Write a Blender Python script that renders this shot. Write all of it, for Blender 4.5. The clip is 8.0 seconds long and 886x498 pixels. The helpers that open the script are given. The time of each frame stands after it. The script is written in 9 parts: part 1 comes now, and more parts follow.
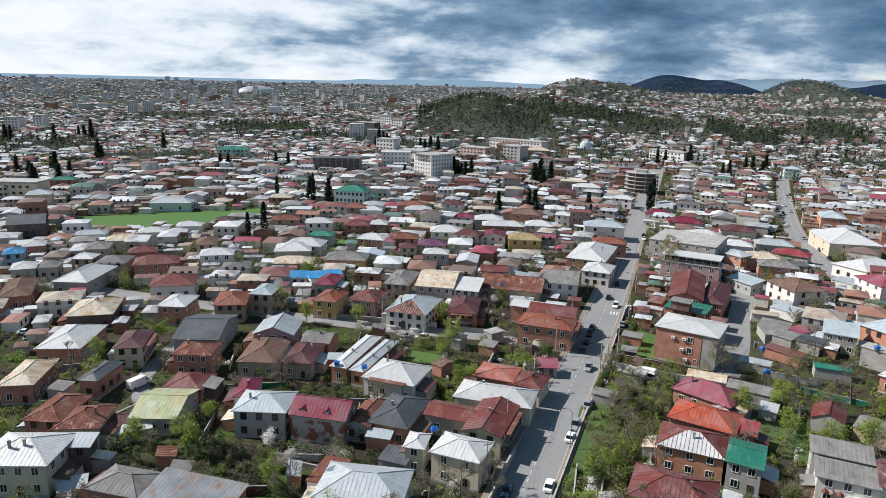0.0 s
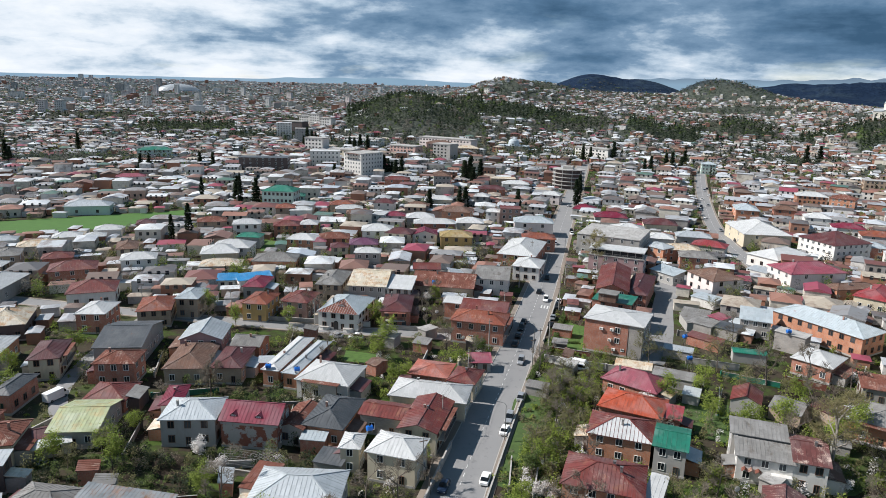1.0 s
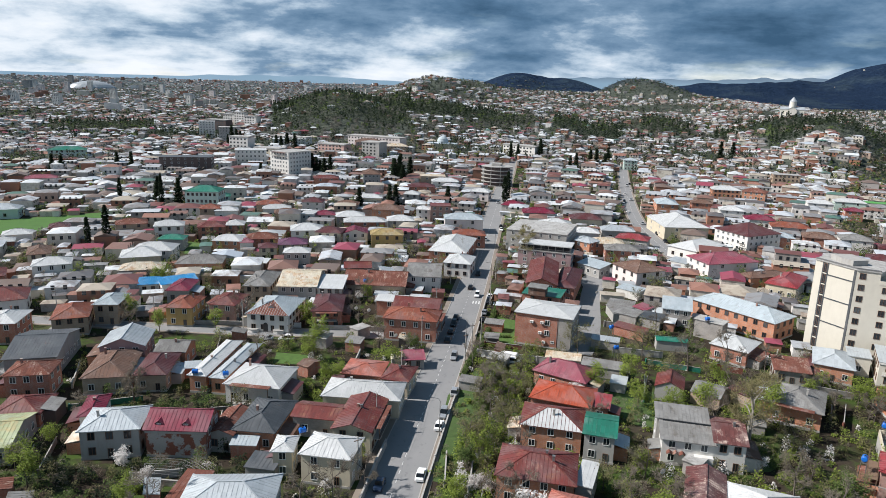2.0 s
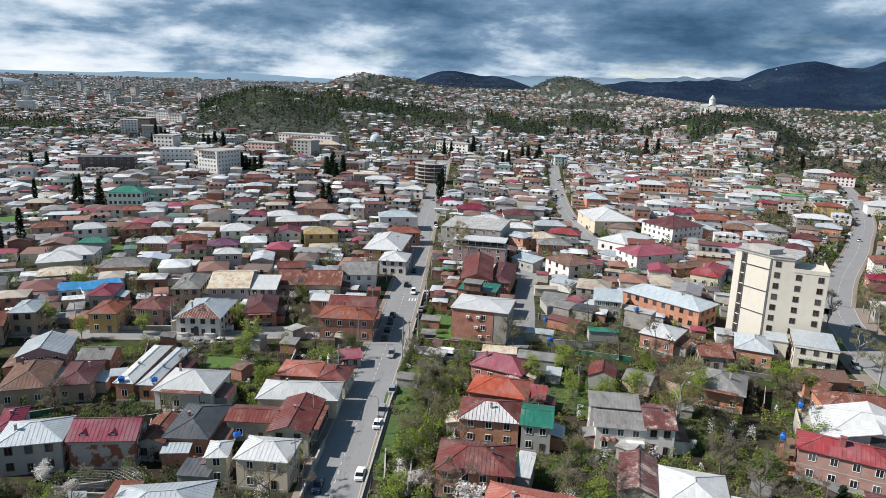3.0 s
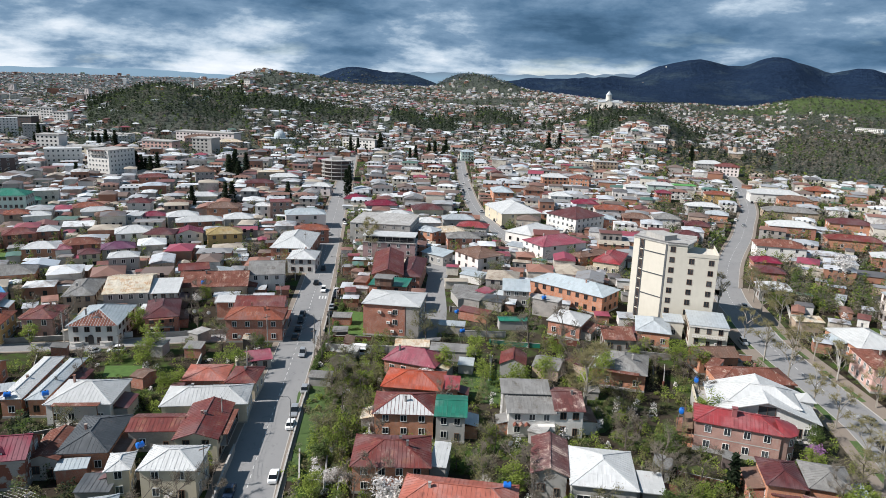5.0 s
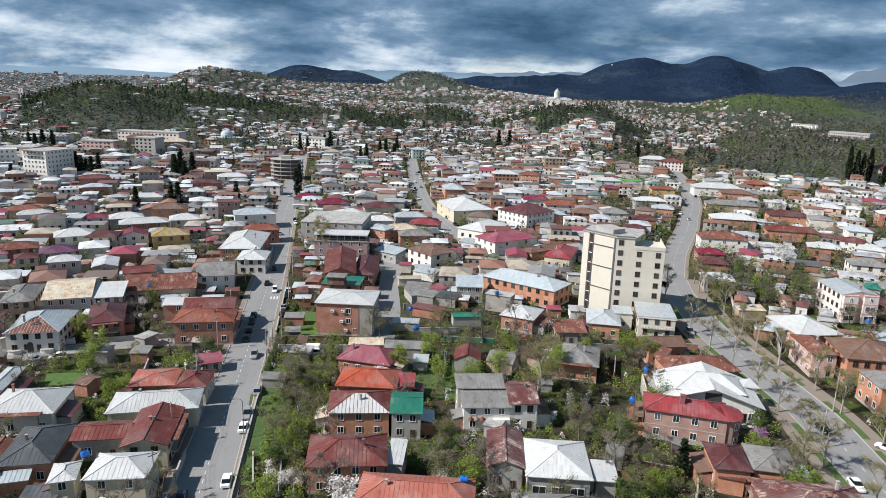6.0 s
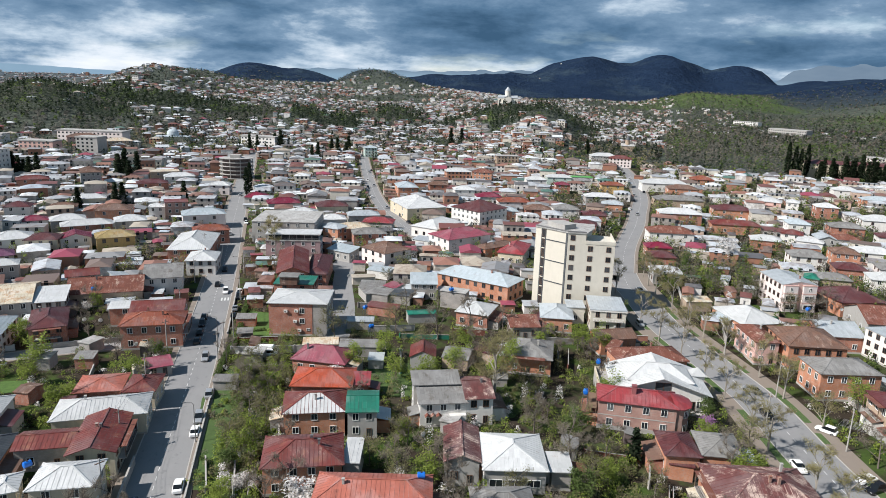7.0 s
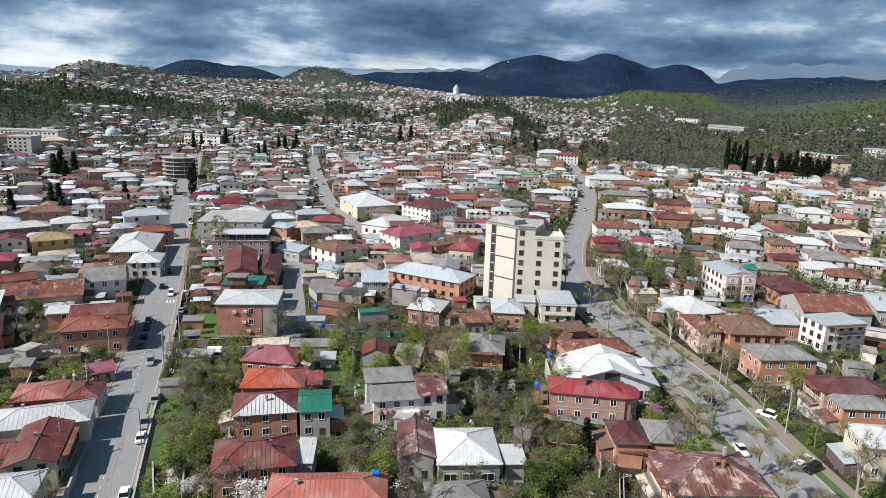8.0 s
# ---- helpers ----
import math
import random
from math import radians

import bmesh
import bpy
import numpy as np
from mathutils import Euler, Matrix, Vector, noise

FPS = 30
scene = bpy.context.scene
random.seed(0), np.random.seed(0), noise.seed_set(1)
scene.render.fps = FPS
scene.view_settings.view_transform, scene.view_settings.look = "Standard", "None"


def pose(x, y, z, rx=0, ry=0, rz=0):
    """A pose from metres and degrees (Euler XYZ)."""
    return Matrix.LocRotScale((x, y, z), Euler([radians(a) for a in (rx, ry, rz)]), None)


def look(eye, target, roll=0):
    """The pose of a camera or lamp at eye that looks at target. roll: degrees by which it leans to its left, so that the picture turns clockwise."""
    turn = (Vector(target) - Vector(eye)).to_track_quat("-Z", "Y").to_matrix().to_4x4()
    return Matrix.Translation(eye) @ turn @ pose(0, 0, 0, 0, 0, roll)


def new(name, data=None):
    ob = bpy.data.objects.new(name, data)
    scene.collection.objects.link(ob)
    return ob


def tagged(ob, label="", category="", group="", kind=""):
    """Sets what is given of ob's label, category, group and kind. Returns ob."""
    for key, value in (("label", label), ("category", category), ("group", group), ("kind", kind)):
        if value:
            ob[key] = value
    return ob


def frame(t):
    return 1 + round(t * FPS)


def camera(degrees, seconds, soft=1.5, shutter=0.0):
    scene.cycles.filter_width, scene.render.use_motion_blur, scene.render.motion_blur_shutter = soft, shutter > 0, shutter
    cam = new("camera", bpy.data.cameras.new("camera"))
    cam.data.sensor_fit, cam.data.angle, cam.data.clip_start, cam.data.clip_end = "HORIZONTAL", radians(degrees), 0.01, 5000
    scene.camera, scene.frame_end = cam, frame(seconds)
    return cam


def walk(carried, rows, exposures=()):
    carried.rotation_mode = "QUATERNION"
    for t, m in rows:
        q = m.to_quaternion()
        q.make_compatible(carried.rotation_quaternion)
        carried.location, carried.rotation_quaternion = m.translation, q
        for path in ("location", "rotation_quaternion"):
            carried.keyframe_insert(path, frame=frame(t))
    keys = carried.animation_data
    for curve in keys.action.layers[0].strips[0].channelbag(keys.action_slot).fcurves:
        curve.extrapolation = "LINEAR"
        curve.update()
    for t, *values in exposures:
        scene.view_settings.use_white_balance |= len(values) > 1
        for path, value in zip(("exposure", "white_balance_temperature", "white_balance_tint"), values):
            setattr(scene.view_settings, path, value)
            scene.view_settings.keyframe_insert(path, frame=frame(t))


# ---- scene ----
# ---------------------------------------------------------------- camera
cam = camera(66.5, 8.0, soft=0.5)
ROWS = [
    (0.0, 0.00, 0.00, 72.00, 76.236, 1.314, 0.000),
    (0.5, 0.09, 0.00, 71.86, 76.265, 1.414, -2.819),
    (1.0, 0.17, -0.01, 71.72, 76.266, 1.432, -5.891),
    (1.5, 0.24, -0.02, 71.58, 76.271, 1.525, -8.918),
    (3.0, 0.43, -0.06, 71.13, 76.266, 1.788, -17.491),
    (3.5, 0.49, -0.09, 70.98, 76.255, 1.800, -20.031),
    (4.0, 0.53, -0.11, 70.82, 76.246, 1.843, -22.053),
    (4.5, 0.57, -0.14, 70.65, 76.238, 1.872, -23.549),
    (6.0, 0.66, -0.25, 70.14, 76.192, 1.762, -29.420),
    (6.5, 0.67, -0.29, 69.97, 76.191, 1.793, -31.407),
    (7.0, 0.68, -0.33, 69.79, 76.181, 1.843, -33.427),
    (7.5, 0.69, -0.38, 69.60, 76.158, 1.862, -35.373),
    (8.0, 0.69, -0.43, 69.42, 76.156, 1.897, -37.701),
]
walk(cam, [(t, pose(x, y, z, rx, 0, yaw) @ pose(0, 0, 0, 0, 0, roll)) for t, x, y, z, rx, roll, yaw in ROWS],
     [(0.0, 0.43, 6450, 12), (8.0, 0.46, 6450, 12)])

# ---------------------------------------------------------------- sky and sun
SUN_AZ, SUN_EL = -79.0, 43.0   # degrees clockwise from +y, and above the horizon
sa, se = radians(SUN_AZ), radians(SUN_EL)
SUN_DIR = Vector((math.sin(sa) * math.cos(se), math.cos(sa) * math.cos(se), math.sin(se)))
sun_data = bpy.data.lights.new("sun", "SUN")
sun_data.energy, sun_data.angle, sun_data.color = 5.0, radians(0.6), (1.0, 0.965, 0.91)
sun = new("sun", sun_data)
sun.matrix_world = look((0, 0, 300), Vector((0, 0, 300)) - SUN_DIR)

world = bpy.data.worlds.new("world")
scene.world = world
world.use_nodes = True
nt = world.node_tree
nt.nodes.clear()


def node(tree, kind, operation="", data_type="", blend_type="", vector_type=""):
    n = tree.nodes.new(kind)
    if operation:
        n.operation = operation
    if data_type:
        n.data_type = data_type
    if blend_type:
        n.blend_type = blend_type
    if vector_type:
        n.vector_type = vector_type
    return n


def link(tree, a, b):
    tree.links.new(a, b)


def ramp(tree, fac, stops, mode="LINEAR"):
    n = tree.nodes.new("ShaderNodeValToRGB")
    n.color_ramp.interpolation = mode
    e = n.color_ramp.elements
    while len(e) < len(stops):
        e.new(0.5)
    for el, (p, c) in zip(e, stops):
        el.position = p
        el.color = (*c, 1) if len(c) == 3 else c
    link(tree, fac, n.inputs[0])
    return n.outputs[0]


def math_node(tree, op, a, b=0.5, c=None, clamp=False):
    n = tree.nodes.new("ShaderNodeMath")
    n.operation, n.use_clamp = op, clamp
    for i, v in enumerate((a, b, c)):
        if v is None:
            continue
        if isinstance(v, (int, float)):
            n.inputs[i].default_value = v
        else:
            link(tree, v, n.inputs[i])
    return n.outputs[0]


sky = node(nt, "ShaderNodeTexSky")
sky.sky_type, sky.sun_disc, sky.sun_elevation, sky.sun_rotation = "NISHITA", False, se, sa
sky.air_density, sky.dust_density, sky.ozone_density = 1.0, 0.2, 2.0
coord = node(nt, "ShaderNodeTexCoord")
sep = node(nt, "ShaderNodeSeparateXYZ")
link(nt, coord.outputs["Generated"], sep.inputs[0])
up = math_node(nt, "MAXIMUM", sep.outputs[2], 0.0)
den = math_node(nt, "ADD", up, 0.17)
px_, py_ = math_node(nt, "DIVIDE", sep.outputs[0], den), math_node(nt, "DIVIDE", sep.outputs[1], den)
flat = node(nt, "ShaderNodeCombineXYZ")
link(nt, px_, flat.inputs[0]); link(nt, py_, flat.inputs[1])
big = node(nt, "ShaderNodeTexNoise"); big.inputs["Scale"].default_value = 0.8; big.inputs["Detail"].default_value = 9; big.inputs["Roughness"].default_value = 0.56
fine = node(nt, "ShaderNodeTexNoise"); fine.inputs["Scale"].default_value = 1.05; fine.inputs["Detail"].default_value = 12; fine.inputs["Roughness"].default_value = 0.57; fine.inputs["Distortion"].default_value = 0.25
link(nt, flat.outputs[0], big.inputs["Vector"]); link(nt, flat.outputs[0], fine.inputs["Vector"])
puff = node(nt, "ShaderNodeTexNoise"); puff.inputs["Scale"].default_value = 5.5; puff.inputs["Detail"].default_value = 8; puff.inputs["Roughness"].default_value = 0.63
stretch_ = node(nt, "ShaderNodeMapping"); stretch_.inputs["Scale"].default_value = (1.0, 1.0, 2.6)
link(nt, coord.outputs["Generated"], stretch_.inputs[0]); link(nt, stretch_.outputs[0], puff.inputs["Vector"])
# towards the sun the cloud deck is thin and bright; over the hills it is thick and dark
toward = node(nt, "ShaderNodeVectorMath", operation="DOT_PRODUCT")
link(nt, coord.outputs["Generated"], toward.inputs[0])
toward.inputs[1].default_value = SUN_DIR
glow = math_node(nt, "MULTIPLY", math_node(nt, "POWER", 2.718, math_node(nt, "MULTIPLY", up, -13.0)), 0.30)
bank = node(nt, "ShaderNodeVectorMath", operation="DOT_PRODUCT")
link(nt, coord.outputs["Generated"], bank.inputs[0])
bank.inputs[1].default_value = (math.sin(radians(34)), math.cos(radians(34)), 0)
thick = math_node(nt, "MULTIPLY", math_node(nt, "POWER", math_node(nt, "MAXIMUM", bank.outputs["Value"], 0.0), 4.0), -0.42)
lum = math_node(nt, "ADD", math_node(nt, "ADD", thick, 0.29), math_node(nt, "MULTIPLY_ADD", toward.outputs["Value"], 0.36, math_node(nt, "MULTIPLY_ADD", fine.outputs[0], 1.9, math_node(nt, "MULTIPLY_ADD", up, -0.95, math_node(nt, "MULTIPLY_ADD", puff.outputs[0], 1.9, math_node(nt, "ADD", glow, -1.63))))))
cloud = ramp(nt, math_node(nt, "MULTIPLY_ADD", lum, 0.75, 0.25), [(0.0, (0.036, 0.085, 0.15)), (0.25, (0.075, 0.148, 0.24)), (0.475, (0.15, 0.24, 0.345)), (0.64, (0.36, 0.455, 0.545)), (0.805, (0.58, 0.645, 0.70)), (1.0, (0.69, 0.73, 0.76))])
cover = ramp(nt, big.outputs[0], [(0.28, (0.6, 0.6, 0.6)), (0.42, (1, 1, 1))])
bg_sky, bg_cloud, mix, out = node(nt, "ShaderNodeBackground"), node(nt, "ShaderNodeBackground"), node(nt, "ShaderNodeMixShader"), node(nt, "ShaderNodeOutputWorld")
link(nt, sky.outputs[0], bg_sky.inputs[0]); bg_sky.inputs[1].default_value = 0.10
link(nt, cloud, bg_cloud.inputs[0]); bg_cloud.inputs[1].default_value = 1.0
link(nt, cover, mix.inputs[0]); link(nt, bg_sky.outputs[0], mix.inputs[1]); link(nt, bg_cloud.outputs[0], mix.inputs[2])
link(nt, mix.outputs[0], out.inputs[0])

# ---------------------------------------------------------------- materials


def material(name, rough=0.8, metal=0.0):
    m = bpy.data.materials.new(name)
    m.use_nodes = True
    b = m.node_tree.nodes["Principled BSDF"]
    b.inputs["Roughness"].default_value, b.inputs["Metallic"].default_value = rough, metal
    return m, m.node_tree, b


def noise_fac(tree, scale, detail=4, rough=0.55, where="Object", stretch=None, shift=None):
    c = node(tree, "ShaderNodeTexCoord")
    v = c.outputs[where]
    mp = node(tree, "ShaderNodeMapping")
    link(tree, v, mp.inputs[0])
    if stretch:
        mp.inputs["Scale"].default_value = stretch
    if shift is not None:
        link(tree, shift, mp.inputs["Location"])
    n = node(tree, "ShaderNodeTexNoise")
    n.inputs["Scale"].default_value, n.inputs["Detail"].default_value, n.inputs["Roughness"].default_value = scale, detail, rough
    link(tree, mp.outputs[0], n.inputs["Vector"])
    return n.outputs[0]


def mixc(tree, fac, a, b, mode="MIX"):
    n = node(tree, "ShaderNodeMix", data_type="RGBA", blend_type=mode)
    for sock, v in ((n.inputs[0], fac), (n.inputs[6], a), (n.inputs[7], b)):
        if isinstance(v, (int, float)):
            sock.default_value = v
        elif isinstance(v, tuple):
            sock.default_value = (*v, 1) if len(v) == 3 else v
        else:
            link(tree, v, sock)
    return n.outputs[2]


def bump(tree, bsdf, height, strength=0.3, distance=0.05):
    n = node(tree, "ShaderNodeBump")
    n.inputs["Strength"].default_value, n.inputs["Distance"].default_value = strength, distance
    link(tree, height, n.inputs["Height"])
    link(tree, n.outputs[0], bsdf.inputs["Normal"])


def object_random(tree):
    return node(tree, "ShaderNodeObjectInfo").outputs["Random"]


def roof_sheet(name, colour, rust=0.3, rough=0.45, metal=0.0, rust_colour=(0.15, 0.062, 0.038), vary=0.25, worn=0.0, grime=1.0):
    """Painted or galvanised sheet with rust patches, streaks and dirt."""
    m, t, b = material(name, rough, metal)
    rnd = object_random(t)
    shift = math_node(t, "MULTIPLY", rnd, 60.0)
    patch = noise_fac(t, 0.35, 6, 0.62, shift=shift)
    streak = noise_fac(t, 1.6, 4, 0.6, stretch=(1, 1, 0.25), shift=shift)
    fine_ = noise_fac(t, 9.0, 3, shift=shift)
    lo = math_node(t, "MULTIPLY_ADD", rnd, vary, 1.0 - vary * 0.75)
    base = mixc(t, 1.0, colour, mixc(t, 1.0, (1, 1, 1), lo, "MULTIPLY"), "MULTIPLY")
    base = mixc(t, math_node(t, "MULTIPLY", streak, 0.55 * grime), base, tuple(c * 0.58 for c in colour))
    grey = sum(colour) / 3
    faded = tuple(min(0.8, c * 0.55 + grey * 0.45 + 0.045) for c in colour)
    base = mixc(t, ramp(t, noise_fac(t, 0.22, 3, 0.5, shift=math_node(t, "MULTIPLY", rnd, 37.0)), [(0.45, (0, 0, 0)), (0.62, (0.65 * grime,) * 3)]), base, faded)
    base = mixc(t, ramp(t, noise_fac(t, 0.8, 6, 0.7, shift=math_node(t, "MULTIPLY", rnd, 91.0)), [(0.52, (0, 0, 0)), (0.72, (0.6 * grime,) * 3)]), base, tuple(c * 0.4 + 0.02 for c in colour))
    edge = 0.70 - rust * 0.42
    spots = ramp(t, math_node(t, "MULTIPLY_ADD", fine_, 0.22, math_node(t, "MULTIPLY_ADD", patch, 0.75, math_node(t, "MULTIPLY", streak, 0.12))), [(edge, (0, 0, 0)), (min(edge + 0.10, 1), (1, 1, 1))])
    rusty = mixc(t, fine_, rust_colour, tuple(min(1, c * 1.9) for c in rust_colour))
    skin = mixc(t, spots, base, rusty)
    if worn:
        # bare pale metal where the coat has flaked off along the sheets
        flake = noise_fac(t, 0.55, 7, 0.75, stretch=(1, 0.45, 1), shift=math_node(t, "MULTIPLY", rnd, 23.0))
        skin = mixc(t, ramp(t, flake, [(0.57, (0, 0, 0)), (0.63, (worn, worn, worn))]), skin, (0.40, 0.31, 0.25))
    # each sheet has weathered a little differently
    co = node(t, "ShaderNodeTexCoord")
    snap = node(t, "ShaderNodeVectorMath", operation="SNAP")
    link(t, co.outputs["Object"], snap.inputs[0])
    snap.inputs[1].default_value = (0.9, 1.9, 50.0)
    wn = node(t, "ShaderNodeTexWhiteNoise")
    link(t, snap.outputs[0], wn.inputs[0])
    tone = math_node(t, "MULTIPLY_ADD", wn.outputs[0], 0.20 * grime + 0.03, 0.92 - 0.13 * grime)
    skin = mixc(t, 1.0, skin, mixc(t, 1.0, (1, 1, 1), tone, "MULTIPLY"), "MULTIPLY")
    link(t, skin, b.inputs["Base Color"])
    link(t, math_node(t, "MULTIPLY_ADD", spots, 0.3, rough), b.inputs["Roughness"])
    bump(t, b, fine_, 0.15, 0.03)
    return m


def plaster(name, colour, dirt=0.35, bump_s=0.15):
    m, t, b = material(name, 0.9)
    rnd = object_random(t)
    shift = math_node(t, "MULTIPLY", rnd, 80.0)
    big_, fine_ = noise_fac(t, 0.5, 5, 0.6, shift=shift), noise_fac(t, 14.0, 3, shift=shift)
    stain = ramp(t, noise_fac(t, 0.9, 5, 0.65, stretch=(1, 1, 0.3), shift=shift), [(0.48, (0, 0, 0)), (0.75, (1, 1, 1))])
    base = mixc(t, math_node(t, "MULTIPLY", big_, 0.5), colour, tuple(c * 0.72 for c in colour))
    base = mixc(t, math_node(t, "MULTIPLY", stain, dirt), base, (0.19, 0.16, 0.13))
    base = mixc(t, math_node(t, "MULTIPLY", fine_, 0.18), base, tuple(c * 0.6 for c in colour))
    link(t, base, b.inputs["Base Color"])
    bump(t, b, fine_, bump_s, 0.03)
    return m


def brickwork(name, a, c, mortar=(0.34, 0.30, 0.27), size=1.0):
    m, t, b = material(name, 0.9)
    co = node(t, "ShaderNodeTexCoord")
    br = node(t, "ShaderNodeTexBrick")
    # the courses run round all four sides: x + y along the wall, z up
    s = node(t, "ShaderNodeSeparateXYZ")
    link(t, co.outputs["Object"], s.inputs[0])
    cx = node(t, "ShaderNodeCombineXYZ")
    link(t, math_node(t, "ADD", s.outputs[0], s.outputs[1]), cx.inputs[0]); link(t, s.outputs[2], cx.inputs[1])
    link(t, cx.outputs[0], br.inputs["Vector"])
    br.inputs["Scale"].default_value = 1.0
    br.inputs["Brick Width"].default_value, br.inputs["Row Height"].default_value, br.inputs["Mortar Size"].default_value = 0.27 * size, 0.085 * size, 0.012 * size
    br.inputs["Color1"].default_value, br.inputs["Color2"].default_value, br.inputs["Mortar"].default_value = (*a, 1), (*c, 1), (*mortar, 1)
    rnd = object_random(t)
    big_ = noise_fac(t, 0.45, 5, 0.62, shift=math_node(t, "MULTIPLY", rnd, 50.0))
    base = mixc(t, ramp(t, big_, [(0.35, (0, 0, 0)), (0.75, (0.6, 0.6, 0.6))]), br.outputs["Color"], tuple(v * 0.5 for v in a))
    base = mixc(t, ramp(t, noise_fac(t, 1.4, 4, stretch=(1, 1, 0.35)), [(0.55, (0, 0, 0)), (0.8, (0.5, 0.5, 0.5))]), base, (0.40, 0.35, 0.30))
    link(t, base, b.inputs["Base Color"])
    bump(t, b, br.outputs["Fac"], -0.25, 0.02)
    return m


def fallen_plaster():
    """Grey plaster that has come off in ragged patches and shows red brick."""
    m, t, b = material("plaster_fallen_off_brick", 0.9)
    big_, fine_ = noise_fac(t, 0.42, 6, 0.65), noise_fac(t, 5.0, 4, 0.6)
    plastered = mixc(t, fine_, (0.30, 0.27, 0.245), (0.46, 0.43, 0.40))
    brick = mixc(t, fine_, (0.17, 0.055, 0.035), (0.30, 0.11, 0.07))
    link(t, mixc(t, ramp(t, big_, [(0.50, (0, 0, 0)), (0.54, (1, 1, 1))]), brick, plastered), b.inputs["Base Color"])
    bump(t, b, big_, 0.5, 0.1)
    return m


def simple(name, colour, rough=0.6, metal=0.0, scale=3.0, vary=0.3):
    m, t, b = material(name, rough, metal)
    f = noise_fac(t, scale, 5, 0.6)
    link(t, mixc(t, f, tuple(c * (1 - vary) for c in colour), tuple(min(1, c * (1 + vary)) for c in colour)), b.inputs["Base Color"])
    return m


ROOF = {
    "white": roof_sheet("roof_white", (0.565, 0.575, 0.57), 0.06, 0.5, grime=0.45),
    "silver": roof_sheet("roof_silver", (0.50, 0.54, 0.56), 0.08, 0.42, 0.2, grime=0.55),
    "bluegrey": roof_sheet("roof_bluegrey", (0.43, 0.49, 0.52), 0.10, 0.45, grime=0.6),
    "cream": roof_sheet("roof_cream", (0.62, 0.55, 0.42), 0.38, 0.6, rust_colour=(0.30, 0.19, 0.11)),
    "red": roof_sheet("roof_dark_red", (0.17, 0.035, 0.028), 0.26, 0.5, worn=0.3),
    "rust": roof_sheet("roof_rust", (0.24, 0.10, 0.07), 0.60, 0.75, rust_colour=(0.105, 0.036, 0.024), worn=0.75),
    "orange": roof_sheet("roof_orange", (0.24, 0.06, 0.03), 0.4, 0.6, rust_colour=(0.17, 0.05, 0.025), worn=0.35),
    "vermilion": roof_sheet("roof_vermilion", (0.40, 0.07, 0.028), 0.14, 0.55, rust_colour=(0.30, 0.11, 0.04)),
    "salmon": roof_sheet("roof_salmon", (0.42, 0.125, 0.085), 0.15, 0.7),
    "bright": roof_sheet("roof_bright_red", (0.33, 0.05, 0.055), 0.05, 0.45),
    "crimson": roof_sheet("roof_crimson", (0.23, 0.018, 0.045), 0.08, 0.4),
    "maroon": roof_sheet("roof_maroon", (0.125, 0.036, 0.036), 0.12, 0.45),
    "pink": roof_sheet("roof_faded_pink", (0.30, 0.07, 0.10), 0.14, 0.55),
    "streak": roof_sheet("roof_streaked", (0.15, 0.05, 0.045), 0.34, 0.6, rust_colour=(0.34, 0.26, 0.22)),
    "purple": roof_sheet("roof_purple", (0.17, 0.06, 0.12), 0.1, 0.5),
    "green": roof_sheet("roof_green", (0.022, 0.20, 0.135), 0.06, 0.45),
    "patched": roof_sheet("roof_patched", (0.17, 0.20, 0.22), 0.36, 0.6, 0.1, rust_colour=(0.15, 0.085, 0.055)),
    "leafgreen": roof_sheet("roof_leaf_green", (0.10, 0.40, 0.06), 0.03, 0.45),
    "lime": roof_sheet("roof_pale_green", (0.42, 0.47, 0.26), 0.30, 0.55, rust_colour=(0.30, 0.24, 0.12)),
    "blue": roof_sheet("roof_blue", (0.03, 0.26, 0.55), 0.06, 0.4),
    "grey": roof_sheet("roof_fibre_cement", (0.22, 0.215, 0.205), 0.25, 0.9, rust_colour=(0.09, 0.08, 0.07)),
    "dark": roof_sheet("roof_charcoal", (0.075, 0.085, 0.095), 0.08, 0.5),
    "brown": roof_sheet("roof_brown", (0.17, 0.085, 0.055), 0.45, 0.8, rust_colour=(0.10, 0.06, 0.045), worn=0.5),
    "ochre": roof_sheet("roof_ochre", (0.36, 0.27, 0.11), 0.35, 0.6, rust_colour=(0.22, 0.14, 0.05)),
    "concrete": roof_sheet("roof_concrete", (0.40, 0.39, 0.37), 0.25, 0.9, rust_colour=(0.16, 0.15, 0.14)),
}
ROOF_WORDS = {"white": "white painted sheet", "silver": "silvery galvanised sheet", "bluegrey": "blue-grey sheet", "cream": "stained cream sheet", "red": "dark red sheet", "rust": "rusty sheet", "orange": "orange-red rusted sheet", "vermilion": "bright orange-red sheet", "salmon": "faded salmon", "bright": "bright red metal tile", "crimson": "crimson metal tile", "maroon": "maroon sheet", "pink": "faded pink-red sheet", "streak": "dull red pale-streaked sheet", "purple": "purple sheet", "green": "green sheet", "patched": "dull grey patched", "leafgreen": "bright leaf green sheet", "lime": "pale green sheet", "blue": "blue sheet", "grey": "grey corrugated fibre-cement", "dark": "charcoal sheet", "brown": "brown weathered", "ochre": "ochre sheet", "concrete": "bare concrete"}
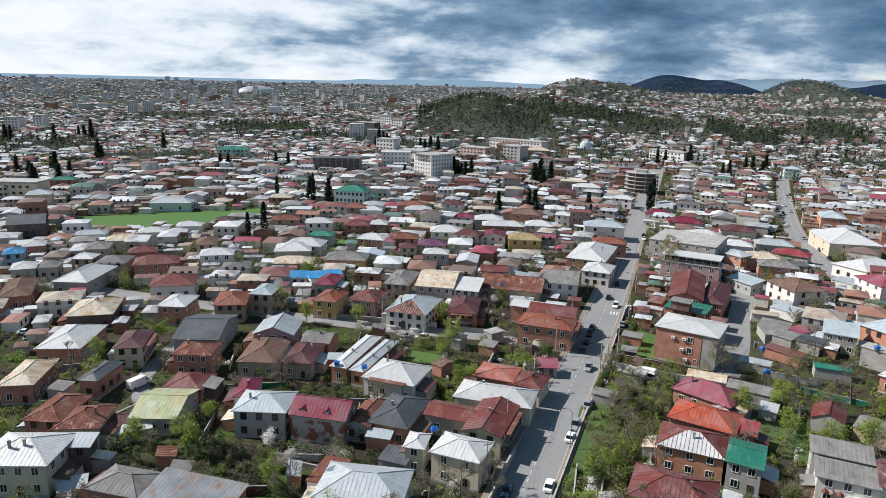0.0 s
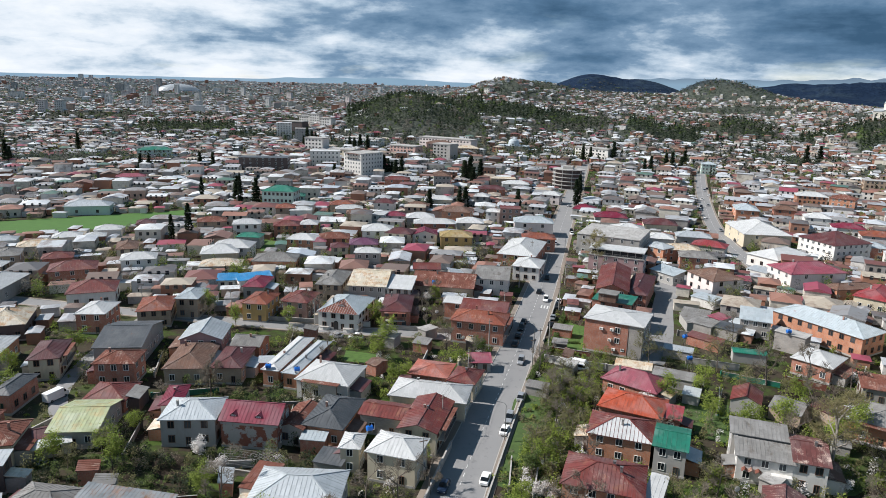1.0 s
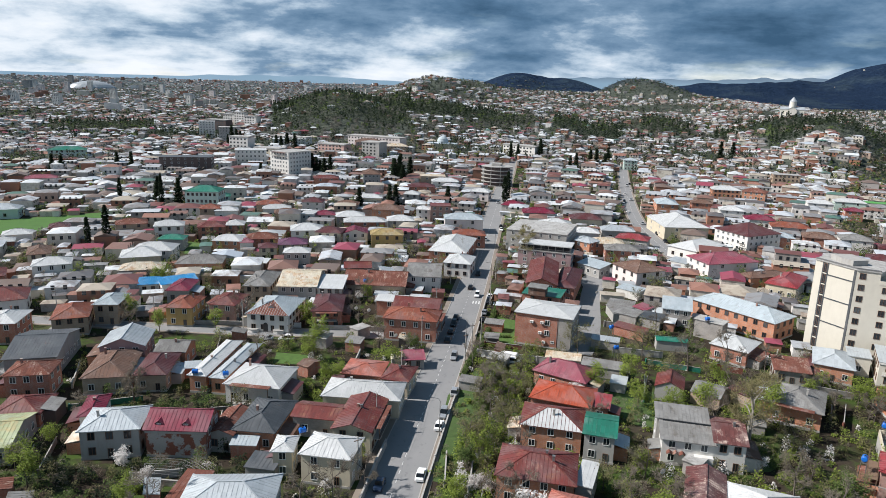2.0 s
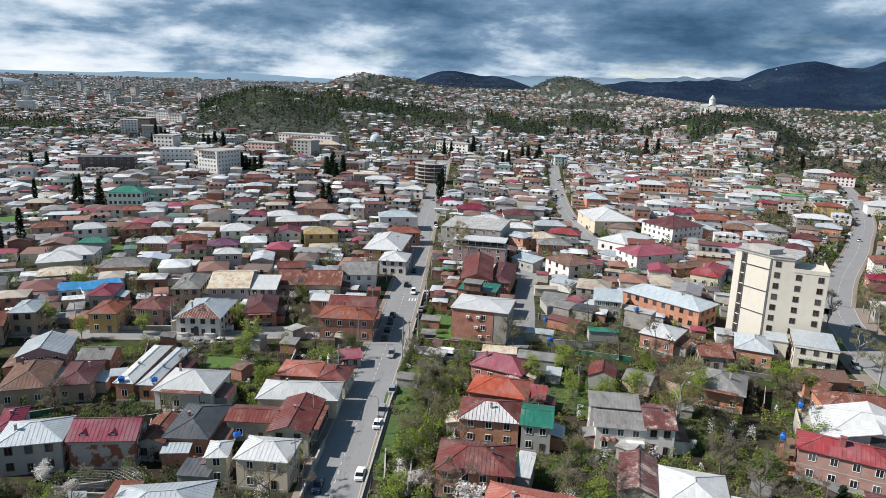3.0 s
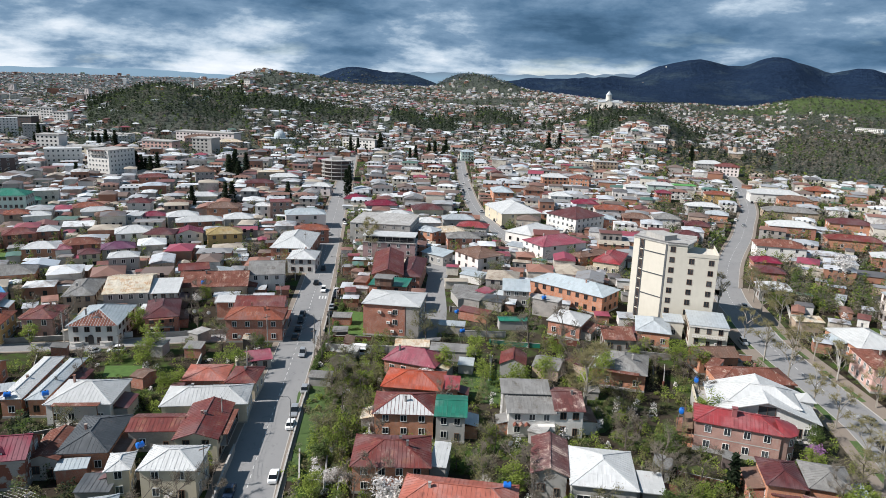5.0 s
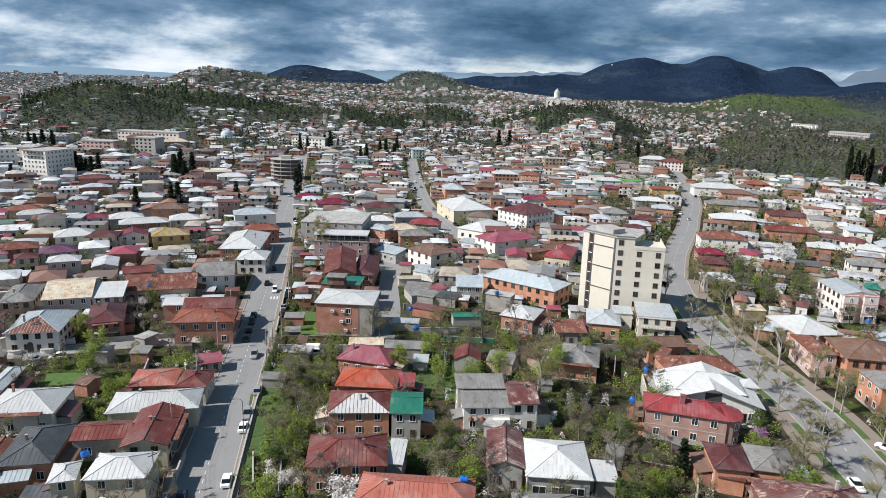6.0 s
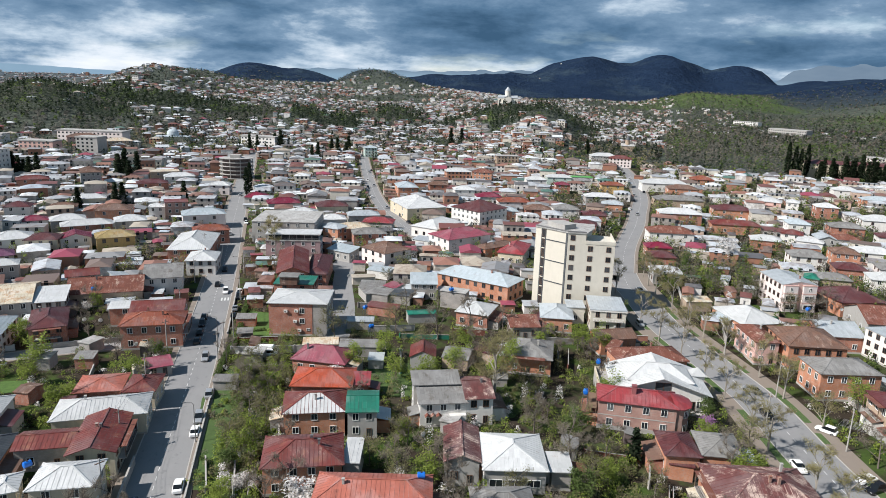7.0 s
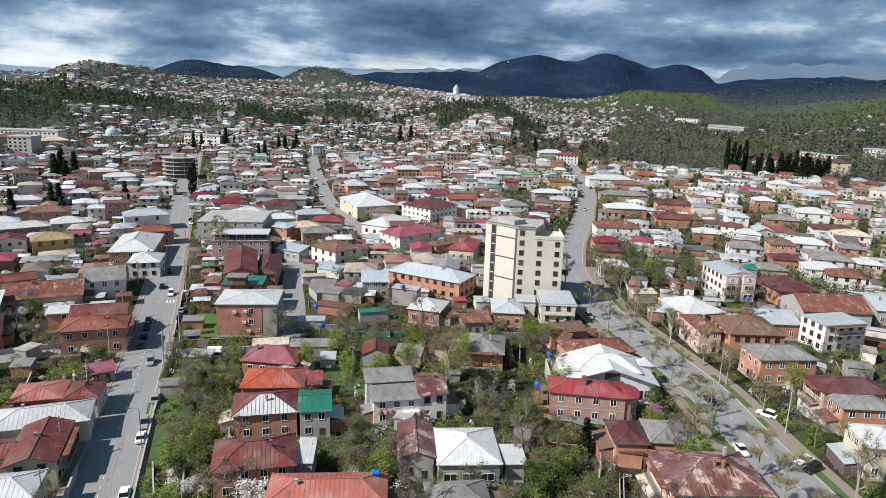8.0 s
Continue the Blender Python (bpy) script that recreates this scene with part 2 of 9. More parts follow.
WALL = {
    "brick": brickwork("brick_red", (0.39, 0.112, 0.060), (0.47, 0.165, 0.088)),
    "orange": brickwork("brick_orange", (0.51, 0.175, 0.078), (0.60, 0.245, 0.115)),
    "tan": brickwork("brick_tan", (0.42, 0.30, 0.20), (0.48, 0.36, 0.25)),
    "pinkbrick": brickwork("brick_pink", (0.40, 0.20, 0.16), (0.46, 0.25, 0.20)),
    "block": brickwork("block_grey", (0.30, 0.29, 0.275), (0.37, 0.355, 0.335), size=1.9),
    "cream": plaster("plaster_cream", (0.60, 0.53, 0.40)),
    "white": plaster("plaster_white", (0.72, 0.70, 0.66), 0.22),
    "grey": plaster("plaster_grey", (0.38, 0.37, 0.35)),
    "pink": plaster("plaster_pink", (0.62, 0.40, 0.35)),
    "rose": plaster("plaster_pale_rose", (0.74, 0.66, 0.63), 0.2),
    "yellow": plaster("plaster_ochre", (0.58, 0.38, 0.15)),
    "mauve": plaster("plaster_mauve", (0.36, 0.24, 0.24)),
    "mint": plaster("plaster_mint", (0.50, 0.62, 0.56), 0.2),
    "beige": plaster("plaster_smooth_beige", (0.60, 0.565, 0.485), 0.08, 0.05),
    "dark": plaster("plaster_dark", (0.12, 0.09, 0.085)),
    "stained": fallen_plaster(),
    "bluewall": plaster("plaster_blue", (0.25, 0.40, 0.52)),
}
WALL_WORDS = {"brick": "red brick", "orange": "orange brick", "tan": "tan brick", "pinkbrick": "pinkish brick", "block": "grey block", "cream": "cream plastered", "white": "white plastered", "grey": "grey rendered", "pink": "pink plastered", "rose": "pale rose plastered", "yellow": "ochre plastered", "mauve": "mauve plastered", "mint": "mint green", "beige": "smooth beige", "dark": "dark brown", "stained": "stained patchy plastered", "bluewall": "blue plastered"}


def glass_material():
    m, t, b = material("window_glass", 0.08)
    r = object_random(t)
    link(t, ramp(t, r, [(0.0, (0.012, 0.016, 0.02)), (0.6, (0.03, 0.036, 0.042)), (1.0, (0.10, 0.11, 0.12))]), b.inputs["Base Color"])
    return m


GLASS = glass_material()
FRAME_WHITE = simple("window_frame_white", (0.72, 0.72, 0.70), 0.5)
FRAME_BROWN = simple("window_frame_brown", (0.13, 0.07, 0.045), 0.6)
WOOD = simple("weathered_wood", (0.16, 0.105, 0.07), 0.85, scale=6)
CONCRETE = plaster("concrete", (0.40, 0.385, 0.36), 0.4)
METAL_GREY = simple("painted_metal_grey", (0.22, 0.22, 0.22), 0.45, 0.5)
METAL_DARK = simple("painted_metal_dark", (0.04, 0.04, 0.042), 0.5, 0.3)
TANK_BLUE = simple("tank_blue_plastic", (0.01, 0.13, 0.50), 0.35)
DISH = simple("dish_white", (0.70, 0.68, 0.64), 0.5)
CHIMNEY = brickwork("chimney_brick", (0.26, 0.10, 0.07), (0.32, 0.14, 0.09))


def asphalt_material():
    m, t, b = material("asphalt", 0.9)
    b.inputs["Specular IOR Level"].default_value = 0.2
    big_, fine_ = noise_fac(t, 0.12, 6, 0.6), noise_fac(t, 5.0, 4, 0.7)
    track = noise_fac(t, 0.6, 5, 0.65)
    base = mixc(t, big_, (0.20, 0.20, 0.203), (0.285, 0.282, 0.277))
    base = mixc(t, math_node(t, "MULTIPLY", fine_, 0.35), base, (0.15, 0.15, 0.15))
    base = mixc(t, ramp(t, track, [(0.58, (0, 0, 0)), (0.64, (0.55, 0.55, 0.55))]), base, (0.165, 0.165, 0.168))
    link(t, base, b.inputs["Base Color"])
    bump(t, b, fine_, 0.2, 0.02)
    return m


def ground_material():
    m, t, b = material("ground_gardens", 0.95)
    b.inputs["Specular IOR Level"].default_value = 0.05
    big_, mid_, fine_ = noise_fac(t, 0.018, 6, 0.6), noise_fac(t, 0.12, 6, 0.65), noise_fac(t, 1.3, 6, 0.7)
    soil = mixc(t, fine_, (0.018, 0.014, 0.011), (0.062, 0.049, 0.037))
    grass = mixc(t, fine_, (0.024, 0.044, 0.012), (0.072, 0.112, 0.027))
    dry = mixc(t, fine_, (0.05, 0.043, 0.031), (0.11, 0.097, 0.07))
    base = mixc(t, ramp(t, mid_, [(0.47, (0, 0, 0)), (0.60, (1, 1, 1))]), soil, grass)
    base = mixc(t, ramp(t, big_, [(0.50, (0, 0, 0)), (0.68, (0.8, 0.8, 0.8))]), base, dry)
    link(t, base, b.inputs["Base Color"])
    bump(t, b, fine_, 0.5, 0.15)
    return m


def hills_material():
    """Slopes beyond the town: gardens and thickets near by, close woods on the far mountains, and open meadows; haze
    and cloud shade are put into the distant colours.
    """
    m, t, b = material("wooded_slopes", 0.95)
    b.inputs["Specular IOR Level"].default_value = 0.05
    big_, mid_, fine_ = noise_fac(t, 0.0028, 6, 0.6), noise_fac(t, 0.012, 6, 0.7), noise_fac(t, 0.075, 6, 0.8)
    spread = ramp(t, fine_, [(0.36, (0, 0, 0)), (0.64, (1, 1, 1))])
    # woodland grey-green, lightened towards the haze over it
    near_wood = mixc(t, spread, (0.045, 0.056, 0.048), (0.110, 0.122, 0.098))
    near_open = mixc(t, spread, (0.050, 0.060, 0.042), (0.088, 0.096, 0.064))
    # blued and darkened: haze and cloud shade painted into the far woods
    hazy_wood = mixc(t, spread, (0.006, 0.014, 0.036), (0.018, 0.035, 0.066))
    hazy_open = mixc(t, spread, (0.018, 0.034, 0.056), (0.038, 0.058, 0.078))
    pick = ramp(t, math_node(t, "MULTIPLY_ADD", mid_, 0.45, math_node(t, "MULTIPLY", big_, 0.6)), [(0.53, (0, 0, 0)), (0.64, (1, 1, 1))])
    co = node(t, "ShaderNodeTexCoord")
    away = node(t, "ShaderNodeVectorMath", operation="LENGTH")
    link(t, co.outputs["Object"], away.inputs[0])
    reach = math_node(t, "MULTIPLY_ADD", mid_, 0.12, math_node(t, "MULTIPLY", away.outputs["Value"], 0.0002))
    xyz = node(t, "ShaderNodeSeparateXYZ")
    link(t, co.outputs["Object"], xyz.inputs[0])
    # the mountains stand on the one hand, the plain, paled as by haze, on the other
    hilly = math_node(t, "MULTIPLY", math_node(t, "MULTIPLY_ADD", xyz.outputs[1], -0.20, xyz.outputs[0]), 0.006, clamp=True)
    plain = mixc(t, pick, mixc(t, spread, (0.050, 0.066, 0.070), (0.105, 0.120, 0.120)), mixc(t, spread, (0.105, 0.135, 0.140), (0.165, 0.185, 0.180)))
    distant = mixc(t, hilly, plain, mixc(t, pick, hazy_wood, hazy_open))
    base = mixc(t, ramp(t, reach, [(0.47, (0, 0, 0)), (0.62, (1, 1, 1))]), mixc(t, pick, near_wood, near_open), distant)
    meadow = mixc(t, mid_, (0.040, 0.066, 0.026), (0.120, 0.160, 0.058))
    meadow = mixc(t, ramp(t, fine_, [(0.56, (0, 0, 0)), (0.66, (0.75, 0.75, 0.75))]), meadow, (0.035, 0.050, 0.030))
    for x, y, sx, sy in ((1790, 1300, 420, 380), (1640, 560, 430, 360), (1250, 1700, 160, 200), (610, 790, 60, 60)):
        mp = node(t, "ShaderNodeMapping", vector_type="TEXTURE")
        mp.inputs["Location"].default_value, mp.inputs["Scale"].default_value = (x, y, 0), (sx, sy, 1e5)
        link(t, co.outputs["Object"], mp.inputs[0])
        ln = node(t, "ShaderNodeVectorMath", operation="LENGTH")
        link(t, mp.outputs[0], ln.inputs[0])
        f = math_node(t, "MULTIPLY_ADD", big_, 1.6, math_node(t, "MULTIPLY_ADD", mid_, 1.4, ln.outputs["Value"]))
        base = mixc(t, ramp(t, math_node(t, "MULTIPLY", f, 0.4), [(0.76, (1, 1, 1)), (0.90, (0, 0, 0))]), base, meadow)
    link(t, base, b.inputs["Base Color"])
    bump(t, b, math_node(t, "MULTIPLY_ADD", fine_, 0.15, mid_), 1.0, 34.0)
    return m


ASPHALT, GROUND, HILLS = asphalt_material(), ground_material(), hills_material()
GRASS = simple("pitch_grass", (0.045, 0.122, 0.014), 0.9, scale=0.25, vary=0.25)
VERGE = simple("verge_grass", (0.06, 0.10, 0.028), 0.95, scale=2.0, vary=0.4)
PAVING = plaster("paving", (0.235, 0.195, 0.16), 0.55)
ROUGH_GRASS = simple("rough_grass", (0.05, 0.088, 0.02), 0.95, scale=0.7, vary=0.7)
LAWN = simple("lawn_grass", (0.058, 0.115, 0.02), 0.95, scale=0.9, vary=0.65)
PAINT = simple("road_paint", (0.55, 0.55, 0.53), 0.8, scale=5)

# ---------------------------------------------------------------- mesh helpers


def part(name, bm, mat, parent=None, label="", smooth=False):
    """Links a bmesh as one mesh object, under parent if given."""
    me = bpy.data.meshes.new(name)
    bm.to_mesh(me)
    bm.free()
    for mt in (mat if isinstance(mat, (list, tuple)) else [mat]):
        me.materials.append(mt)
    if smooth:
        me.shade_smooth()
    ob = new(name, me)
    if parent:
        ob.parent = parent
    if label:
        ob["label"] = label
    return ob


def part_data(name, me, parent, m=None):
    ob = new(name, me)
    ob.parent = parent
    if m is not None:
        ob.matrix_basis = m
    return ob


def box(bm, x0, y0, z0, x1, y1, z1, m=None, mi=0):
    vs = [bm.verts.new((x, y, z)) for z in (z0, z1) for x, y in ((x0, y0), (x1, y0), (x1, y1), (x0, y1))]
    if m is not None:
        for v in vs:
            v.co = m @ v.co
    for f in ((3, 2, 1, 0), (4, 5, 6, 7), (0, 1, 5, 4), (1, 2, 6, 5), (2, 3, 7, 6), (3, 0, 4, 7)):
        bm.faces.new([vs[i] for i in f]).material_index = mi
    return vs


def beam(bm, a, b, w, h):
    """A straight bar from a to b, w wide and h high."""
    a, b = Vector(a), Vector(b)
    d = b - a
    n = d.length
    if n < 1e-4:
        return
    q = d.to_track_quat("Y", "Z").to_matrix().to_4x4()
    box(bm, -w / 2, 0, -h / 2, w / 2, n, h / 2, Matrix.Translation(a) @ q)


def tube(bm, pts, radii, n=8, cap=True):
    rings = []
    for i, (p, r) in enumerate(zip(pts, radii)):
        p = Vector(p)
        d = (Vector(pts[min(i + 1, len(pts) - 1)]) - Vector(pts[max(i - 1, 0)])).normalized()
        q = d.to_track_quat("Z", "Y")
        rings.append([bm.verts.new(p + q @ Vector((r * math.cos(2 * math.pi * k / n), r * math.sin(2 * math.pi * k / n), 0))) for k in range(n)])
    for a, b in zip(rings, rings[1:]):
        for k in range(n):
            bm.faces.new((a[k], a[(k + 1) % n], b[(k + 1) % n], b[k]))
    if cap:
        bm.faces.new(rings[0][::-1])
        bm.faces.new(rings[-1])
    return rings


def empty(name, m, label="", category="", group="", kind=""):
    ob = new(name)
    ob.matrix_basis = m
    return tagged(ob, label, category, group, kind)


rng = random.Random(11)

# ---------------------------------------------------------------- terrain
# hills: bearing (degrees), distance, half-width in bearing, half-depth, height
HILLS_AT = (
    (10.0, 1750, 3.7, 420, 84), (3.0, 1150, 3.3, 170, 50), (-2.0, 1230, 2.0, 150, 14), (15.5, 1500, 6.0, 350, 30), (15.5, 2050, 4.0, 300, 60), (21.0, 2100, 3.5, 300, 56),
    (17.3, 3100, 2.6, 300, 108), (21.8, 3200, 2.6, 300, 104), (27.5, 2450, 3.0, 330, 100), (33.0, 2100, 6.5, 450, 44),
    (38.4, 1150, 2.6, 150, 34), (41.4, 900, 2.4, 120, 36), (35.0, 3700, 6.0, 400, 120), (44.5, 4150, 4.0, 500, 225),
    (50.8, 4200, 2.6, 500, 245), (56.2, 4250, 2.2, 500, 210), (62.0, 3700, 4.0, 450, 130), (70.0, 3300, 5.0, 500, 160),
    (53.4, 2300, 3.0, 300, 62), (57.0, 2450, 2.2, 260, 48), (62.5, 2900, 4.4, 330, 84), (73.0, 1750, 3.6, 320, 74), (66.0, 2150, 3.0, 300, 40), (45.0, 2300, 4.0, 400, 24),
    (25.5, 1380, 3.5, 230, 18), (29.0, 1250, 1.4, 120, 16), (21.0, 1000, 1.9, 90, 20), (78.0, 2400, 7.0, 500, 110),
)


def terr(x, y):
    r = math.hypot(x, y)
    if r < 560:
        return 0.0
    az = math.degrees(math.atan2(x, y))
    z = 0.0
    for a, d, wa, wd, h in HILLS_AT:
        u, v = (az - a) / wa, (r - d) / wd
        q = u * u + v * v
        if q < 9:
            z = math.hypot(z, h * math.exp(-q * 0.5)) if z > 0 else h * math.exp(-q * 0.5)
    fade = min(1.0, (r - 560) / 300)
    # gullies and spurs on the higher slopes
    steep = min(1.0, z / 60)
    z *= 1.07 - 0.30 * abs(noise.noise(Vector((x * 0.0021, y * 0.0021, 5.1)))) * steep
    z *= 1.0 + 0.16 * noise.noise(Vector((x * 0.004, y * 0.004, 3.3)))
    z -= 46 * min(1.0, z / 170) * (abs(noise.noise(Vector((x * 0.0036, y * 0.0036, 8.4)))) + 0.3 * abs(noise.noise(Vector((x * 0.0105, y * 0.0105, 2.2)))) - 0.2)
    # the plain climbs gently towards its far edge
    k = min(1.0, max(0.0, (r - 2000) / 2700))
    z += 52 * k * k * (3 - 2 * k) * min(1.0, max(0.0, (24 - az) / 12)) * (1.0 if az > -90 else 0.0)
    z += (2.5 * noise.noise(Vector((x * 0.003, y * 0.003, 7))) + 1.5) * fade * min(1, z / 10 + 0.3)
    return z * fade


def build_ground():
    radii = [0, 60, 150, 300, 450, 560]
    r = 560
    while r < 4650:
        r *= 1.017
        radii.append(min(r, 4700))
    azs = [a * 0.5 for a in range(-84, 165)] + [float(a) for a in range(86, 318, 4)]
    n = len(azs)
    vs, fs = [(0, 0, 0)], []
    for r in radii[1:]:
        for a in azs:
            x, y = r * math.sin(radians(a)), r * math.cos(radians(a))
            vs.append((x, y, terr(x, y)))
    for k in range(n):
        fs.append((0, 1 + (k + 1) % n, 1 + k))
    for i in range(len(radii) - 2):
        for k in range(n):
            a, b = 1 + i * n + k, 1 + i * n + (k + 1) % n
            fs.append((a, b, b + n, a + n))
    me = bpy.data.meshes.new("ground")
    me.from_pydata(vs, [], fs)
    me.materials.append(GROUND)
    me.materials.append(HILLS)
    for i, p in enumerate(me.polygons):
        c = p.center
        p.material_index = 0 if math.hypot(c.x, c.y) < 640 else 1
        p.use_smooth = True
    ob = new("ground", me)
    return tagged(ob, "green and brown gardens rising to wooded hills", "ground", kind="structure")


build_ground()


def build_backdrop():
    """Blue distance: the far plain on one hand, far mountains on the other; a ring that glows with painted haze."""
    m, t, b = material("far_haze_glow", 1.0)
    co = node(t, "ShaderNodeTexCoord")
    s = node(t, "ShaderNodeSeparateXYZ")
    link(t, co.outputs["Object"], s.inputs[0])
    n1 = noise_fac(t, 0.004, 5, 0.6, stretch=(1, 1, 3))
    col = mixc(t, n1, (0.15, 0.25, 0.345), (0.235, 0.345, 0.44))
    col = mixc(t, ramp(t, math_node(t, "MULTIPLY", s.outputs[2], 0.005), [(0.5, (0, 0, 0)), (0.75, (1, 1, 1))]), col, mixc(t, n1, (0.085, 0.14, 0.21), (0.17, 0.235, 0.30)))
    # black base: the hazy blues are given off as emission
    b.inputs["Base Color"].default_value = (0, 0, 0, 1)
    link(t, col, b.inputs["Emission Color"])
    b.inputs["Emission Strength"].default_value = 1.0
    vs, fs = [], []
    n = 960
    for k in range(n):
        a = -180 + 360.0 * k / n
        top = 74 + 3 * noise.noise(Vector((a * 0.3, 0, 0)))
        for ca, w, h in ((-6.5, 2.0, 14), (-3.2, 1.6, 18), (0.4, 2.4, 24), (4.5, 3.0, 16), (63, 4.5, 150), (60.5, 1.6, 40), (67, 2.6, 60), (72, 4, 120), (80, 9, 150), (24, 8, 60), (40, 10, 90)):
            top += h * math.exp(-((a - ca) / w) ** 2) * (1 + 0.25 * noise.noise(Vector((a * 0.9, ca, 1.0))))
        x, y = 4780 * math.sin(radians(a)), 4780 * math.cos(radians(a))
        vs += [(x, y, -20), (x, y, top)]
    for k in range(n):
        j = (k + 1) % n
        fs.append((2 * k, 2 * j, 2 * j + 1, 2 * k + 1))
    me = bpy.data.meshes.new("backdrop")
    me.from_pydata(vs, [], fs)
    me.materials.append(m)
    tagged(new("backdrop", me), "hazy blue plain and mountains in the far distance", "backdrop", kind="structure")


build_backdrop()

# ---------------------------------------------------------------- roads


def smooth_line(pts, step=6.0):
    out = []
    P = [Vector((*p, 0)) for p in pts]
    P = [P[0] * 2 - P[1]] + P + [P[-1] * 2 - P[-2]]
    for i in range(1, len(P) - 2):
        n = max(1, int((P[i + 1] - P[i]).length / step))
        for k in range(n):
            t = k / n
            out.append(0.5 * ((2 * P[i]) + (P[i + 1] - P[i - 1]) * t + (2 * P[i - 1] - 5 * P[i] + 4 * P[i + 1] - P[i + 2]) * t * t + (3 * P[i] - P[i - 1] - 3 * P[i + 1] + P[i + 2]) * t ** 3))
    out.append(P[-2])
    return out


def side(line, off):
    res = []
    for i, p in enumerate(line):
        d = (line[min(i + 1, len(line) - 1)] - line[max(i - 1, 0)]).normalized()
        res.append(p + Vector((d.y, -d.x, 0)) * off)   # off > 0: to the right
    return res


def ribbon(name, line, a, b, z0, z1, mat, label, category):
    """A slab along line between the offsets a and b, from z0 up to z1."""
    bm = bmesh.new()
    L, R = side(line, a), side(line, b)
    rows = [[bm.verts.new((p.x, p.y, z + terr(p.x, p.y))) for p, z in ((l, z0), (l, z1), (r, z1), (r, z0))] for l, r in zip(L, R)]
    for u, v in zip(rows, rows[1:]):
        for k in range(3):
            bm.faces.new((u[k], v[k], v[k + 1], u[k + 1]))
    bm.faces.new(rows[0]); bm.faces.new(rows[-1][::-1])
    bmesh.ops.recalc_face_normals(bm, faces=bm.faces[:])
    return tagged(part(name, bm, mat), label, category, kind="structure")


STREETS = {}


def street(key, pts, half, pave=1.8, dashes=True, paved=(True, True)):
    line = smooth_line(pts)
    STREETS[key] = (line, half + pave)
    ribbon("road", line, -half, half, -0.2, 0.05, ASPHALT, "worn grey asphalt street with patches", "road")
    for s, on in zip((-1, 1), paved):
        if on:
            ribbon("kerb", line, s * half, s * (half + 0.2), -0.2, 0.17, CONCRETE, "pale concrete kerb along the street", "kerb")
            ribbon("pavement", line, s * (half + 0.2), s * (half + pave), -0.2, 0.15, PAVING, "grey paved footway beside the street", "pavement")
    if dashes:
        bm = bmesh.new()
        acc = 0
        for p, q in zip(line, line[1:]):
            d = (q - p).normalized()
            L = (q - p).length
            u = 0.5
            while u < L - 1.4:
                c = p + d * u
                beam(bm, (c.x, c.y, 0.055), (c.x + d.x * 1.3, c.y + d.y * 1.3, 0.055), 0.13, 0.012)
                u += 3.0
        tagged(part("road_marking", bm, PAINT), "white dashed centre line painted on asphalt", "road marking", kind="structure")
    return line


MAIN = street("main", [(-8, 40), (15.5, 109), (27, 140), (40.5, 176), (61, 233), (77, 280), (113, 385), (160, 520), (215, 680)], 4.9, 1.7)
CROSS = street("cross", [(34, 181), (12, 187), (-12, 191), (-42, 199), (-80, 210), (-130, 226), (-210, 250)], 2.6, 1.0, False)
SECOND = street("second", [(178, 196), (158, 232), (163, 275), (183, 343), (230, 452), (290, 580)], 3.6, 1.3)
BOULEVARD = street("boulevard", [(88, -4), (122, 49), (132, 64), (143, 80), (154.4, 103.6), (165.2, 125.7), (178, 145), (188, 160), (200, 174)], 5.3, 4.4)
BOULEVARD_END = street("boulevard_end", [(200, 174), (234, 203), (278, 236), (306, 259), (345, 291), (388, 332), (434, 380), (490, 445), (560, 530)], 4.4, 1.6)
YARD = street("yard", [(74, 163), (83, 178), (90, 193), (96, 207), (104, 223)], 3.4, 0.3, False, (False, False))
LANE = street("lane", [(178, 196), (182, 180), (192, 168)], 4.0, 0.6, False)
BACK = street("back", [(-66, 138), (-72, 150), (-74, 172), (-70, 204)], 1.9, 0.3, False, (False, False))


def near_road(x, y, extra=0.0):
    for line, half in STREETS.values():
        lim = (half + extra) ** 2
        for p in line:
            if (p.x - x) ** 2 + (p.y - y) ** 2 < lim:
                return True
    return False

# ---------------------------------------------------------------- houses
WINDOW_MESH = {}


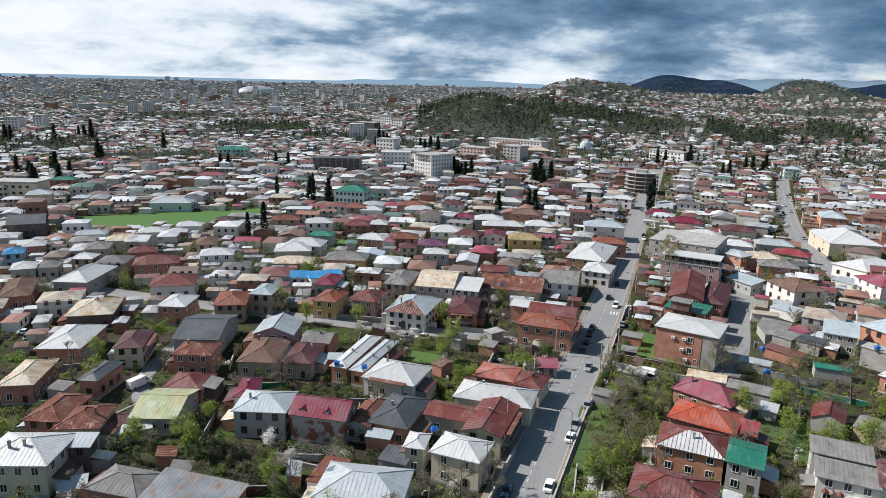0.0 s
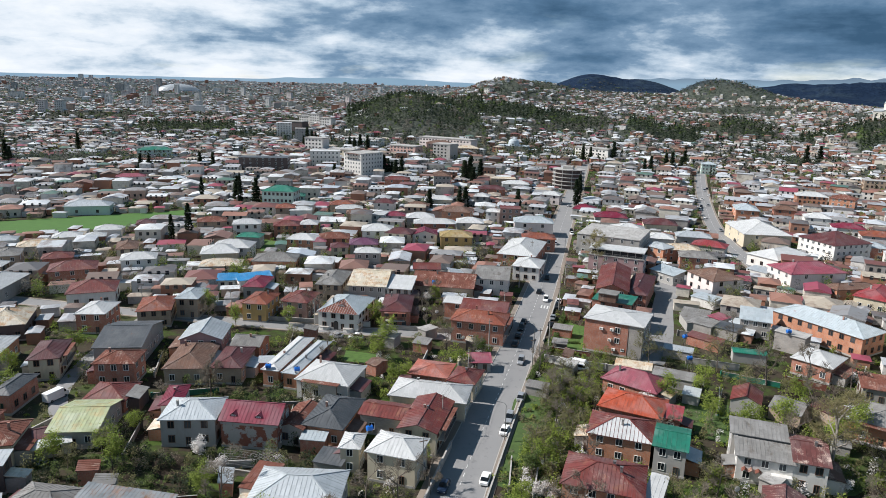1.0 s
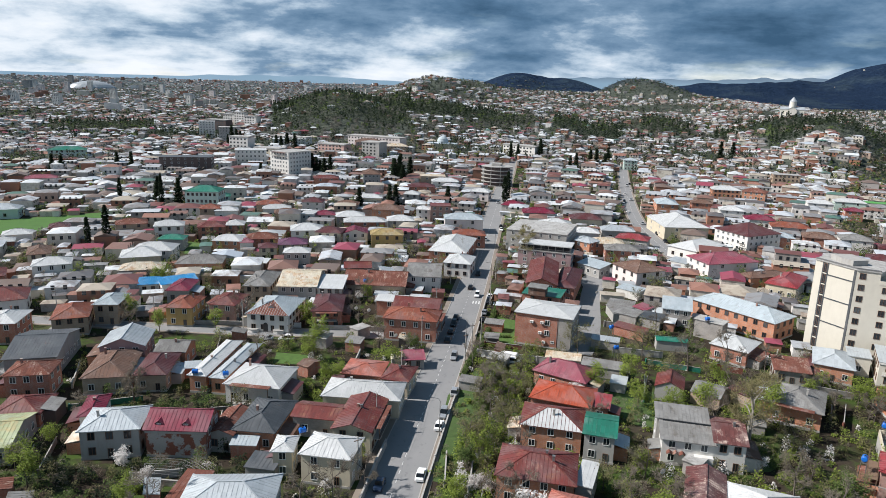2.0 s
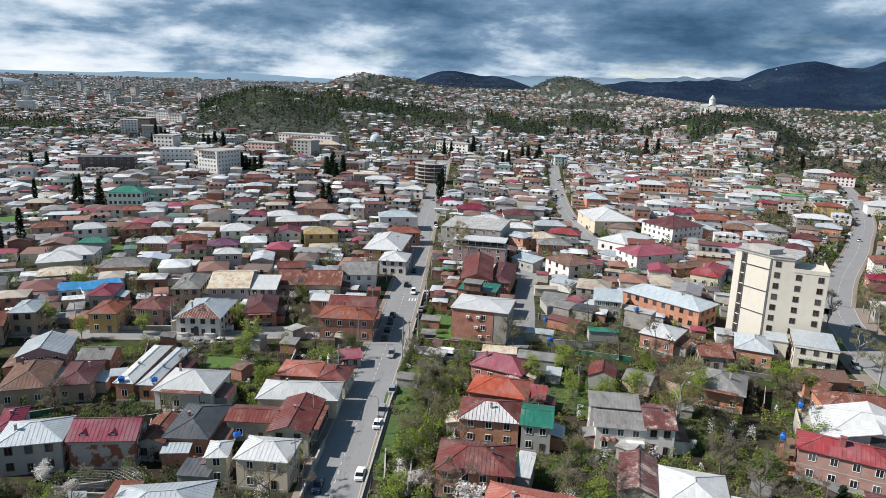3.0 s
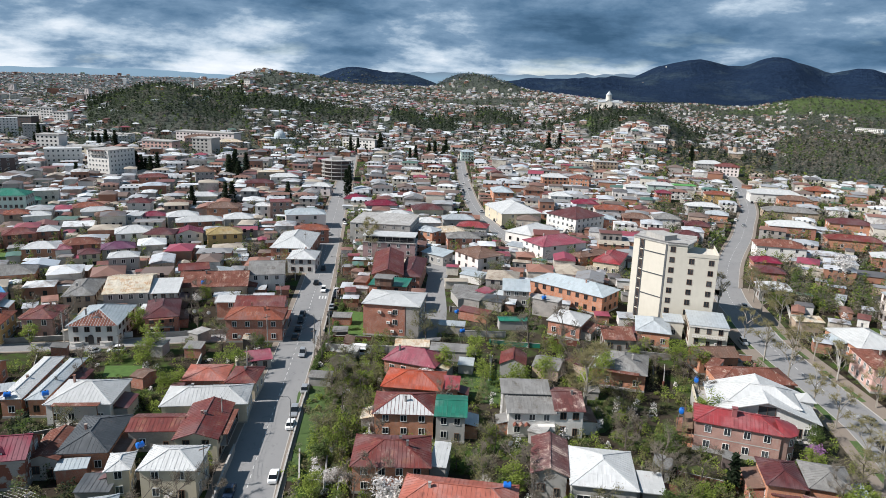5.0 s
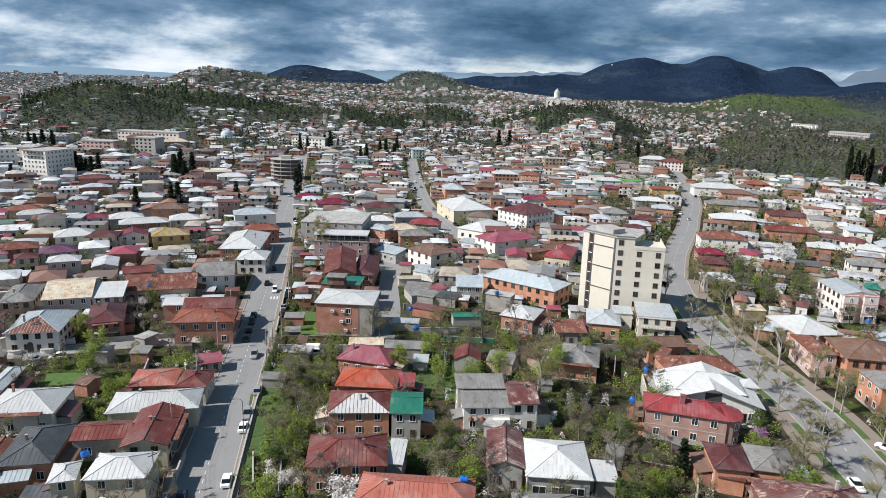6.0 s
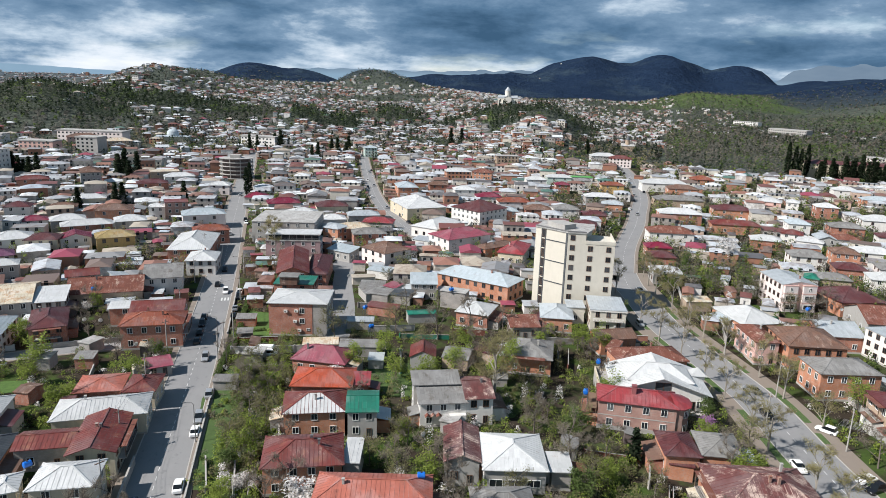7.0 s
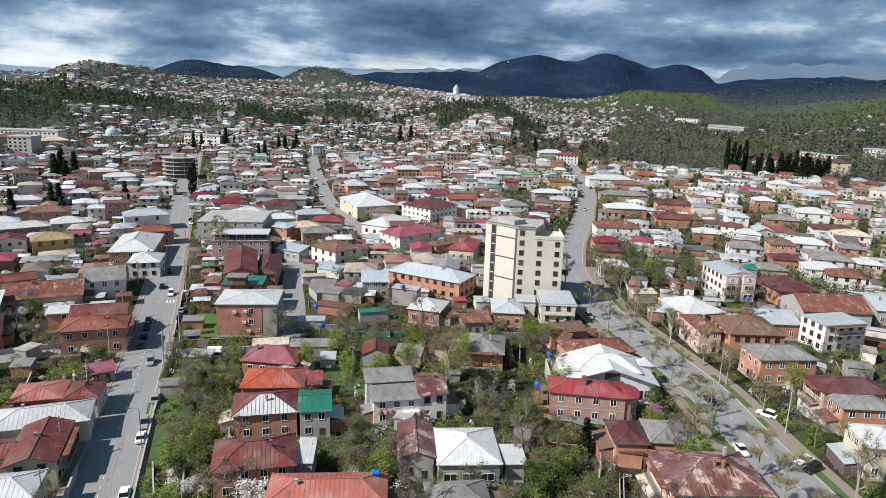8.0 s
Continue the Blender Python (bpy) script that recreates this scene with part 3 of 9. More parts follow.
def window_meshes(w, h, frame_mat):
    """A frame of one piece with two lights, its panes, and the plain far version with both in one."""
    key = (round(w, 2), round(h, 2), frame_mat.name)
    if key in WINDOW_MESH:
        return WINDOW_MESH[key]
    t = 0.09
    xs, zs = (-w / 2, -w / 2 + t, -0.035, 0.035, w / 2 - t, w / 2), (0, t, h - t, h)
    made = []
    for filled in (False, True):
        bm = bmesh.new()
        solid = lambda i, k: 0 <= i < 5 and 0 <= k < 3 and (k != 1 or i in (0, 2, 4))
        front = [[bm.verts.new((x, -0.07, z)) for z in zs] for x in xs]
        back = [[bm.verts.new((x, 0.06, z)) for z in zs] for x in xs]
        for i in range(5):
            for k in range(3):
                if not solid(i, k):
                    continue
                bm.faces.new((front[i][k], front[i + 1][k], front[i + 1][k + 1], front[i][k + 1]))
                for di, dk, p, q in ((-1, 0, (i, k + 1), (i, k)), (1, 0, (i + 1, k), (i + 1, k + 1)), (0, -1, (i, k), (i + 1, k)), (0, 1, (i + 1, k + 1), (i, k + 1))):
                    if not solid(i + di, k + dk):
                        bm.faces.new((front[q[0]][q[1]], front[p[0]][p[1]], back[p[0]][p[1]], back[q[0]][q[1]]))
        if filled:
            for i in (1, 3):
                bm.faces.new([bm.verts.new((x, -0.01, z)) for x, z in ((xs[i], zs[1]), (xs[i + 1], zs[1]), (xs[i + 1], zs[2]), (xs[i], zs[2]))]).material_index = 1
        for v in [v for v in bm.verts if not v.link_faces]:
            bm.verts.remove(v)
        me = bpy.data.meshes.new("window")
        bm.to_mesh(me); bm.free()
        me.materials.append(frame_mat)
        me.materials.append(GLASS)
        made.append(me)
    bm = bmesh.new()
    box(bm, -w / 2 + t, 0.0, t, w / 2 - t, 0.03, h - t)
    pm = bpy.data.meshes.new("pane")
    bm.to_mesh(pm); bm.free()
    pm.materials.append(GLASS)
    WINDOW_MESH[key] = (made[0], pm, made[1])
    return WINDOW_MESH[key]


def add_window(parent, m, w=1.15, h=1.5, frame_mat=None, near=True, name="window"):
    fm, pm, both = window_meshes(w, h, frame_mat or FRAME_WHITE)
    if not near:
        return part_data(name, both, parent, m)
    f = part_data(name, fm, parent, m)
    part_data("pane", pm, f)
    return f


def wall_pose(side_, u, z, w, d):
    """On the wall of a w x d block: u runs along the wall from its middle, out is local -y."""
    if side_ == "f":
        return pose(u, -d / 2 - 0.03, z)
    if side_ == "r":
        return pose(w / 2 + 0.03, u, z, 0, 0, 90)
    if side_ == "l":
        return pose(-w / 2 - 0.03, u, z, 0, 0, -90)
    return pose(u, d / 2 + 0.03, z, 0, 0, 180)


def ribs(bm, poly, e0, e1, gap, size):
    """Standing seams up the slope of the flat polygon poly whose eave runs from e0 to e1."""
    e0, e1 = Vector(e0), Vector(e1)
    ex = (e1 - e0).normalized()
    nrm = None
    for p in poly:
        w = Vector(p) - e0
        c = ex.cross(w)
        if c.length > 0.2:
            nrm = c.normalized()
            break
    if nrm is None:
        return
    if nrm.z < 0:
        nrm = -nrm
    ey = nrm.cross(ex)
    P2 = [((Vector(p) - e0).dot(ex), (Vector(p) - e0).dot(ey)) for p in poly]
    lo, hi = min(p[0] for p in P2), max(p[0] for p in P2)
    n = max(2, int((hi - lo) / gap))
    for i in range(1, n):
        u = lo + (hi - lo) * i / n
        ys = []
        for (x0, y0), (x1, y1) in zip(P2, P2[1:] + P2[:1]):
            if (x0 - u) * (x1 - u) < 0:
                ys.append(y0 + (y1 - y0) * (u - x0) / (x1 - x0))
        if len(ys) >= 2 and abs(max(ys) - min(ys)) > 0.3:
            a, b = e0 + ex * u + ey * min(ys), e0 + ex * u + ey * max(ys)
            h = nrm * size * 0.55
            q = [a - ex * size / 2, a + ex * size / 2, b + ex * size / 2, b - ex * size / 2]
            lo_, hi_ = [bm.verts.new(v) for v in q], [bm.verts.new(v + h) for v in q]
            bm.faces.new(hi_)
            for k in range(4):
                bm.faces.new((lo_[k], lo_[(k + 1) % 4], hi_[(k + 1) % 4], hi_[k]))


def roof_faces(kind, w, d, h, rise):
    """The sloping faces over a w x d rectangle: (polygon, eave start, eave end)."""
    a, b, c, e = (-w / 2, -d / 2, h), (w / 2, -d / 2, h), (w / 2, d / 2, h), (-w / 2, d / 2, h)
    if kind == "hip":
        if w >= d:
            k = (w - d) / 2
            p, q = (-k, 0, h + rise), (k, 0, h + rise)
            if k < 0.05:
                return [([a, b, p], a, b), ([b, c, p], b, c), ([c, e, p], c, e), ([e, a, p], e, a)], [(a, p), (b, p), (c, p), (e, p)]
            return [([a, b, q, p], a, b), ([b, c, q], b, c), ([c, e, p, q], c, e), ([e, a, p], e, a)], [(a, p), (b, q), (c, q), (e, p), (p, q)]
        k = (d - w) / 2
        p, q = (0, -k, h + rise), (0, k, h + rise)
        return [([a, b, p], a, b), ([b, c, q, p], b, c), ([c, e, q], c, e), ([e, a, p, q], e, a)], [(a, p), (b, p), (c, q), (e, q), (p, q)]
    if kind == "gable":       # ridge along x
        p, q = (-w / 2, 0, h + rise), (w / 2, 0, h + rise)
        return [([a, b, q, p], a, b), ([c, e, p, q], c, e)], [(p, q)]
    if kind == "gabley":      # ridge along y
        p, q = (0, -d / 2, h + rise), (0, d / 2, h + rise)
        return [([b, c, q, p], b, c), ([e, a, p, q], e, a)], [(p, q)]
    if kind == "shed":        # falls to the front
        c2, e2 = (w / 2, d / 2, h + rise), (-w / 2, d / 2, h + rise)
        return [([a, b, c2, e2], a, b)], []
    if kind == "shedr":       # falls to the right
        a2, e2 = (-w / 2, -d / 2, h + rise), (-w / 2, d / 2, h + rise)
        return [([b, c, e2, a2], b, c)], []
    return [([a, b, c, e], a, b)], []


def add_roof(parent, kind, w, d, h, rise, mat, seam=0.75, thick=0.14, name="roof", front=None):
    faces, ridges = roof_faces(kind, w, d, h, rise)
    bm = bmesh.new()
    top, bot, uses = {}, {}, {}
    for poly, e0, e1 in faces:
        for p in poly:
            if p not in top:
                top[p], bot[p] = bm.verts.new(p), bm.verts.new((p[0], p[1], p[2] - thick))
        bm.faces.new([top[p] for p in poly]).material_index = 1 if front and poly is faces[0][0] else 0
        bm.faces.new([bot[p] for p in poly][::-1])
        for p, q in zip(poly, poly[1:] + poly[:1]):
            uses.setdefault(frozenset((p, q)), []).append((p, q))
    for edge in uses.values():
        if len(edge) == 1:
            p, q = edge[0]
            bm.faces.new((bot[p], bot[q], top[q], top[p]))
    roof = part(name, bm, [mat, front] if front else mat, parent)
    if seam:
        bm = bmesh.new()
        for poly, e0, e1 in faces:
            ribs(bm, poly, e0, e1, seam, 0.075)
        for a, b in ridges:
            beam(bm, (a[0], a[1], a[2] + 0.03), (b[0], b[1], b[2] + 0.03), 0.30, 0.08)
        tagged(part("seams", bm, mat, roof), "raised seams and ridge caps", kind="stuff")
    return roof


def gable_wall(bm, kind, w, d, h, rise):
    """Fills the triangles (or wedges) under gables and sheds."""
    def prism(tri, off):
        a = [bm.verts.new(p) for p in tri]
        b = [bm.verts.new((p[0] + off[0], p[1] + off[1], p[2])) for p in tri]
        bm.faces.new(a[::-1]); bm.faces.new(b)
        for i in range(len(tri)):
            bm.faces.new((a[i], a[(i + 1) % len(tri)], b[(i + 1) % len(tri)], b[i]))
    if kind == "gable":
        for s in (-1, 1):
            prism([(s * w / 2, -d / 2, h), (s * w / 2, d / 2, h), (s * w / 2, 0, h + rise)], (-s * 0.3, 0))
    elif kind == "gabley":
        for s in (-1, 1):
            prism([(-w / 2, s * d / 2, h), (w / 2, s * d / 2, h), (0, s * d / 2, h + rise)], (0, -s * 0.3))
    elif kind == "shed":
        prism([(w / 2, -d / 2, h), (w / 2, d / 2, h), (w / 2, d / 2, h + rise)], (-w, 0))
    elif kind == "shedr":
        prism([(-w / 2, -d / 2, h), (w / 2, -d / 2, h), (-w / 2, -d / 2, h + rise)], (0, d))


def add_balcony(parent, s, w, d, z, height):
    """A slab on brackets with a railing, posts and a lean-to canopy."""
    run = (w if s in "fb" else d) * 0.7
    m = wall_pose(s, 0, z, w, d)
    for name, mat, boxes in (("balcony_slab", CONCRETE, [(-run / 2, -1.4, -0.16, run / 2, 0.0, 0.0)]),
                             ("railing", METAL_DARK, [(-run / 2, -1.38, 0.95, run / 2, -1.32, 1.02)] + [(-run / 2 + i * 0.3, -1.37, 0.0, -run / 2 + i * 0.3 + 0.04, -1.33, 0.95) for i in range(int(run / 0.3) + 1)]),
                             ("canopy", ROOF["rust"], [(-run / 2 - 0.2, -1.6, height - 0.25, run / 2 + 0.2, 0.0, height - 0.17)])):
        bm = bmesh.new()
        for q in boxes:
            box(bm, *q, m)
        tagged(part(name, bm, mat, parent), kind="stuff" if name == "railing" else "")
    for u in (-run / 2 + 0.1, run / 2 - 0.1):
        bm = bmesh.new()
        box(bm, u - 0.07, -1.38, 0.0, u + 0.07, -1.24, height - 0.25, m)
        part("post", bm, WOOD, parent)


def add_annex(ob, x, y, rot, w, d, h):
    """A low lean-to of odd materials built against one side."""
    s = rng.choice((-1, 1))
    aw, ad, ah = rng.uniform(2.0, 3.4), rng.uniform(0.45, 0.8) * d, rng.uniform(2.3, 3.1)
    shift = rng.uniform(-0.2, 0.2) * (d - ad)
    cx, cy = s * (w / 2 + aw / 2), shift
    c, q = math.cos(radians(rot)), math.sin(radians(rot))
    wc, rc = rng.choice(("block", "grey", "brick", "white", "dark", "orange")), rng.choice(("rust", "grey", "silver", "maroon", "bluegrey", "brown", "cream"))
    for u, v in ((0, 0), (aw / 2, ad / 2), (-aw / 2, ad / 2), (aw / 2, -ad / 2), (-aw / 2, -ad / 2)):
        px__, py__ = x + (cx + u + s * 0.6) * c - (cy + v) * q, y + (cx + u + s * 0.6) * q + (cy + v) * c
        if near_road(px__, py__, 0.3) or any((px__ - hx) ** 2 + (py__ - hy) ** 2 < (hr * 0.8) ** 2 for hx, hy, hr, *_ in HOUSES[:-1]):
            return
    bm = bmesh.new()
    box(bm, cx - aw / 2, cy - ad / 2, -0.2, cx + aw / 2, cy + ad / 2, ah)
    part("annex_wall", bm, WALL[wc], ob, f"{WALL_WORDS[wc]} lean-to wall")
    bm = bmesh.new()
    z0, z1 = ah + 0.05, ah + 0.75
    lo, hi = (z0, z1) if s > 0 else (z1, z0)
    vs = [bm.verts.new((cx + u * (aw / 2 + 0.25), cy + v * (ad / 2 + 0.25), (hi if u < 0 else lo) + k)) for k in (0.0, 0.1) for u, v in ((-1, -1), (1, -1), (1, 1), (-1, 1))]
    for f in ((3, 2, 1, 0), (4, 5, 6, 7), (0, 1, 5, 4), (1, 2, 6, 5), (2, 3, 7, 6), (3, 0, 4, 7)):
        bm.faces.new([vs[i] for i in f])
    part("annex_roof", bm, ROOF[rc], ob, f"{ROOF_WORDS[rc]} lean-to roof")


NUM = {1: "single-storey", 2: "two-storey", 3: "three-storey", 4: "four-storey"}
HOUSES = []      # centre and half-diagonal of each placed building


def house(x, y, rot, w, d, h, roof="hip", rc="white", wc="cream", rise=None, wf=3, wr=2, wl=2, over=0.45, frames=None, chim=1, win=(1.3, 1.6), extra="", seam=0.75, name="house", category="house", group="houses of the town", z=0.0, storeys=None, door=True, label="", front="", balc=""):
    """A house w wide and d deep at (x, y), its front turned rot degrees, with eaves at h."""
    n = storeys or (1 if h < 5.3 else max(2, round(h / 3.1)))
    words = {"hip": "hipped", "gable": "gabled", "gabley": "gabled", "shed": "sloping", "shedr": "sloping", "flat": "flat"}[roof]
    text = label or f"{NUM.get(n, 'tall')} {WALL_WORDS[wc]} {name.replace('_', ' ')} with {words} {ROOF_WORDS[rc]} roof {extra}".strip()
    ob = empty(name, pose(x, y, z, 0, 0, rot), text, category, group)
    HOUSES.append((x, y, math.hypot(w, d) / 2, rot, w, d))
    rise = rise if rise is not None else 0.2 * min(w, d)
    bm = bmesh.new()
    box(bm, -w / 2, -d / 2, -0.3, w / 2, d / 2, h - (0.15 if roof != "flat" else 0))
    if roof != "hip":
        gable_wall(bm, roof, w, d, h - 0.15, rise)
    wall = part("wall", bm, WALL[wc], ob)
    if roof == "flat":
        r = add_roof(ob, "flat", w + 0.5, d + 0.5, h + 0.14, 0, ROOF[rc], seam if rc not in ("concrete",) else 0, 0.2)
    else:
        k = 1 + 2 * over / min(w, d)
        drop = rise * (k - 1) if roof == "hip" else rise * 2 * over / (d if roof in ("gable", "shed") else w)
        r = add_roof(ob, roof, w + 2 * over, d + 2 * over, h - drop * 0.5, rise + drop * 0.5, ROOF[rc], seam, front=ROOF[front] if front else None)
    near = math.hypot(x, y) < 232
    if near and name != "shed":
        bm = bmesh.new()
        box(bm, -w / 2 - 0.06, -d / 2 - 0.06, -0.3, w / 2 + 0.06, d / 2 + 0.06, 0.5)
        part("plinth", bm, CONCRETE, ob)
    fr = frames or (FRAME_WHITE if rng.random() < 0.6 else FRAME_BROWN)
    sh = h / n
    ww, wh = win
    wh = min(wh, sh * 0.55)
    lift = 1.25 if n == 1 and h > 4.1 else sh * 0.32
    for s, count, run, turn in (("f", wf, w, -90), ("r", wr, d, 0), ("l", wl, d, 180), ("b", wf, w, 90)):
        a = radians(rot + turn)
        # walls that look away over the back gardens stay blank
        if math.cos(a) * -x + math.sin(a) * -y < 0.12 * math.hypot(x, y):
            continue
        if not near:
            count = min(count, 8 if n > 2 else 3 if s in "fb" else 2) if math.hypot(x, y) < 330 else min(count, 7 if n > 2 else 2)
        for st in range(n):
            for i in range(count):
                u = (-0.5 + (i + 0.5) / count) * run * 0.92
                zz = st * sh + lift
                if s == "f" and st == 0 and door and i == count // 2 and count > 1 and near:
                    add_window(ob, wall_pose(s, u, 0.1, w, d), 1.0, 2.1, FRAME_BROWN, near, "door")
                else:
                    add_window(ob, wall_pose(s, u, zz, w, d), round(min(ww, run / max(1, count) * 0.7), 1), round(wh, 1), fr, near)
    for s in balc:
        add_balcony(ob, s, w, d, sh * (n - 1) if n > 1 else 0.6, sh * 0.95)
    if near and name == "house" and n < 3:
        add_annex(ob, x, y, rot, w, d, h)
    for i in range(chim if chim != 1 or rng.random() < 0.5 else 0):
        cx, cy = (rng.uniform(-0.3, 0.3) * w, rng.uniform(-0.25, 0.25) * d)
        bm = bmesh.new()
        top = h + rise + 0.5
        box(bm, cx - 0.2, cy - 0.2, h - 0.2, cx + 0.2, cy + 0.2, top)
        box(bm, cx - 0.27, cy - 0.27, top, cx + 0.27, cy + 0.27, top + 0.1)
        part("chimney", bm, rng.choice((CHIMNEY, CONCRETE, METAL_GREY)), ob)
    return ob

# the houses, street by street
house(-74.3, 109.4, 2, 12.4, 10.7, 6.5, "hip", "white", "cream", chim=2, wf=4, wr=3, wl=3)
house(-66.0, 113.1, 3, 3.4, 3.4, 6.0, "shed", "silver", "dark", chim=0, wf=1, wr=1, wl=1)
house(-54.0, 103.6, -14, 9.6, 7.1, 4.2, "hip", "grey", "brick", wf=3, wr=2, wl=2)
house(-40.8, 99.9, -16, 15.6, 6.8, 4.2, "shed", "patched", "brick", chim=0, wf=5, wr=2, wl=2)
house(-78.5, 127.3, -3, 7.1, 11.6, 5.5, "hip", "rust", "brick", wf=2, wr=3, wl=3)
house(-71.6, 124.4, 6, 8.2, 9.4, 5.0, "hip", "rust", "cream", wf=3, wr=3, wl=3)
house(-95.3, 144.9, 9, 6.9, 13.8, 5.0, "hip", "cream", "brick", wf=2, wr=4, wl=4)
house(-97.4, 167.6, 5, 10.5, 16.6, 5.0, "hip", "white", "orange", wf=3, wr=5, wl=5)
house(-79.8, 164.7, 10, 6.5, 12.1, 5.8, "hip", "maroon", "cream", balc='r', wf=2, wr=4, wl=4)
house(-79.4, 146.5, -5, 4.2, 10.4, 5.0, "hip", "dark", "brick", wf=1, wr=3, wl=3)
house(-61.2, 158.8, -1, 9.1, 7.8, 6.0, "hip", "rust", "brick", wf=3, wr=2, wl=2)
house(-58.1, 144.8, -3, 8.7, 9.0, 3.6, "hip", "red", "brick", wf=3, wr=3, wl=3)
house(-58.9, 133.0, -0, 9.1, 13.3, 4.0, "gable", "lime", "grey", wf=3, wr=4, wl=4)
house(-63.4, 128.3, 23, 6.2, 4.4, 3.2, "gable", "maroon", "grey", chim=0, wf=2, wr=1, wl=1)
house(-62.9, 124.7, 27, 7.4, 3.1, 2.6, "shed", "white", "grey", chim=0, wf=2, wr=1, wl=1)
house(-64.9, 176.5, 1, 11.4, 19.2, 5.2, "gable", "dark", "grey", chim=0, wf=4, wr=6, wl=6)
house(-80.1, 195.4, -2, 7.9, 10.6, 6.2, "hip", "white", "brick", wf=2, wr=3, wl=3)
house(-136.8, 208.7, 24, 8.3, 20.3, 5.0, "hip", "brown", "brick", wf=3, wr=6, wl=6)
house(-103.4, 191.3, 14, 12.0, 14.4, 5.0, "hip", "cream", "dark", wf=4, wr=4, wl=4)
house(-124.2, 226.2, -1, 11.3, 20.5, 5.0, "hip", "white", "grey", wf=4, wr=6, wl=6)
house(-91.0, 220.2, 14, 13.8, 12.4, 5.0, "hip", "red", "white", wf=4, wr=4, wl=4)
house(-65.3, 200.9, 9, 9.0, 12.9, 5.5, "hip", "orange", "tan", wf=3, wr=4, wl=4)
house(-56.4, 207.5, -6, 6.5, 10.3, 6.6, "hip", "bluegrey", "tan", wf=2, wr=3, wl=3)
house(-44.8, 175.2, -1, 10.4, 10.7, 6.0, "gabley", "silver", "mauve", chim=0, wf=3, wr=3, wl=3)
house(-45.1, 162.8, -1, 9.4, 15.9, 4.5, "hip", "brown", "tan", wf=3, wr=5, wl=5)
house(-34.9, 161.2, -5, 7.0, 12.7, 4.5, "hip", "maroon", "tan", wf=2, wr=4, wl=4)
house(-32.7, 172.3, -11, 7.3, 7.7, 4.5, "gable", "grey", "orange", wf=2, wr=2, wl=2)
house(-21.6, 163.2, -17, 3.8, 21.6, 4.6, "hip", "white", "orange", wf=1, wr=6, wl=6)
house(-16.7, 161.2, -19, 3.2, 20.9, 4.4, "hip", "silver", "orange", wf=1, wr=6, wl=6)
house(-10.1, 149.8, -20, 12.5, 11.3, 5.0, "hip", "white", "white", balc='f', wf=4, wr=3, wl=3)
house(-36.7, 130.6, -2, 10.6, 9.1, 6.2, "hip", "silver", "grey", wf=3, wr=3, wl=3)
CRIMSON = house(-23.9, 128.5, -12, 11.6, 8.0, 6.0, "gable", "crimson", "stained", rise=2.3, chim=0, wf=0, wr=2, wl=2, door=False)
house(-43.0, 139.6, 3, 3.9, 9.0, 5.0, "hip", "crimson", "white", wf=1, wr=3, wl=3)
house(-8.4, 131.0, -18, 8.4, 13.4, 4.6, "hip", "dark", "orange", wf=3, wr=4, wl=4)
house(-15.2, 130.0, -18, 5.0, 10.0, 4.2, "gabley", "rust", "grey", rise=1.0, wf=2, wr=1, wl=2)
house(-4.1, 117.0, -11, 3.5, 5.2, 5.6, "hip", "white", "cream", wf=1, chim=0, wr=2, wl=2)
house(4.4, 113.9, -22, 9.2, 7.4, 6.2, "hip", "white", "cream", wf=2, wr=2, wl=2)
house(-12.6, 103.1, -8, 14.5, 10.3, 5.2, "hip", "silver", "white", wf=5, wr=3, wl=3)
house(10.8, 127.2, -20, 7.6, 14.0, 5.4, "gabley", "red", "cream", rise=1.3, chim=2, wf=2, wr=5, wl=3, balc='r')
house(2.6, 131.2, -20, 9.4, 6.4, 4.6, "gable", "red", "block", rise=1.0, chim=1, wf=2, wr=2, wl=2)
house(12.7, 139.7, -17, 16.8, 8.8, 4.8, "hip", "white", "cream", wf=5, wr=3, wl=3)
house(21.7, 147.7, -24, 6.1, 8.2, 4.6, "hip", "red", "cream", wf=2, wr=2, wl=2)
house(14.1, 153.3, -20, 9.1, 8.4, 4.0, "hip", "salmon", "brick", rise=0.9, chim=0, wf=3, wr=2, wl=2)
house(27.0, 161.4, -3, 5.5, 4.1, 2.8, "shed", "pink", "grey", chim=0, wf=2, wr=1, wl=1)
house(30.4, 182.6, -20, 15.0, 9.6, 6.8, "hip", "orange", "brick", rise=1.9, chim=2, balc='r', wf=4, wr=3, wl=3)
house(33.6, 192.6, -20, 13.4, 10.6, 6.4, "gable", "red", "brick", rise=2.1, chim=1, wf=3, wr=3, wl=3)
house(29.5, 199.6, -20, 15.0, 4.0, 5.6, "shed", "white", "brick", rise=0.7, chim=0, wf=2, wr=1, wl=1)
VILLA = house(-8.4, 198.6, -17, 12.2, 16.4, 5.6, "hip", "bluegrey", "white", front='rust', wf=4, wr=5, wl=5)
house(7.1, 199.8, -7, 8.5, 15.6, 5.5, "hip", "maroon", "brick", balc='f', wf=3, wr=5, wl=5)
house(-22.8, 205.3, -17, 7.7, 10.8, 6.0, "hip", "red", "pinkbrick", balc='l', wf=2, wr=3, wl=3)
house(-35.1, 204.1, -13, 7.5, 10.8, 6.0, "hip", "orange", "yellow", wf=2, wr=3, wl=3)
house(-39.6, 227.2, -8, 6.7, 12.2, 4.5, "hip", "crimson", "grey", wf=2, wr=4, wl=4)
house(-51.7, 234.7, 6, 5.9, 5.1, 3.6, "shed", "blue", "white", chim=0, wf=2, wr=2, wl=2)
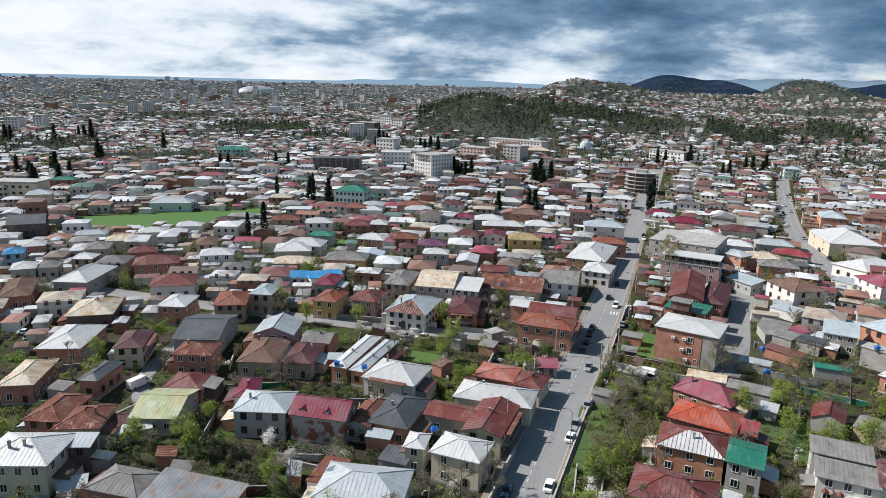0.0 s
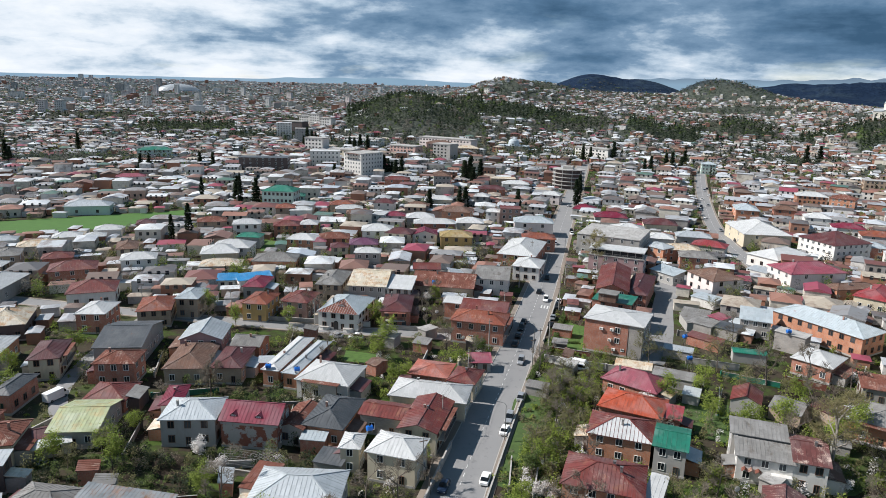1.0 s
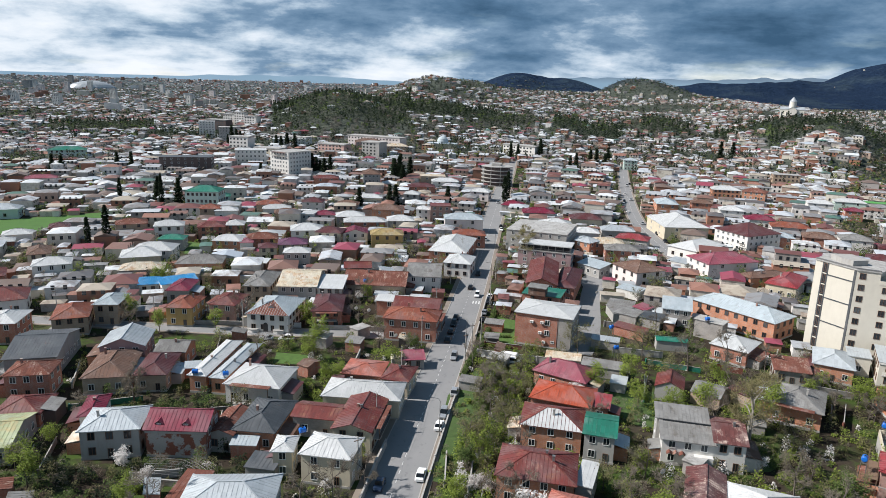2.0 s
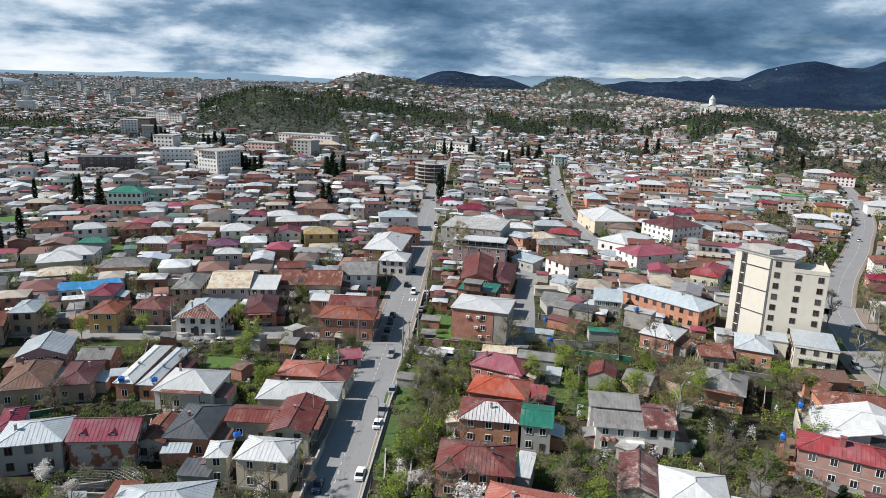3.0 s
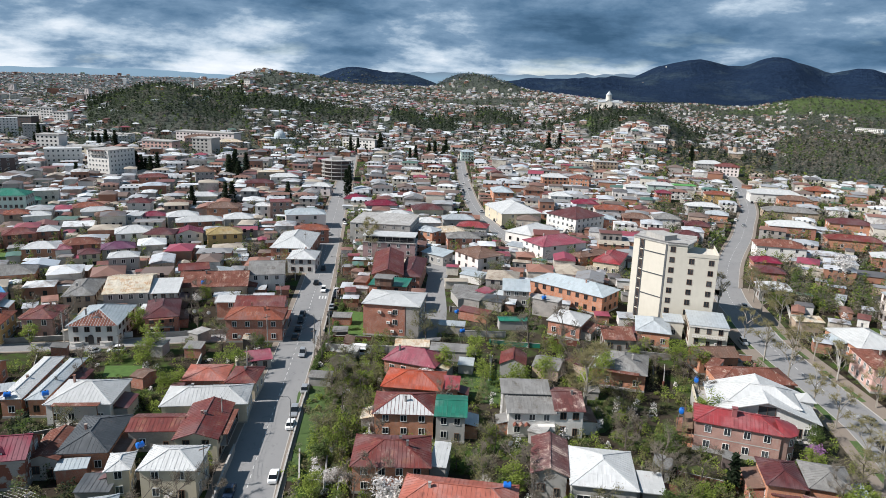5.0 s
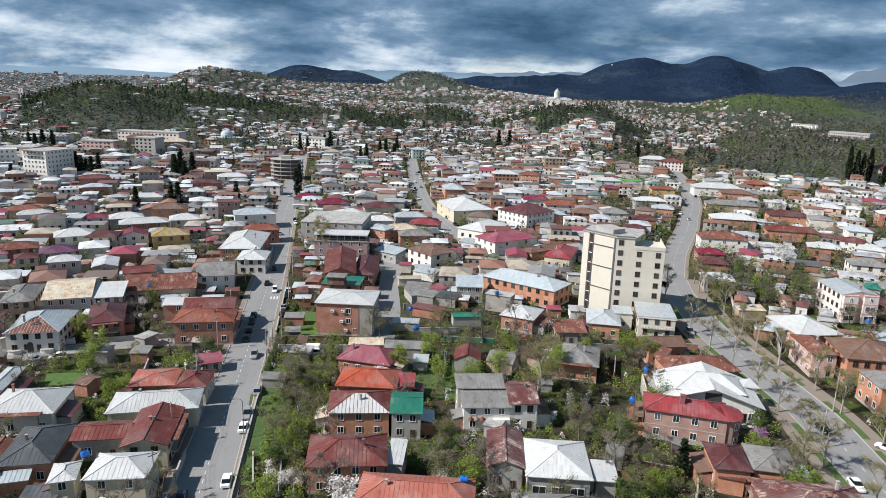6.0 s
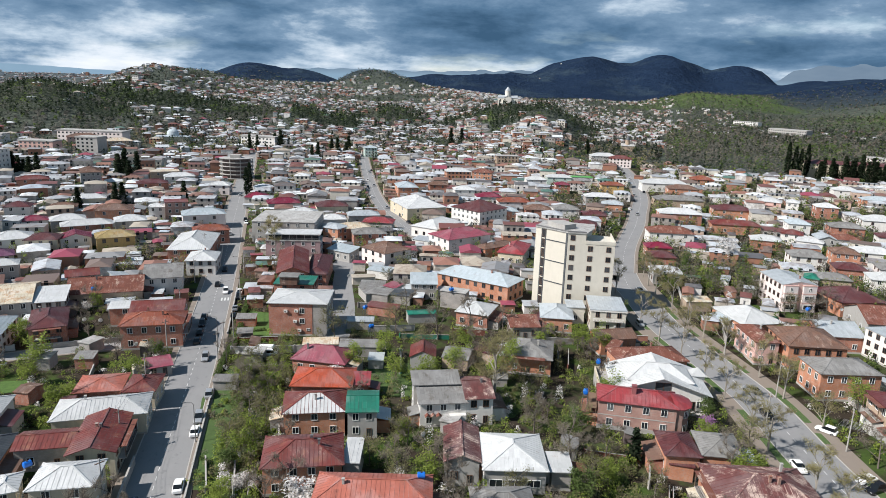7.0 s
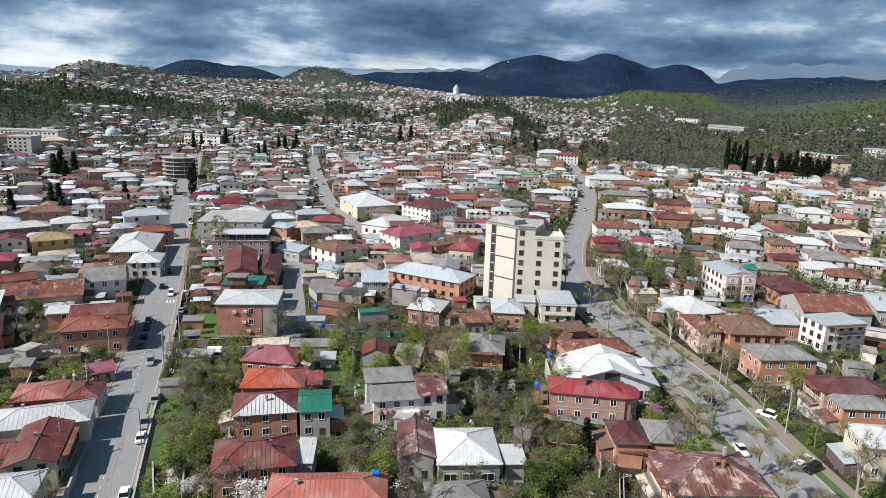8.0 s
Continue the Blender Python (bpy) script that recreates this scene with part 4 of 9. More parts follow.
house(-42.1, 233.0, 22, 11.4, 5.1, 4.4, "shed", "blue", "white", chim=0, wf=4, wr=2, wl=2)
house(-13.9, 226.6, -10, 8.2, 16.9, 6.0, "hip", "grey", "tan", wf=3, wr=5, wl=5)
house(-0.8, 226.6, -10, 12.4, 20.8, 6.0, "gable", "cream", "grey", wf=4, wr=6, wl=6)
house(9.0, 219.5, -13, 8.0, 10.4, 5.6, "shed", "white", "grey", chim=0, wf=3, wr=3, wl=3)
house(-37.9, 257.9, -2, 16.0, 10.9, 5.0, "hip", "grey", "orange", wf=5, wr=3, wl=3)
house(-61.6, 270.6, 8, 14.0, 12.2, 5.0, "hip", "white", "cream", wf=4, wr=4, wl=4)
house(-57.7, 253.9, 4, 14.5, 8.9, 4.0, "hip", "cream", "grey", wf=5, wr=3, wl=3)
house(24.9, 227.3, -15, 21.0, 14.9, 4.5, "gable", "rust", "tan", wf=7, wr=4, wl=4)
house(42.8, 232.3, -14, 11.4, 18.2, 6.0, "gable", "grey", "white", wf=4, wr=5, wl=5)
house(19.3, 242.9, -4, 9.4, 7.1, 5.4, "gable", "red", "grey", wf=3, wr=2, wl=2)
house(29.5, 235.3, 5, 4.6, 8.1, 5.0, "shedr", "silver", "grey", chim=0, wf=1, wr=2, wl=2)
house(59.1, 247.1, -23, 10.0, 12.4, 5.6, "hip", "white", "white", wf=3, wr=4, wl=4)
house(62.1, 272.4, -23, 15.0, 28.1, 5.6, "hip", "white", "brick", wf=5, wr=8, wl=8)
CORNER_HOUSE = house(68.5, 174.7, -32, 15.9, 12.9, 9.6, "hip", "white", "brick", rise=1.2, storeys=3, wf=0, door=False, wr=4, wl=4, chim=0, label="three-storey red brick house with pale sheet roof and few windows")
house(73.6, 192.2, -32, 11.7, 9.2, 9.0, "flat", "green", "brick", wf=2, chim=1, wr=3, wl=3)
house(82.5, 217.8, -22, 9.9, 30.3, 8.0, "gabley", "red", "brick", chim=0, wf=3, wr=9, wl=9)
house(91.7, 216.9, -29, 7.0, 25.3, 6.0, "hip", "maroon", "brick", wf=2, wr=7, wl=7)
TERRACED = house(95.3, 250.1, -29, 21.0, 9.1, 8.0, "flat", "concrete", "mauve", wf=5, storeys=3, chim=0, wr=3, wl=3)
house(107.3, 288.2, -32, 27.0, 25.9, 9.0, "flat", "concrete", "grey", wf=6, storeys=3, chim=0, wr=8, wl=8)
house(62.5, 144.9, -44, 13.1, 8.4, 4.0, "hip", "pink", "brick", rise=2.4, wf=4, wr=2, wl=2)
house(56.9, 131.9, -32, 12.9, 9.6, 4.5, "hip", "vermilion", "brick", wf=4, wr=3, wl=3)
house(64.0, 127.5, -30, 3.4, 5.0, 4.0, "shed", "bright", "brick", chim=0, wf=1, wr=1, wl=1)
house(49.6, 119.6, -25, 12.0, 9.4, 5.6, "hip", "red", "orange", front="white", rise=1.9, wf=3, wr=2, wl=2, door=False)
house(57.8, 114.2, -28, 5.8, 9.0, 6.0, "gable", "green", "grey", wf=2, wr=3, wl=3)
house(40.5, 103.0, -24, 13.4, 10.3, 5.6, "hip", "red", "orange", chim=2, wf=4, wr=3, wl=3)
house(45.9, 86.3, -33, 18.3, 7.9, 5.6, "hip", "salmon", "cream", wf=6, wr=2, wl=2)
STEPPED = house(73.5, 108.6, -25, 9.7, 5.6, 5.6, "shed", "grey", "white", rise=1.3, wf=3, wr=2, wl=2, chim=0)
house(75.0, 113.6, -25, 9.7, 4.6, 7.2, "shed", "grey", "grey", rise=0.9, wf=0, wr=1, wl=1, chim=1)
house(81.5, 107.6, -25, 5.6, 10.5, 6.3, "gable", "streak", "white", rise=1.6, wf=2, wr=3, wl=3)
house(66.9, 91.6, -33, 6.0, 12.0, 5.0, "gabley", "streak", "grey", rise=1.3, wf=2, wr=2, wl=3)
house(73.6, 85.0, -33, 10.8, 12.2, 4.8, "hip", "white", "grey", rise=2.0, frames=FRAME_WHITE, win=(2.4, 1.5), wf=3, wr=3, wl=3, chim=0, door=False)
house(79.4, 78.6, -33, 3.4, 5.4, 4.0, "shed", "white", "block", rise=0.4, chim=0, wf=0, wr=1, wl=0)
house(63.2, 74.4, -30, 9.6, 7.6, 4.2, "hip", "grey", "grey", rise=1.7, chim=1, wf=3, wr=2, wl=2)
house(109.2, 122.2, -43, 11.0, 12.7, 4.6, "hip", "grey", "orange", balc='f', wf=3, wr=4, wl=4)
house(135.3, 141.1, -40, 9.0, 12.5, 4.6, "hip", "silver", "orange", wf=3, wr=4, wl=4)
house(121.0, 139.1, -28, 8.0, 6.4, 4.0, "shed", "rust", "block", chim=0, wf=3, wr=2, wl=2)
PODIUM = house(149.5, 134.8, -39, 10.2, 13.4, 6.6, "flat", "silver", "beige", wf=3, chim=0, win=(1.2, 2.0), frames=FRAME_BROWN, wr=4, wl=4)
house(143.7, 142.0, -37, 5.1, 7.1, 5.2, "flat", "silver", "beige", wf=1, chim=0, wr=2, wl=2)
house(115.8, 154.6, -53, 9.5, 10.4, 4.6, "hip", "white", "brick", wf=3, wr=3, wl=3)
house(133.6, 177.6, -65, 27.1, 11.7, 6.4, "hip", "bluegrey", "orange", wf=8, wr=3, wl=3)
house(114.9, 183.7, -30, 8.3, 7.8, 5.6, "shed", "bluegrey", "block", chim=0, wf=3, wr=2, wl=2)
house(124.0, 227.1, -79, 14.5, 12.8, 6.3, "hip", "brown", "rose", balc='', wf=5, wr=4, wl=4)
RED_HOUSE = house(108.6, 86.8, -45, 15.7, 7.6, 6.6, "hip", "bright", "pinkbrick", frames=FRAME_WHITE, door=False, wf=4, wr=2, wl=2)
GABLED = house(123.0, 93.5, -39, 20.0, 13.7, 4.6, "gabley", "white", "white", rise=3.4, over=0.9, chim=0, wf=0, wr=3, wl=3, door=False)
house(132.2, 104.2, -26, 17.3, 9.1, 5.0, "hip", "rust", "orange", wf=5, wr=3, wl=3)
house(135.3, 118.4, -21, 10.0, 7.1, 5.0, "gable", "brown", "orange", wf=3, wr=2, wl=2)
house(102.4, 71.2, -37, 6.0, 8.6, 5.0, "hip", "maroon", "orange", wf=2, wr=3, wl=3)
house(109.0, 67.0, -40, 7.2, 8.5, 5.0, "hip", "grey", "orange", wf=2, wr=2, wl=2)
house(101.0, 53.0, -36, 16.3, 13.0, 6.2, "hip", "streak", "orange", chim=3, balc='l', wf=5, wr=4, wl=4)
house(176.1, 87.9, -38, 14.4, 14.1, 7.0, "hip", "brown", "orange", wf=5, wr=4, wl=4)
house(164.2, 73.0, -33, 14.2, 9.7, 7.0, "hip", "grey", "orange", wf=4, wr=3, wl=3)
house(158.2, 54.5, -38, 14.4, 8.5, 7.0, "hip", "maroon", "tan", balc='l', wf=5, wr=3, wl=3)
house(152.7, 49.6, -39, 10.1, 6.6, 6.4, "hip", "grey", "orange", wf=3, wr=2, wl=2)
house(138.6, 40.4, -42, 8.2, 8.9, 7.0, "hip", "white", "cream", wf=3, wr=3, wl=3)
house(199.8, 75.3, -24, 13.6, 9.2, 8.0, "flat", "silver", "white", wf=4, chim=0, balc='f', wr=3, wl=3)
house(167.8, 96.8, -34, 6.0, 12.9, 6.6, "hip", "rust", "pink", wf=2, wr=4, wl=4)
house(186.2, 111.6, -22, 13.1, 15.9, 4.2, "hip", "white", "orange", wf=4, wr=5, wl=5)
house(195.5, 91.1, -37, 11.0, 13.4, 5.0, "gable", "silver", "brick", wf=3, wr=4, wl=4)
BAYED = house(220.3, 119.5, -32, 11.2, 15.5, 9.2, "gabley", "silver", "rose", rise=1.1, storeys=3, wf=0, wr=4, wl=5, door=False, over=0.3)
house(234.1, 106.1, -28, 15.3, 16.2, 5.0, "hip", "maroon", "orange", wf=5, wr=5, wl=5)
house(224.7, 88.1, -41, 20.6, 16.6, 4.5, "gable", "rust", "grey", wf=6, wr=5, wl=5)
house(241.4, 78.9, -45, 9.7, 19.8, 5.0, "gable", "silver", "grey", wf=3, wr=6, wl=6)
house(205.8, 277.6, -78, 19.8, 20.7, 8.0, "hip", "maroon", "white", storeys=3, wf=6, wr=6, wl=6)
house(186.3, 307.0, -101, 28.6, 21.5, 6.6, "hip", "white", "cream", wf=9, wr=6, wl=6)
house(171.0, 263.6, -64, 14.0, 22.5, 5.0, "hip", "white", "white", wf=4, wr=7, wl=7)
house(165.7, 236.5, -86, 14.1, 22.9, 6.0, "hip", "pink", "rose", wf=4, wr=7, wl=7)
house(168.2, 214.3, -83, 6.4, 17.5, 5.6, "hip", "brown", "orange", wf=2, wr=5, wl=5)
house(173.7, 208.5, -49, 10.0, 19.4, 5.0, "hip", "bright", "cream", wf=3, wr=6, wl=6)
house(111.5, 239.6, -65, 11.1, 6.1, 4.2, "shed", "bluegrey", "grey", chim=0, wf=3, wr=2, wl=2)
house(122.7, 272.0, -58, 7.7, 8.1, 6.2, "hip", "silver", "orange", chim=0, wf=2, wr=2, wl=2)
house(66.2, 155.8, -26, 8.9, 3.6, 2.8, "shed", "cream", "block", chim=0, name='shed', category='shed', group='garden sheds', wf=0, wr=0, wl=0, rise=0.5, over=0.20)
house(74.1, 149.4, -31, 9.7, 4.1, 2.9, "shed", "grey", "block", chim=0, name='shed', category='shed', group='garden sheds', wf=0, wr=0, wl=0, rise=0.5, over=0.20)
house(74.5, 140.3, -33, 3.6, 3.6, 2.5, "shed", "silver", "grey", chim=0, name='shed', category='shed', group='garden sheds', wf=0, wr=0, wl=0, rise=0.5, over=0.20)
house(85.5, 135.8, -33, 6.3, 7.6, 3.6, "gabley", "red", "grey", chim=0, name='shed', category='shed', group='garden sheds', wf=0, wr=0, wl=0, rise=1.6, over=0.20)
house(93.5, 131.6, -48, 6.6, 7.6, 3.0, "gable", "grey", "tan", chim=0, name='shed', category='shed', group='garden sheds', wf=0, wr=0, wl=0, rise=1.2, over=0.20)
house(101.7, 129.5, -68, 6.1, 5.6, 3.2, "shed", "maroon", "tan", chim=0, name='shed', category='shed', group='garden sheds', wf=0, wr=0, wl=0, rise=0.5, over=0.20)
house(101.8, 195.2, -35, 8.1, 5.6, 3.0, "shed", "grey", "brick", chim=0, name='shed', category='shed', group='garden sheds', wf=0, wr=0, wl=0, rise=0.5, over=0.20)
house(101.5, 163.2, -21, 8.3, 3.6, 3.0, "gable", "green", "grey", chim=0, name='shed', category='shed', group='garden sheds', wf=0, wr=0, wl=0, rise=0.5, over=0.20)
house(99.7, 185.9, -50, 7.2, 5.6, 3.2, "shed", "grey", "block", chim=0, name='shed', category='shed', group='garden sheds', wf=0, wr=0, wl=0, rise=0.5, over=0.20)
house(105.3, 181.5, -46, 6.8, 5.6, 3.2, "shed", "dark", "block", chim=0, name='shed', category='shed', group='garden sheds', wf=0, wr=0, wl=0, rise=0.5, over=0.20)
house(94.4, 173.8, -50, 9.6, 3.6, 2.8, "shed", "red", "brick", chim=0, name='shed', category='shed', group='garden sheds', wf=0, wr=0, wl=0, rise=0.5, over=0.20)
house(83.0, 166.5, -32, 7.5, 2.6, 2.6, "shed", "silver", "block", chim=0, name='shed', category='shed', group='garden sheds', wf=0, wr=0, wl=0, rise=0.5, over=0.20)
house(107.0, 190.2, -68, 4.9, 4.6, 3.2, "shed", "pink", "grey", chim=0, name='shed', category='shed', group='garden sheds', wf=0, wr=0, wl=0, rise=0.5, over=0.20)
house(118.2, 170.0, -52, 8.2, 4.6, 5.5, "flat", "concrete", "block", chim=0, name='shed', category='shed', group='garden sheds', wf=0, wr=0, wl=0, rise=0.5, over=0.20)
house(98.3, 190.1, -101, 9.4, 5.6, 3.0, "shed", "grey", "grey", chim=0, name='shed', category='shed', group='garden sheds', wf=0, wr=0, wl=0, rise=0.5, over=0.20)
house(-7.9, 115.9, -21, 5.5, 4.6, 2.8, "shed", "dark", "block", chim=0, name='shed', category='shed', group='garden sheds', wf=0, wr=0, wl=0, rise=0.5, over=0.20)
house(-19.6, 108.2, -18, 4.6, 7.6, 4.0, "shed", "rust", "white", chim=0, name='shed', category='shed', group='garden sheds', wf=0, wr=0, wl=0, rise=0.5, over=0.20)
house(-11.9, 123.1, -12, 4.9, 2.6, 3.2, "shed", "bluegrey", "brick", chim=0, name='shed', category='shed', group='garden sheds', wf=0, wr=0, wl=0, rise=0.5, over=0.20)
house(-86.5, 141.9, -11, 4.3, 3.6, 3.0, "shed", "grey", "grey", chim=0, name='shed', category='shed', group='garden sheds', wf=0, wr=0, wl=0, rise=0.5, over=0.20)
house(-92.2, 163.5, 3, 2.7, 5.6, 3.2, "shed", "silver", "grey", chim=0, name='shed', category='shed', group='garden sheds', wf=0, wr=0, wl=0, rise=0.5, over=0.20)
house(15.3, 184.0, -53, 3.4, 4.6, 3.0, "flat", "concrete", "block", chim=0, name='shed', category='shed', group='garden sheds', wf=0, wr=0, wl=0, rise=0.5, over=0.20)
house(4.9, 178.3, -26, 3.1, 4.6, 3.0, "flat", "concrete", "grey", chim=0, name='shed', category='shed', group='garden sheds', wf=0, wr=0, wl=0, rise=0.5, over=0.20)
house(6.9, 148.6, -22, 2.5, 3.6, 3.2, "shed", "maroon", "brick", chim=0, name='shed', category='shed', group='garden sheds', wf=0, wr=0, wl=0, rise=0.5, over=0.20)
house(0.6, 160.3, -42, 3.3, 4.6, 3.0, "gable", "brown", "brick", chim=0, name='shed', category='shed', group='garden sheds', wf=0, wr=0, wl=0, rise=0.5, over=0.20)
house(13.1, 174.2, -25, 4.2, 3.6, 2.8, "shed", "grey", "brick", chim=0, name='shed', category='shed', group='garden sheds', wf=0, wr=0, wl=0, rise=0.5, over=0.20)
house(48.7, 99.7, -33, 2.8, 7.6, 4.6, "shed", "white", "grey", chim=0, name='shed', category='shed', group='garden sheds', wf=0, wr=0, wl=0, rise=0.5, over=0.20)
house(73.2, 104.3, -53, 3.2, 4.6, 2.8, "flat", "concrete", "block", chim=0, name='shed', category='shed', group='garden sheds', wf=0, wr=0, wl=0, rise=0.5, over=0.20)
house(153.4, 244.8, -59, 10.5, 6.6, 3.0, "shed", "silver", "white", chim=0, name='shed', category='shed', group='garden sheds', wf=0, wr=0, wl=0, rise=0.5, over=0.20)
house(113.1, 210.7, -55, 8.6, 5.6, 3.0, "shed", "bluegrey", "white", chim=0, name='shed', category='shed', group='garden sheds', wf=0, wr=0, wl=0, rise=0.5, over=0.20)
house(49.4, 158.5, -32, 4.9, 4.6, 2.6, "flat", "concrete", "block", chim=0, name='shed', category='shed', group='garden sheds', wf=0, wr=0, wl=0, rise=0.5, over=0.20)
house(38.7, 145.9, -29, 5.1, 2.6, 2.4, "shed", "grey", "block", chim=0, name='shed', category='shed', group='garden sheds', wf=0, wr=0, wl=0, rise=0.5, over=0.20)
house(130.9, 113.5, -64, 2.7, 4.6, 4.5, "shed", "rust", "white", chim=0, name='shed', category='shed', group='garden sheds', wf=0, wr=0, wl=0, rise=0.5, over=0.20)
house(100.7, 68.7, -47, 4.2, 3.6, 3.2, "shed", "maroon", "orange", chim=0, name='shed', category='shed', group='garden sheds', wf=0, wr=0, wl=0, rise=0.5, over=0.20)
house(161.2, 61.1, -33, 3.7, 3.6, 3.2, "shed", "rust", "tan", chim=0, name='shed', category='shed', group='garden sheds', wf=0, wr=0, wl=0, rise=0.5, over=0.20)
house(183.2, 61.4, -48, 6.1, 3.6, 3.0, "shed", "grey", "block", chim=0, name='shed', category='shed', group='garden sheds', wf=0, wr=0, wl=0, rise=0.5, over=0.20)
house(187.3, 130.5, -31, 8.4, 4.6, 3.4, "shed", "cream", "tan", chim=0, name='shed', category='shed', group='garden sheds', wf=0, wr=0, wl=0, rise=0.5, over=0.20)
house(-164.5, 250.7, 26, 6.5, 9.1, 6.0, "hip", "blue", "bluewall", chim=0, seam=0.9, wf=2, wr=3, wl=3)
house(-150.6, 234.1, 25, 7.5, 9.1, 5.0, "hip", "white", "grey", chim=0, seam=0.9, wf=2, wr=3, wl=3)
house(-142.6, 236.7, 16, 6.1, 8.1, 5.0, "hip", "grey", "grey", chim=0, seam=0.9, wf=2, wr=2, wl=2)
house(-133.3, 243.6, 5, 7.3, 7.1, 6.5, "hip", "white", "tan", chim=0, seam=0.9, wf=2, wr=2, wl=2)
house(-135.6, 258.2, 18, 8.0, 11.1, 7.0, "hip", "grey", "tan", chim=0, seam=0.9, wf=2, wr=3, wl=3)
house(-119.5, 261.0, 19, 10.0, 8.1, 5.0, "hip", "red", "brick", chim=0, seam=0.9, wf=3, wr=2, wl=2)
house(-106.9, 243.9, 18, 15.0, 11.1, 5.5, "hip", "red", "brick", chim=0, seam=0.9, wf=5, wr=3, wl=3)
house(-135.5, 280.8, 20, 14.5, 9.1, 5.0, "hip", "cream", "grey", chim=0, seam=0.9, wf=5, wr=3, wl=3)
house(-130.9, 296.5, 19, 10.9, 8.1, 5.0, "hip", "white", "white", chim=0, seam=0.9, wf=3, wr=2, wl=2)
house(-119.6, 297.2, 17, 7.5, 7.1, 5.0, "hip", "white", "brick", chim=0, seam=0.9, wf=2, wr=2, wl=2)
house(-99.3, 276.2, 16, 7.4, 13.1, 5.5, "hip", "brown", "cream", chim=0, seam=0.9, wf=2, wr=4, wl=4)
house(-88.3, 256.1, 14, 12.0, 9.1, 6.0, "hip", "white", "white", chim=0, seam=0.9, wf=4, wr=3, wl=3)
house(-105.8, 320.0, 14, 7.8, 9.1, 6.0, "hip", "maroon", "tan", chim=0, seam=0.9, wf=2, wr=3, wl=3)
house(-119.6, 311.4, 16, 10.7, 8.1, 5.0, "hip", "white", "white", chim=0, seam=0.9, wf=3, wr=2, wl=2)
house(-155.6, 291.2, 16, 12.5, 7.1, 4.5, "hip", "silver", "white", chim=0, seam=0.9, wf=4, wr=2, wl=2)
house(-166.5, 267.3, 25, 7.8, 9.1, 5.0, "hip", "white", "brick", chim=0, seam=0.9, wf=2, wr=3, wl=3)
house(-187.2, 297.6, 25, 14.4, 17.1, 8.0, "gable", "dark", "dark", name='hall', category='hall', label='large dark hall with weathered charcoal roof', chim=0, seam=0.9, wf=5, wr=5, wl=5)
house(-151.3, 371.4, 8, 21.8, 11.1, 5.0, "hip", "silver", "mint", chim=0, seam=0.9, wf=7, wr=3, wl=3)
house(-250.6, 389.1, 25, 14.9, 11.1, 9.0, "hip", "white", "cream", storeys=3, wf=6, name='school', category='school building', chim=0, seam=0.9, wr=3, wl=3)
house(-224.7, 370.7, 24, 12.3, 11.1, 8.0, "hip", "silver", "cream", storeys=2, wf=6, chim=0, seam=0.9, wr=3, wl=3)
house(-248.4, 437.6, 23, 15.1, 9.1, 6.0, "hip", "green", "brick", chim=0, seam=0.9, wf=5, wr=3, wl=3)
house(-194.8, 626.3, 14, 28.5, 13.1, 9.0, "hip", "green", "mint", storeys=3, wf=9, chim=0, seam=0.9, wr=4, wl=4)
house(-183.6, 429.1, 18, 10.8, 9.1, 6.0, "hip", "brown", "orange", chim=0, seam=0.9, wf=3, wr=3, wl=3)
house(-165.1, 476.0, 15, 18.1, 9.1, 6.0, "hip", "pink", "rose", chim=0, seam=0.9, wf=6, wr=3, wl=3)
house(-53.2, 389.4, -11, 18.0, 13.1, 11.0, "hip", "green", "mint", storeys=3, wf=8, name='school', category='school building', chim=0, seam=0.9, wr=4, wl=4)
house(-44.5, 401.5, 5, 6.4, 9.1, 6.0, "hip", "green", "mint", chim=0, seam=0.9, wf=2, wr=3, wl=3)
house(-9.0, 533.0, -44, 19.0, 24.0, 18.5, "flat", "concrete", "white", storeys=6, wf=6, wr=7, wl=2, chim=0, seam=0, name="apartment_block", category="apartment block", balc="f")
house(-87.3, 549.9, -1, 37.4, 15.1, 12.0, "flat", "dark", "dark", storeys=4, wf=9, name='office_block', category='office block', chim=0, seam=0.9, wr=4, wl=4)
house(-42.5, 588.2, 4, 25.0, 13.1, 14.0, "flat", "white", "white", storeys=4, wf=7, name='apartment_block', category='apartment block', chim=0, seam=0.9, wr=4, wl=4)
house(-112.8, 868.6, 6, 18.3, 13.1, 20.0, "flat", "white", "white", storeys=7, wf=5, name='apartment_block', category='apartment block', chim=0, seam=0.9, wr=4, wl=4)
house(-81.7, 802.1, 5, 20.0, 13.1, 18.0, "flat", "concrete", "grey", storeys=6, wf=6, name='apartment_block', category='apartment block', chim=0, seam=0.9, wr=4, wl=4)
house(-13.3, 761.2, 1, 36.6, 13.1, 9.0, "flat", "white", "white", storeys=3, wf=9, chim=0, seam=0.9, wr=4, wl=4)
house(68.4, 726.7, -3, 27.4, 15.1, 10.0, "hip", "brown", "pink", storeys=3, wf=7, chim=0, seam=0.9, wr=4, wl=4)
house(93.8, 689.0, -5, 22.3, 13.1, 9.0, "hip", "cream", "tan", storeys=3, wf=6, chim=0, seam=0.9, wr=4, wl=4)
house(46.7, 471.6, -4, 11.4, 19.1, 10.0, "hip", "brown", "grey", storeys=3, wf=4, chim=0, seam=0.9, wr=6, wl=6)
house(-4.7, 282.5, 1, 11.4, 9.1, 5.5, "hip", "purple", "cream", chim=0, seam=0.9, wf=4, wr=3, wl=3)
house(-14.6, 276.2, 3, 6.9, 7.1, 5.5, "hip", "maroon", "cream", chim=0, seam=0.9, wf=2, wr=2, wl=2)
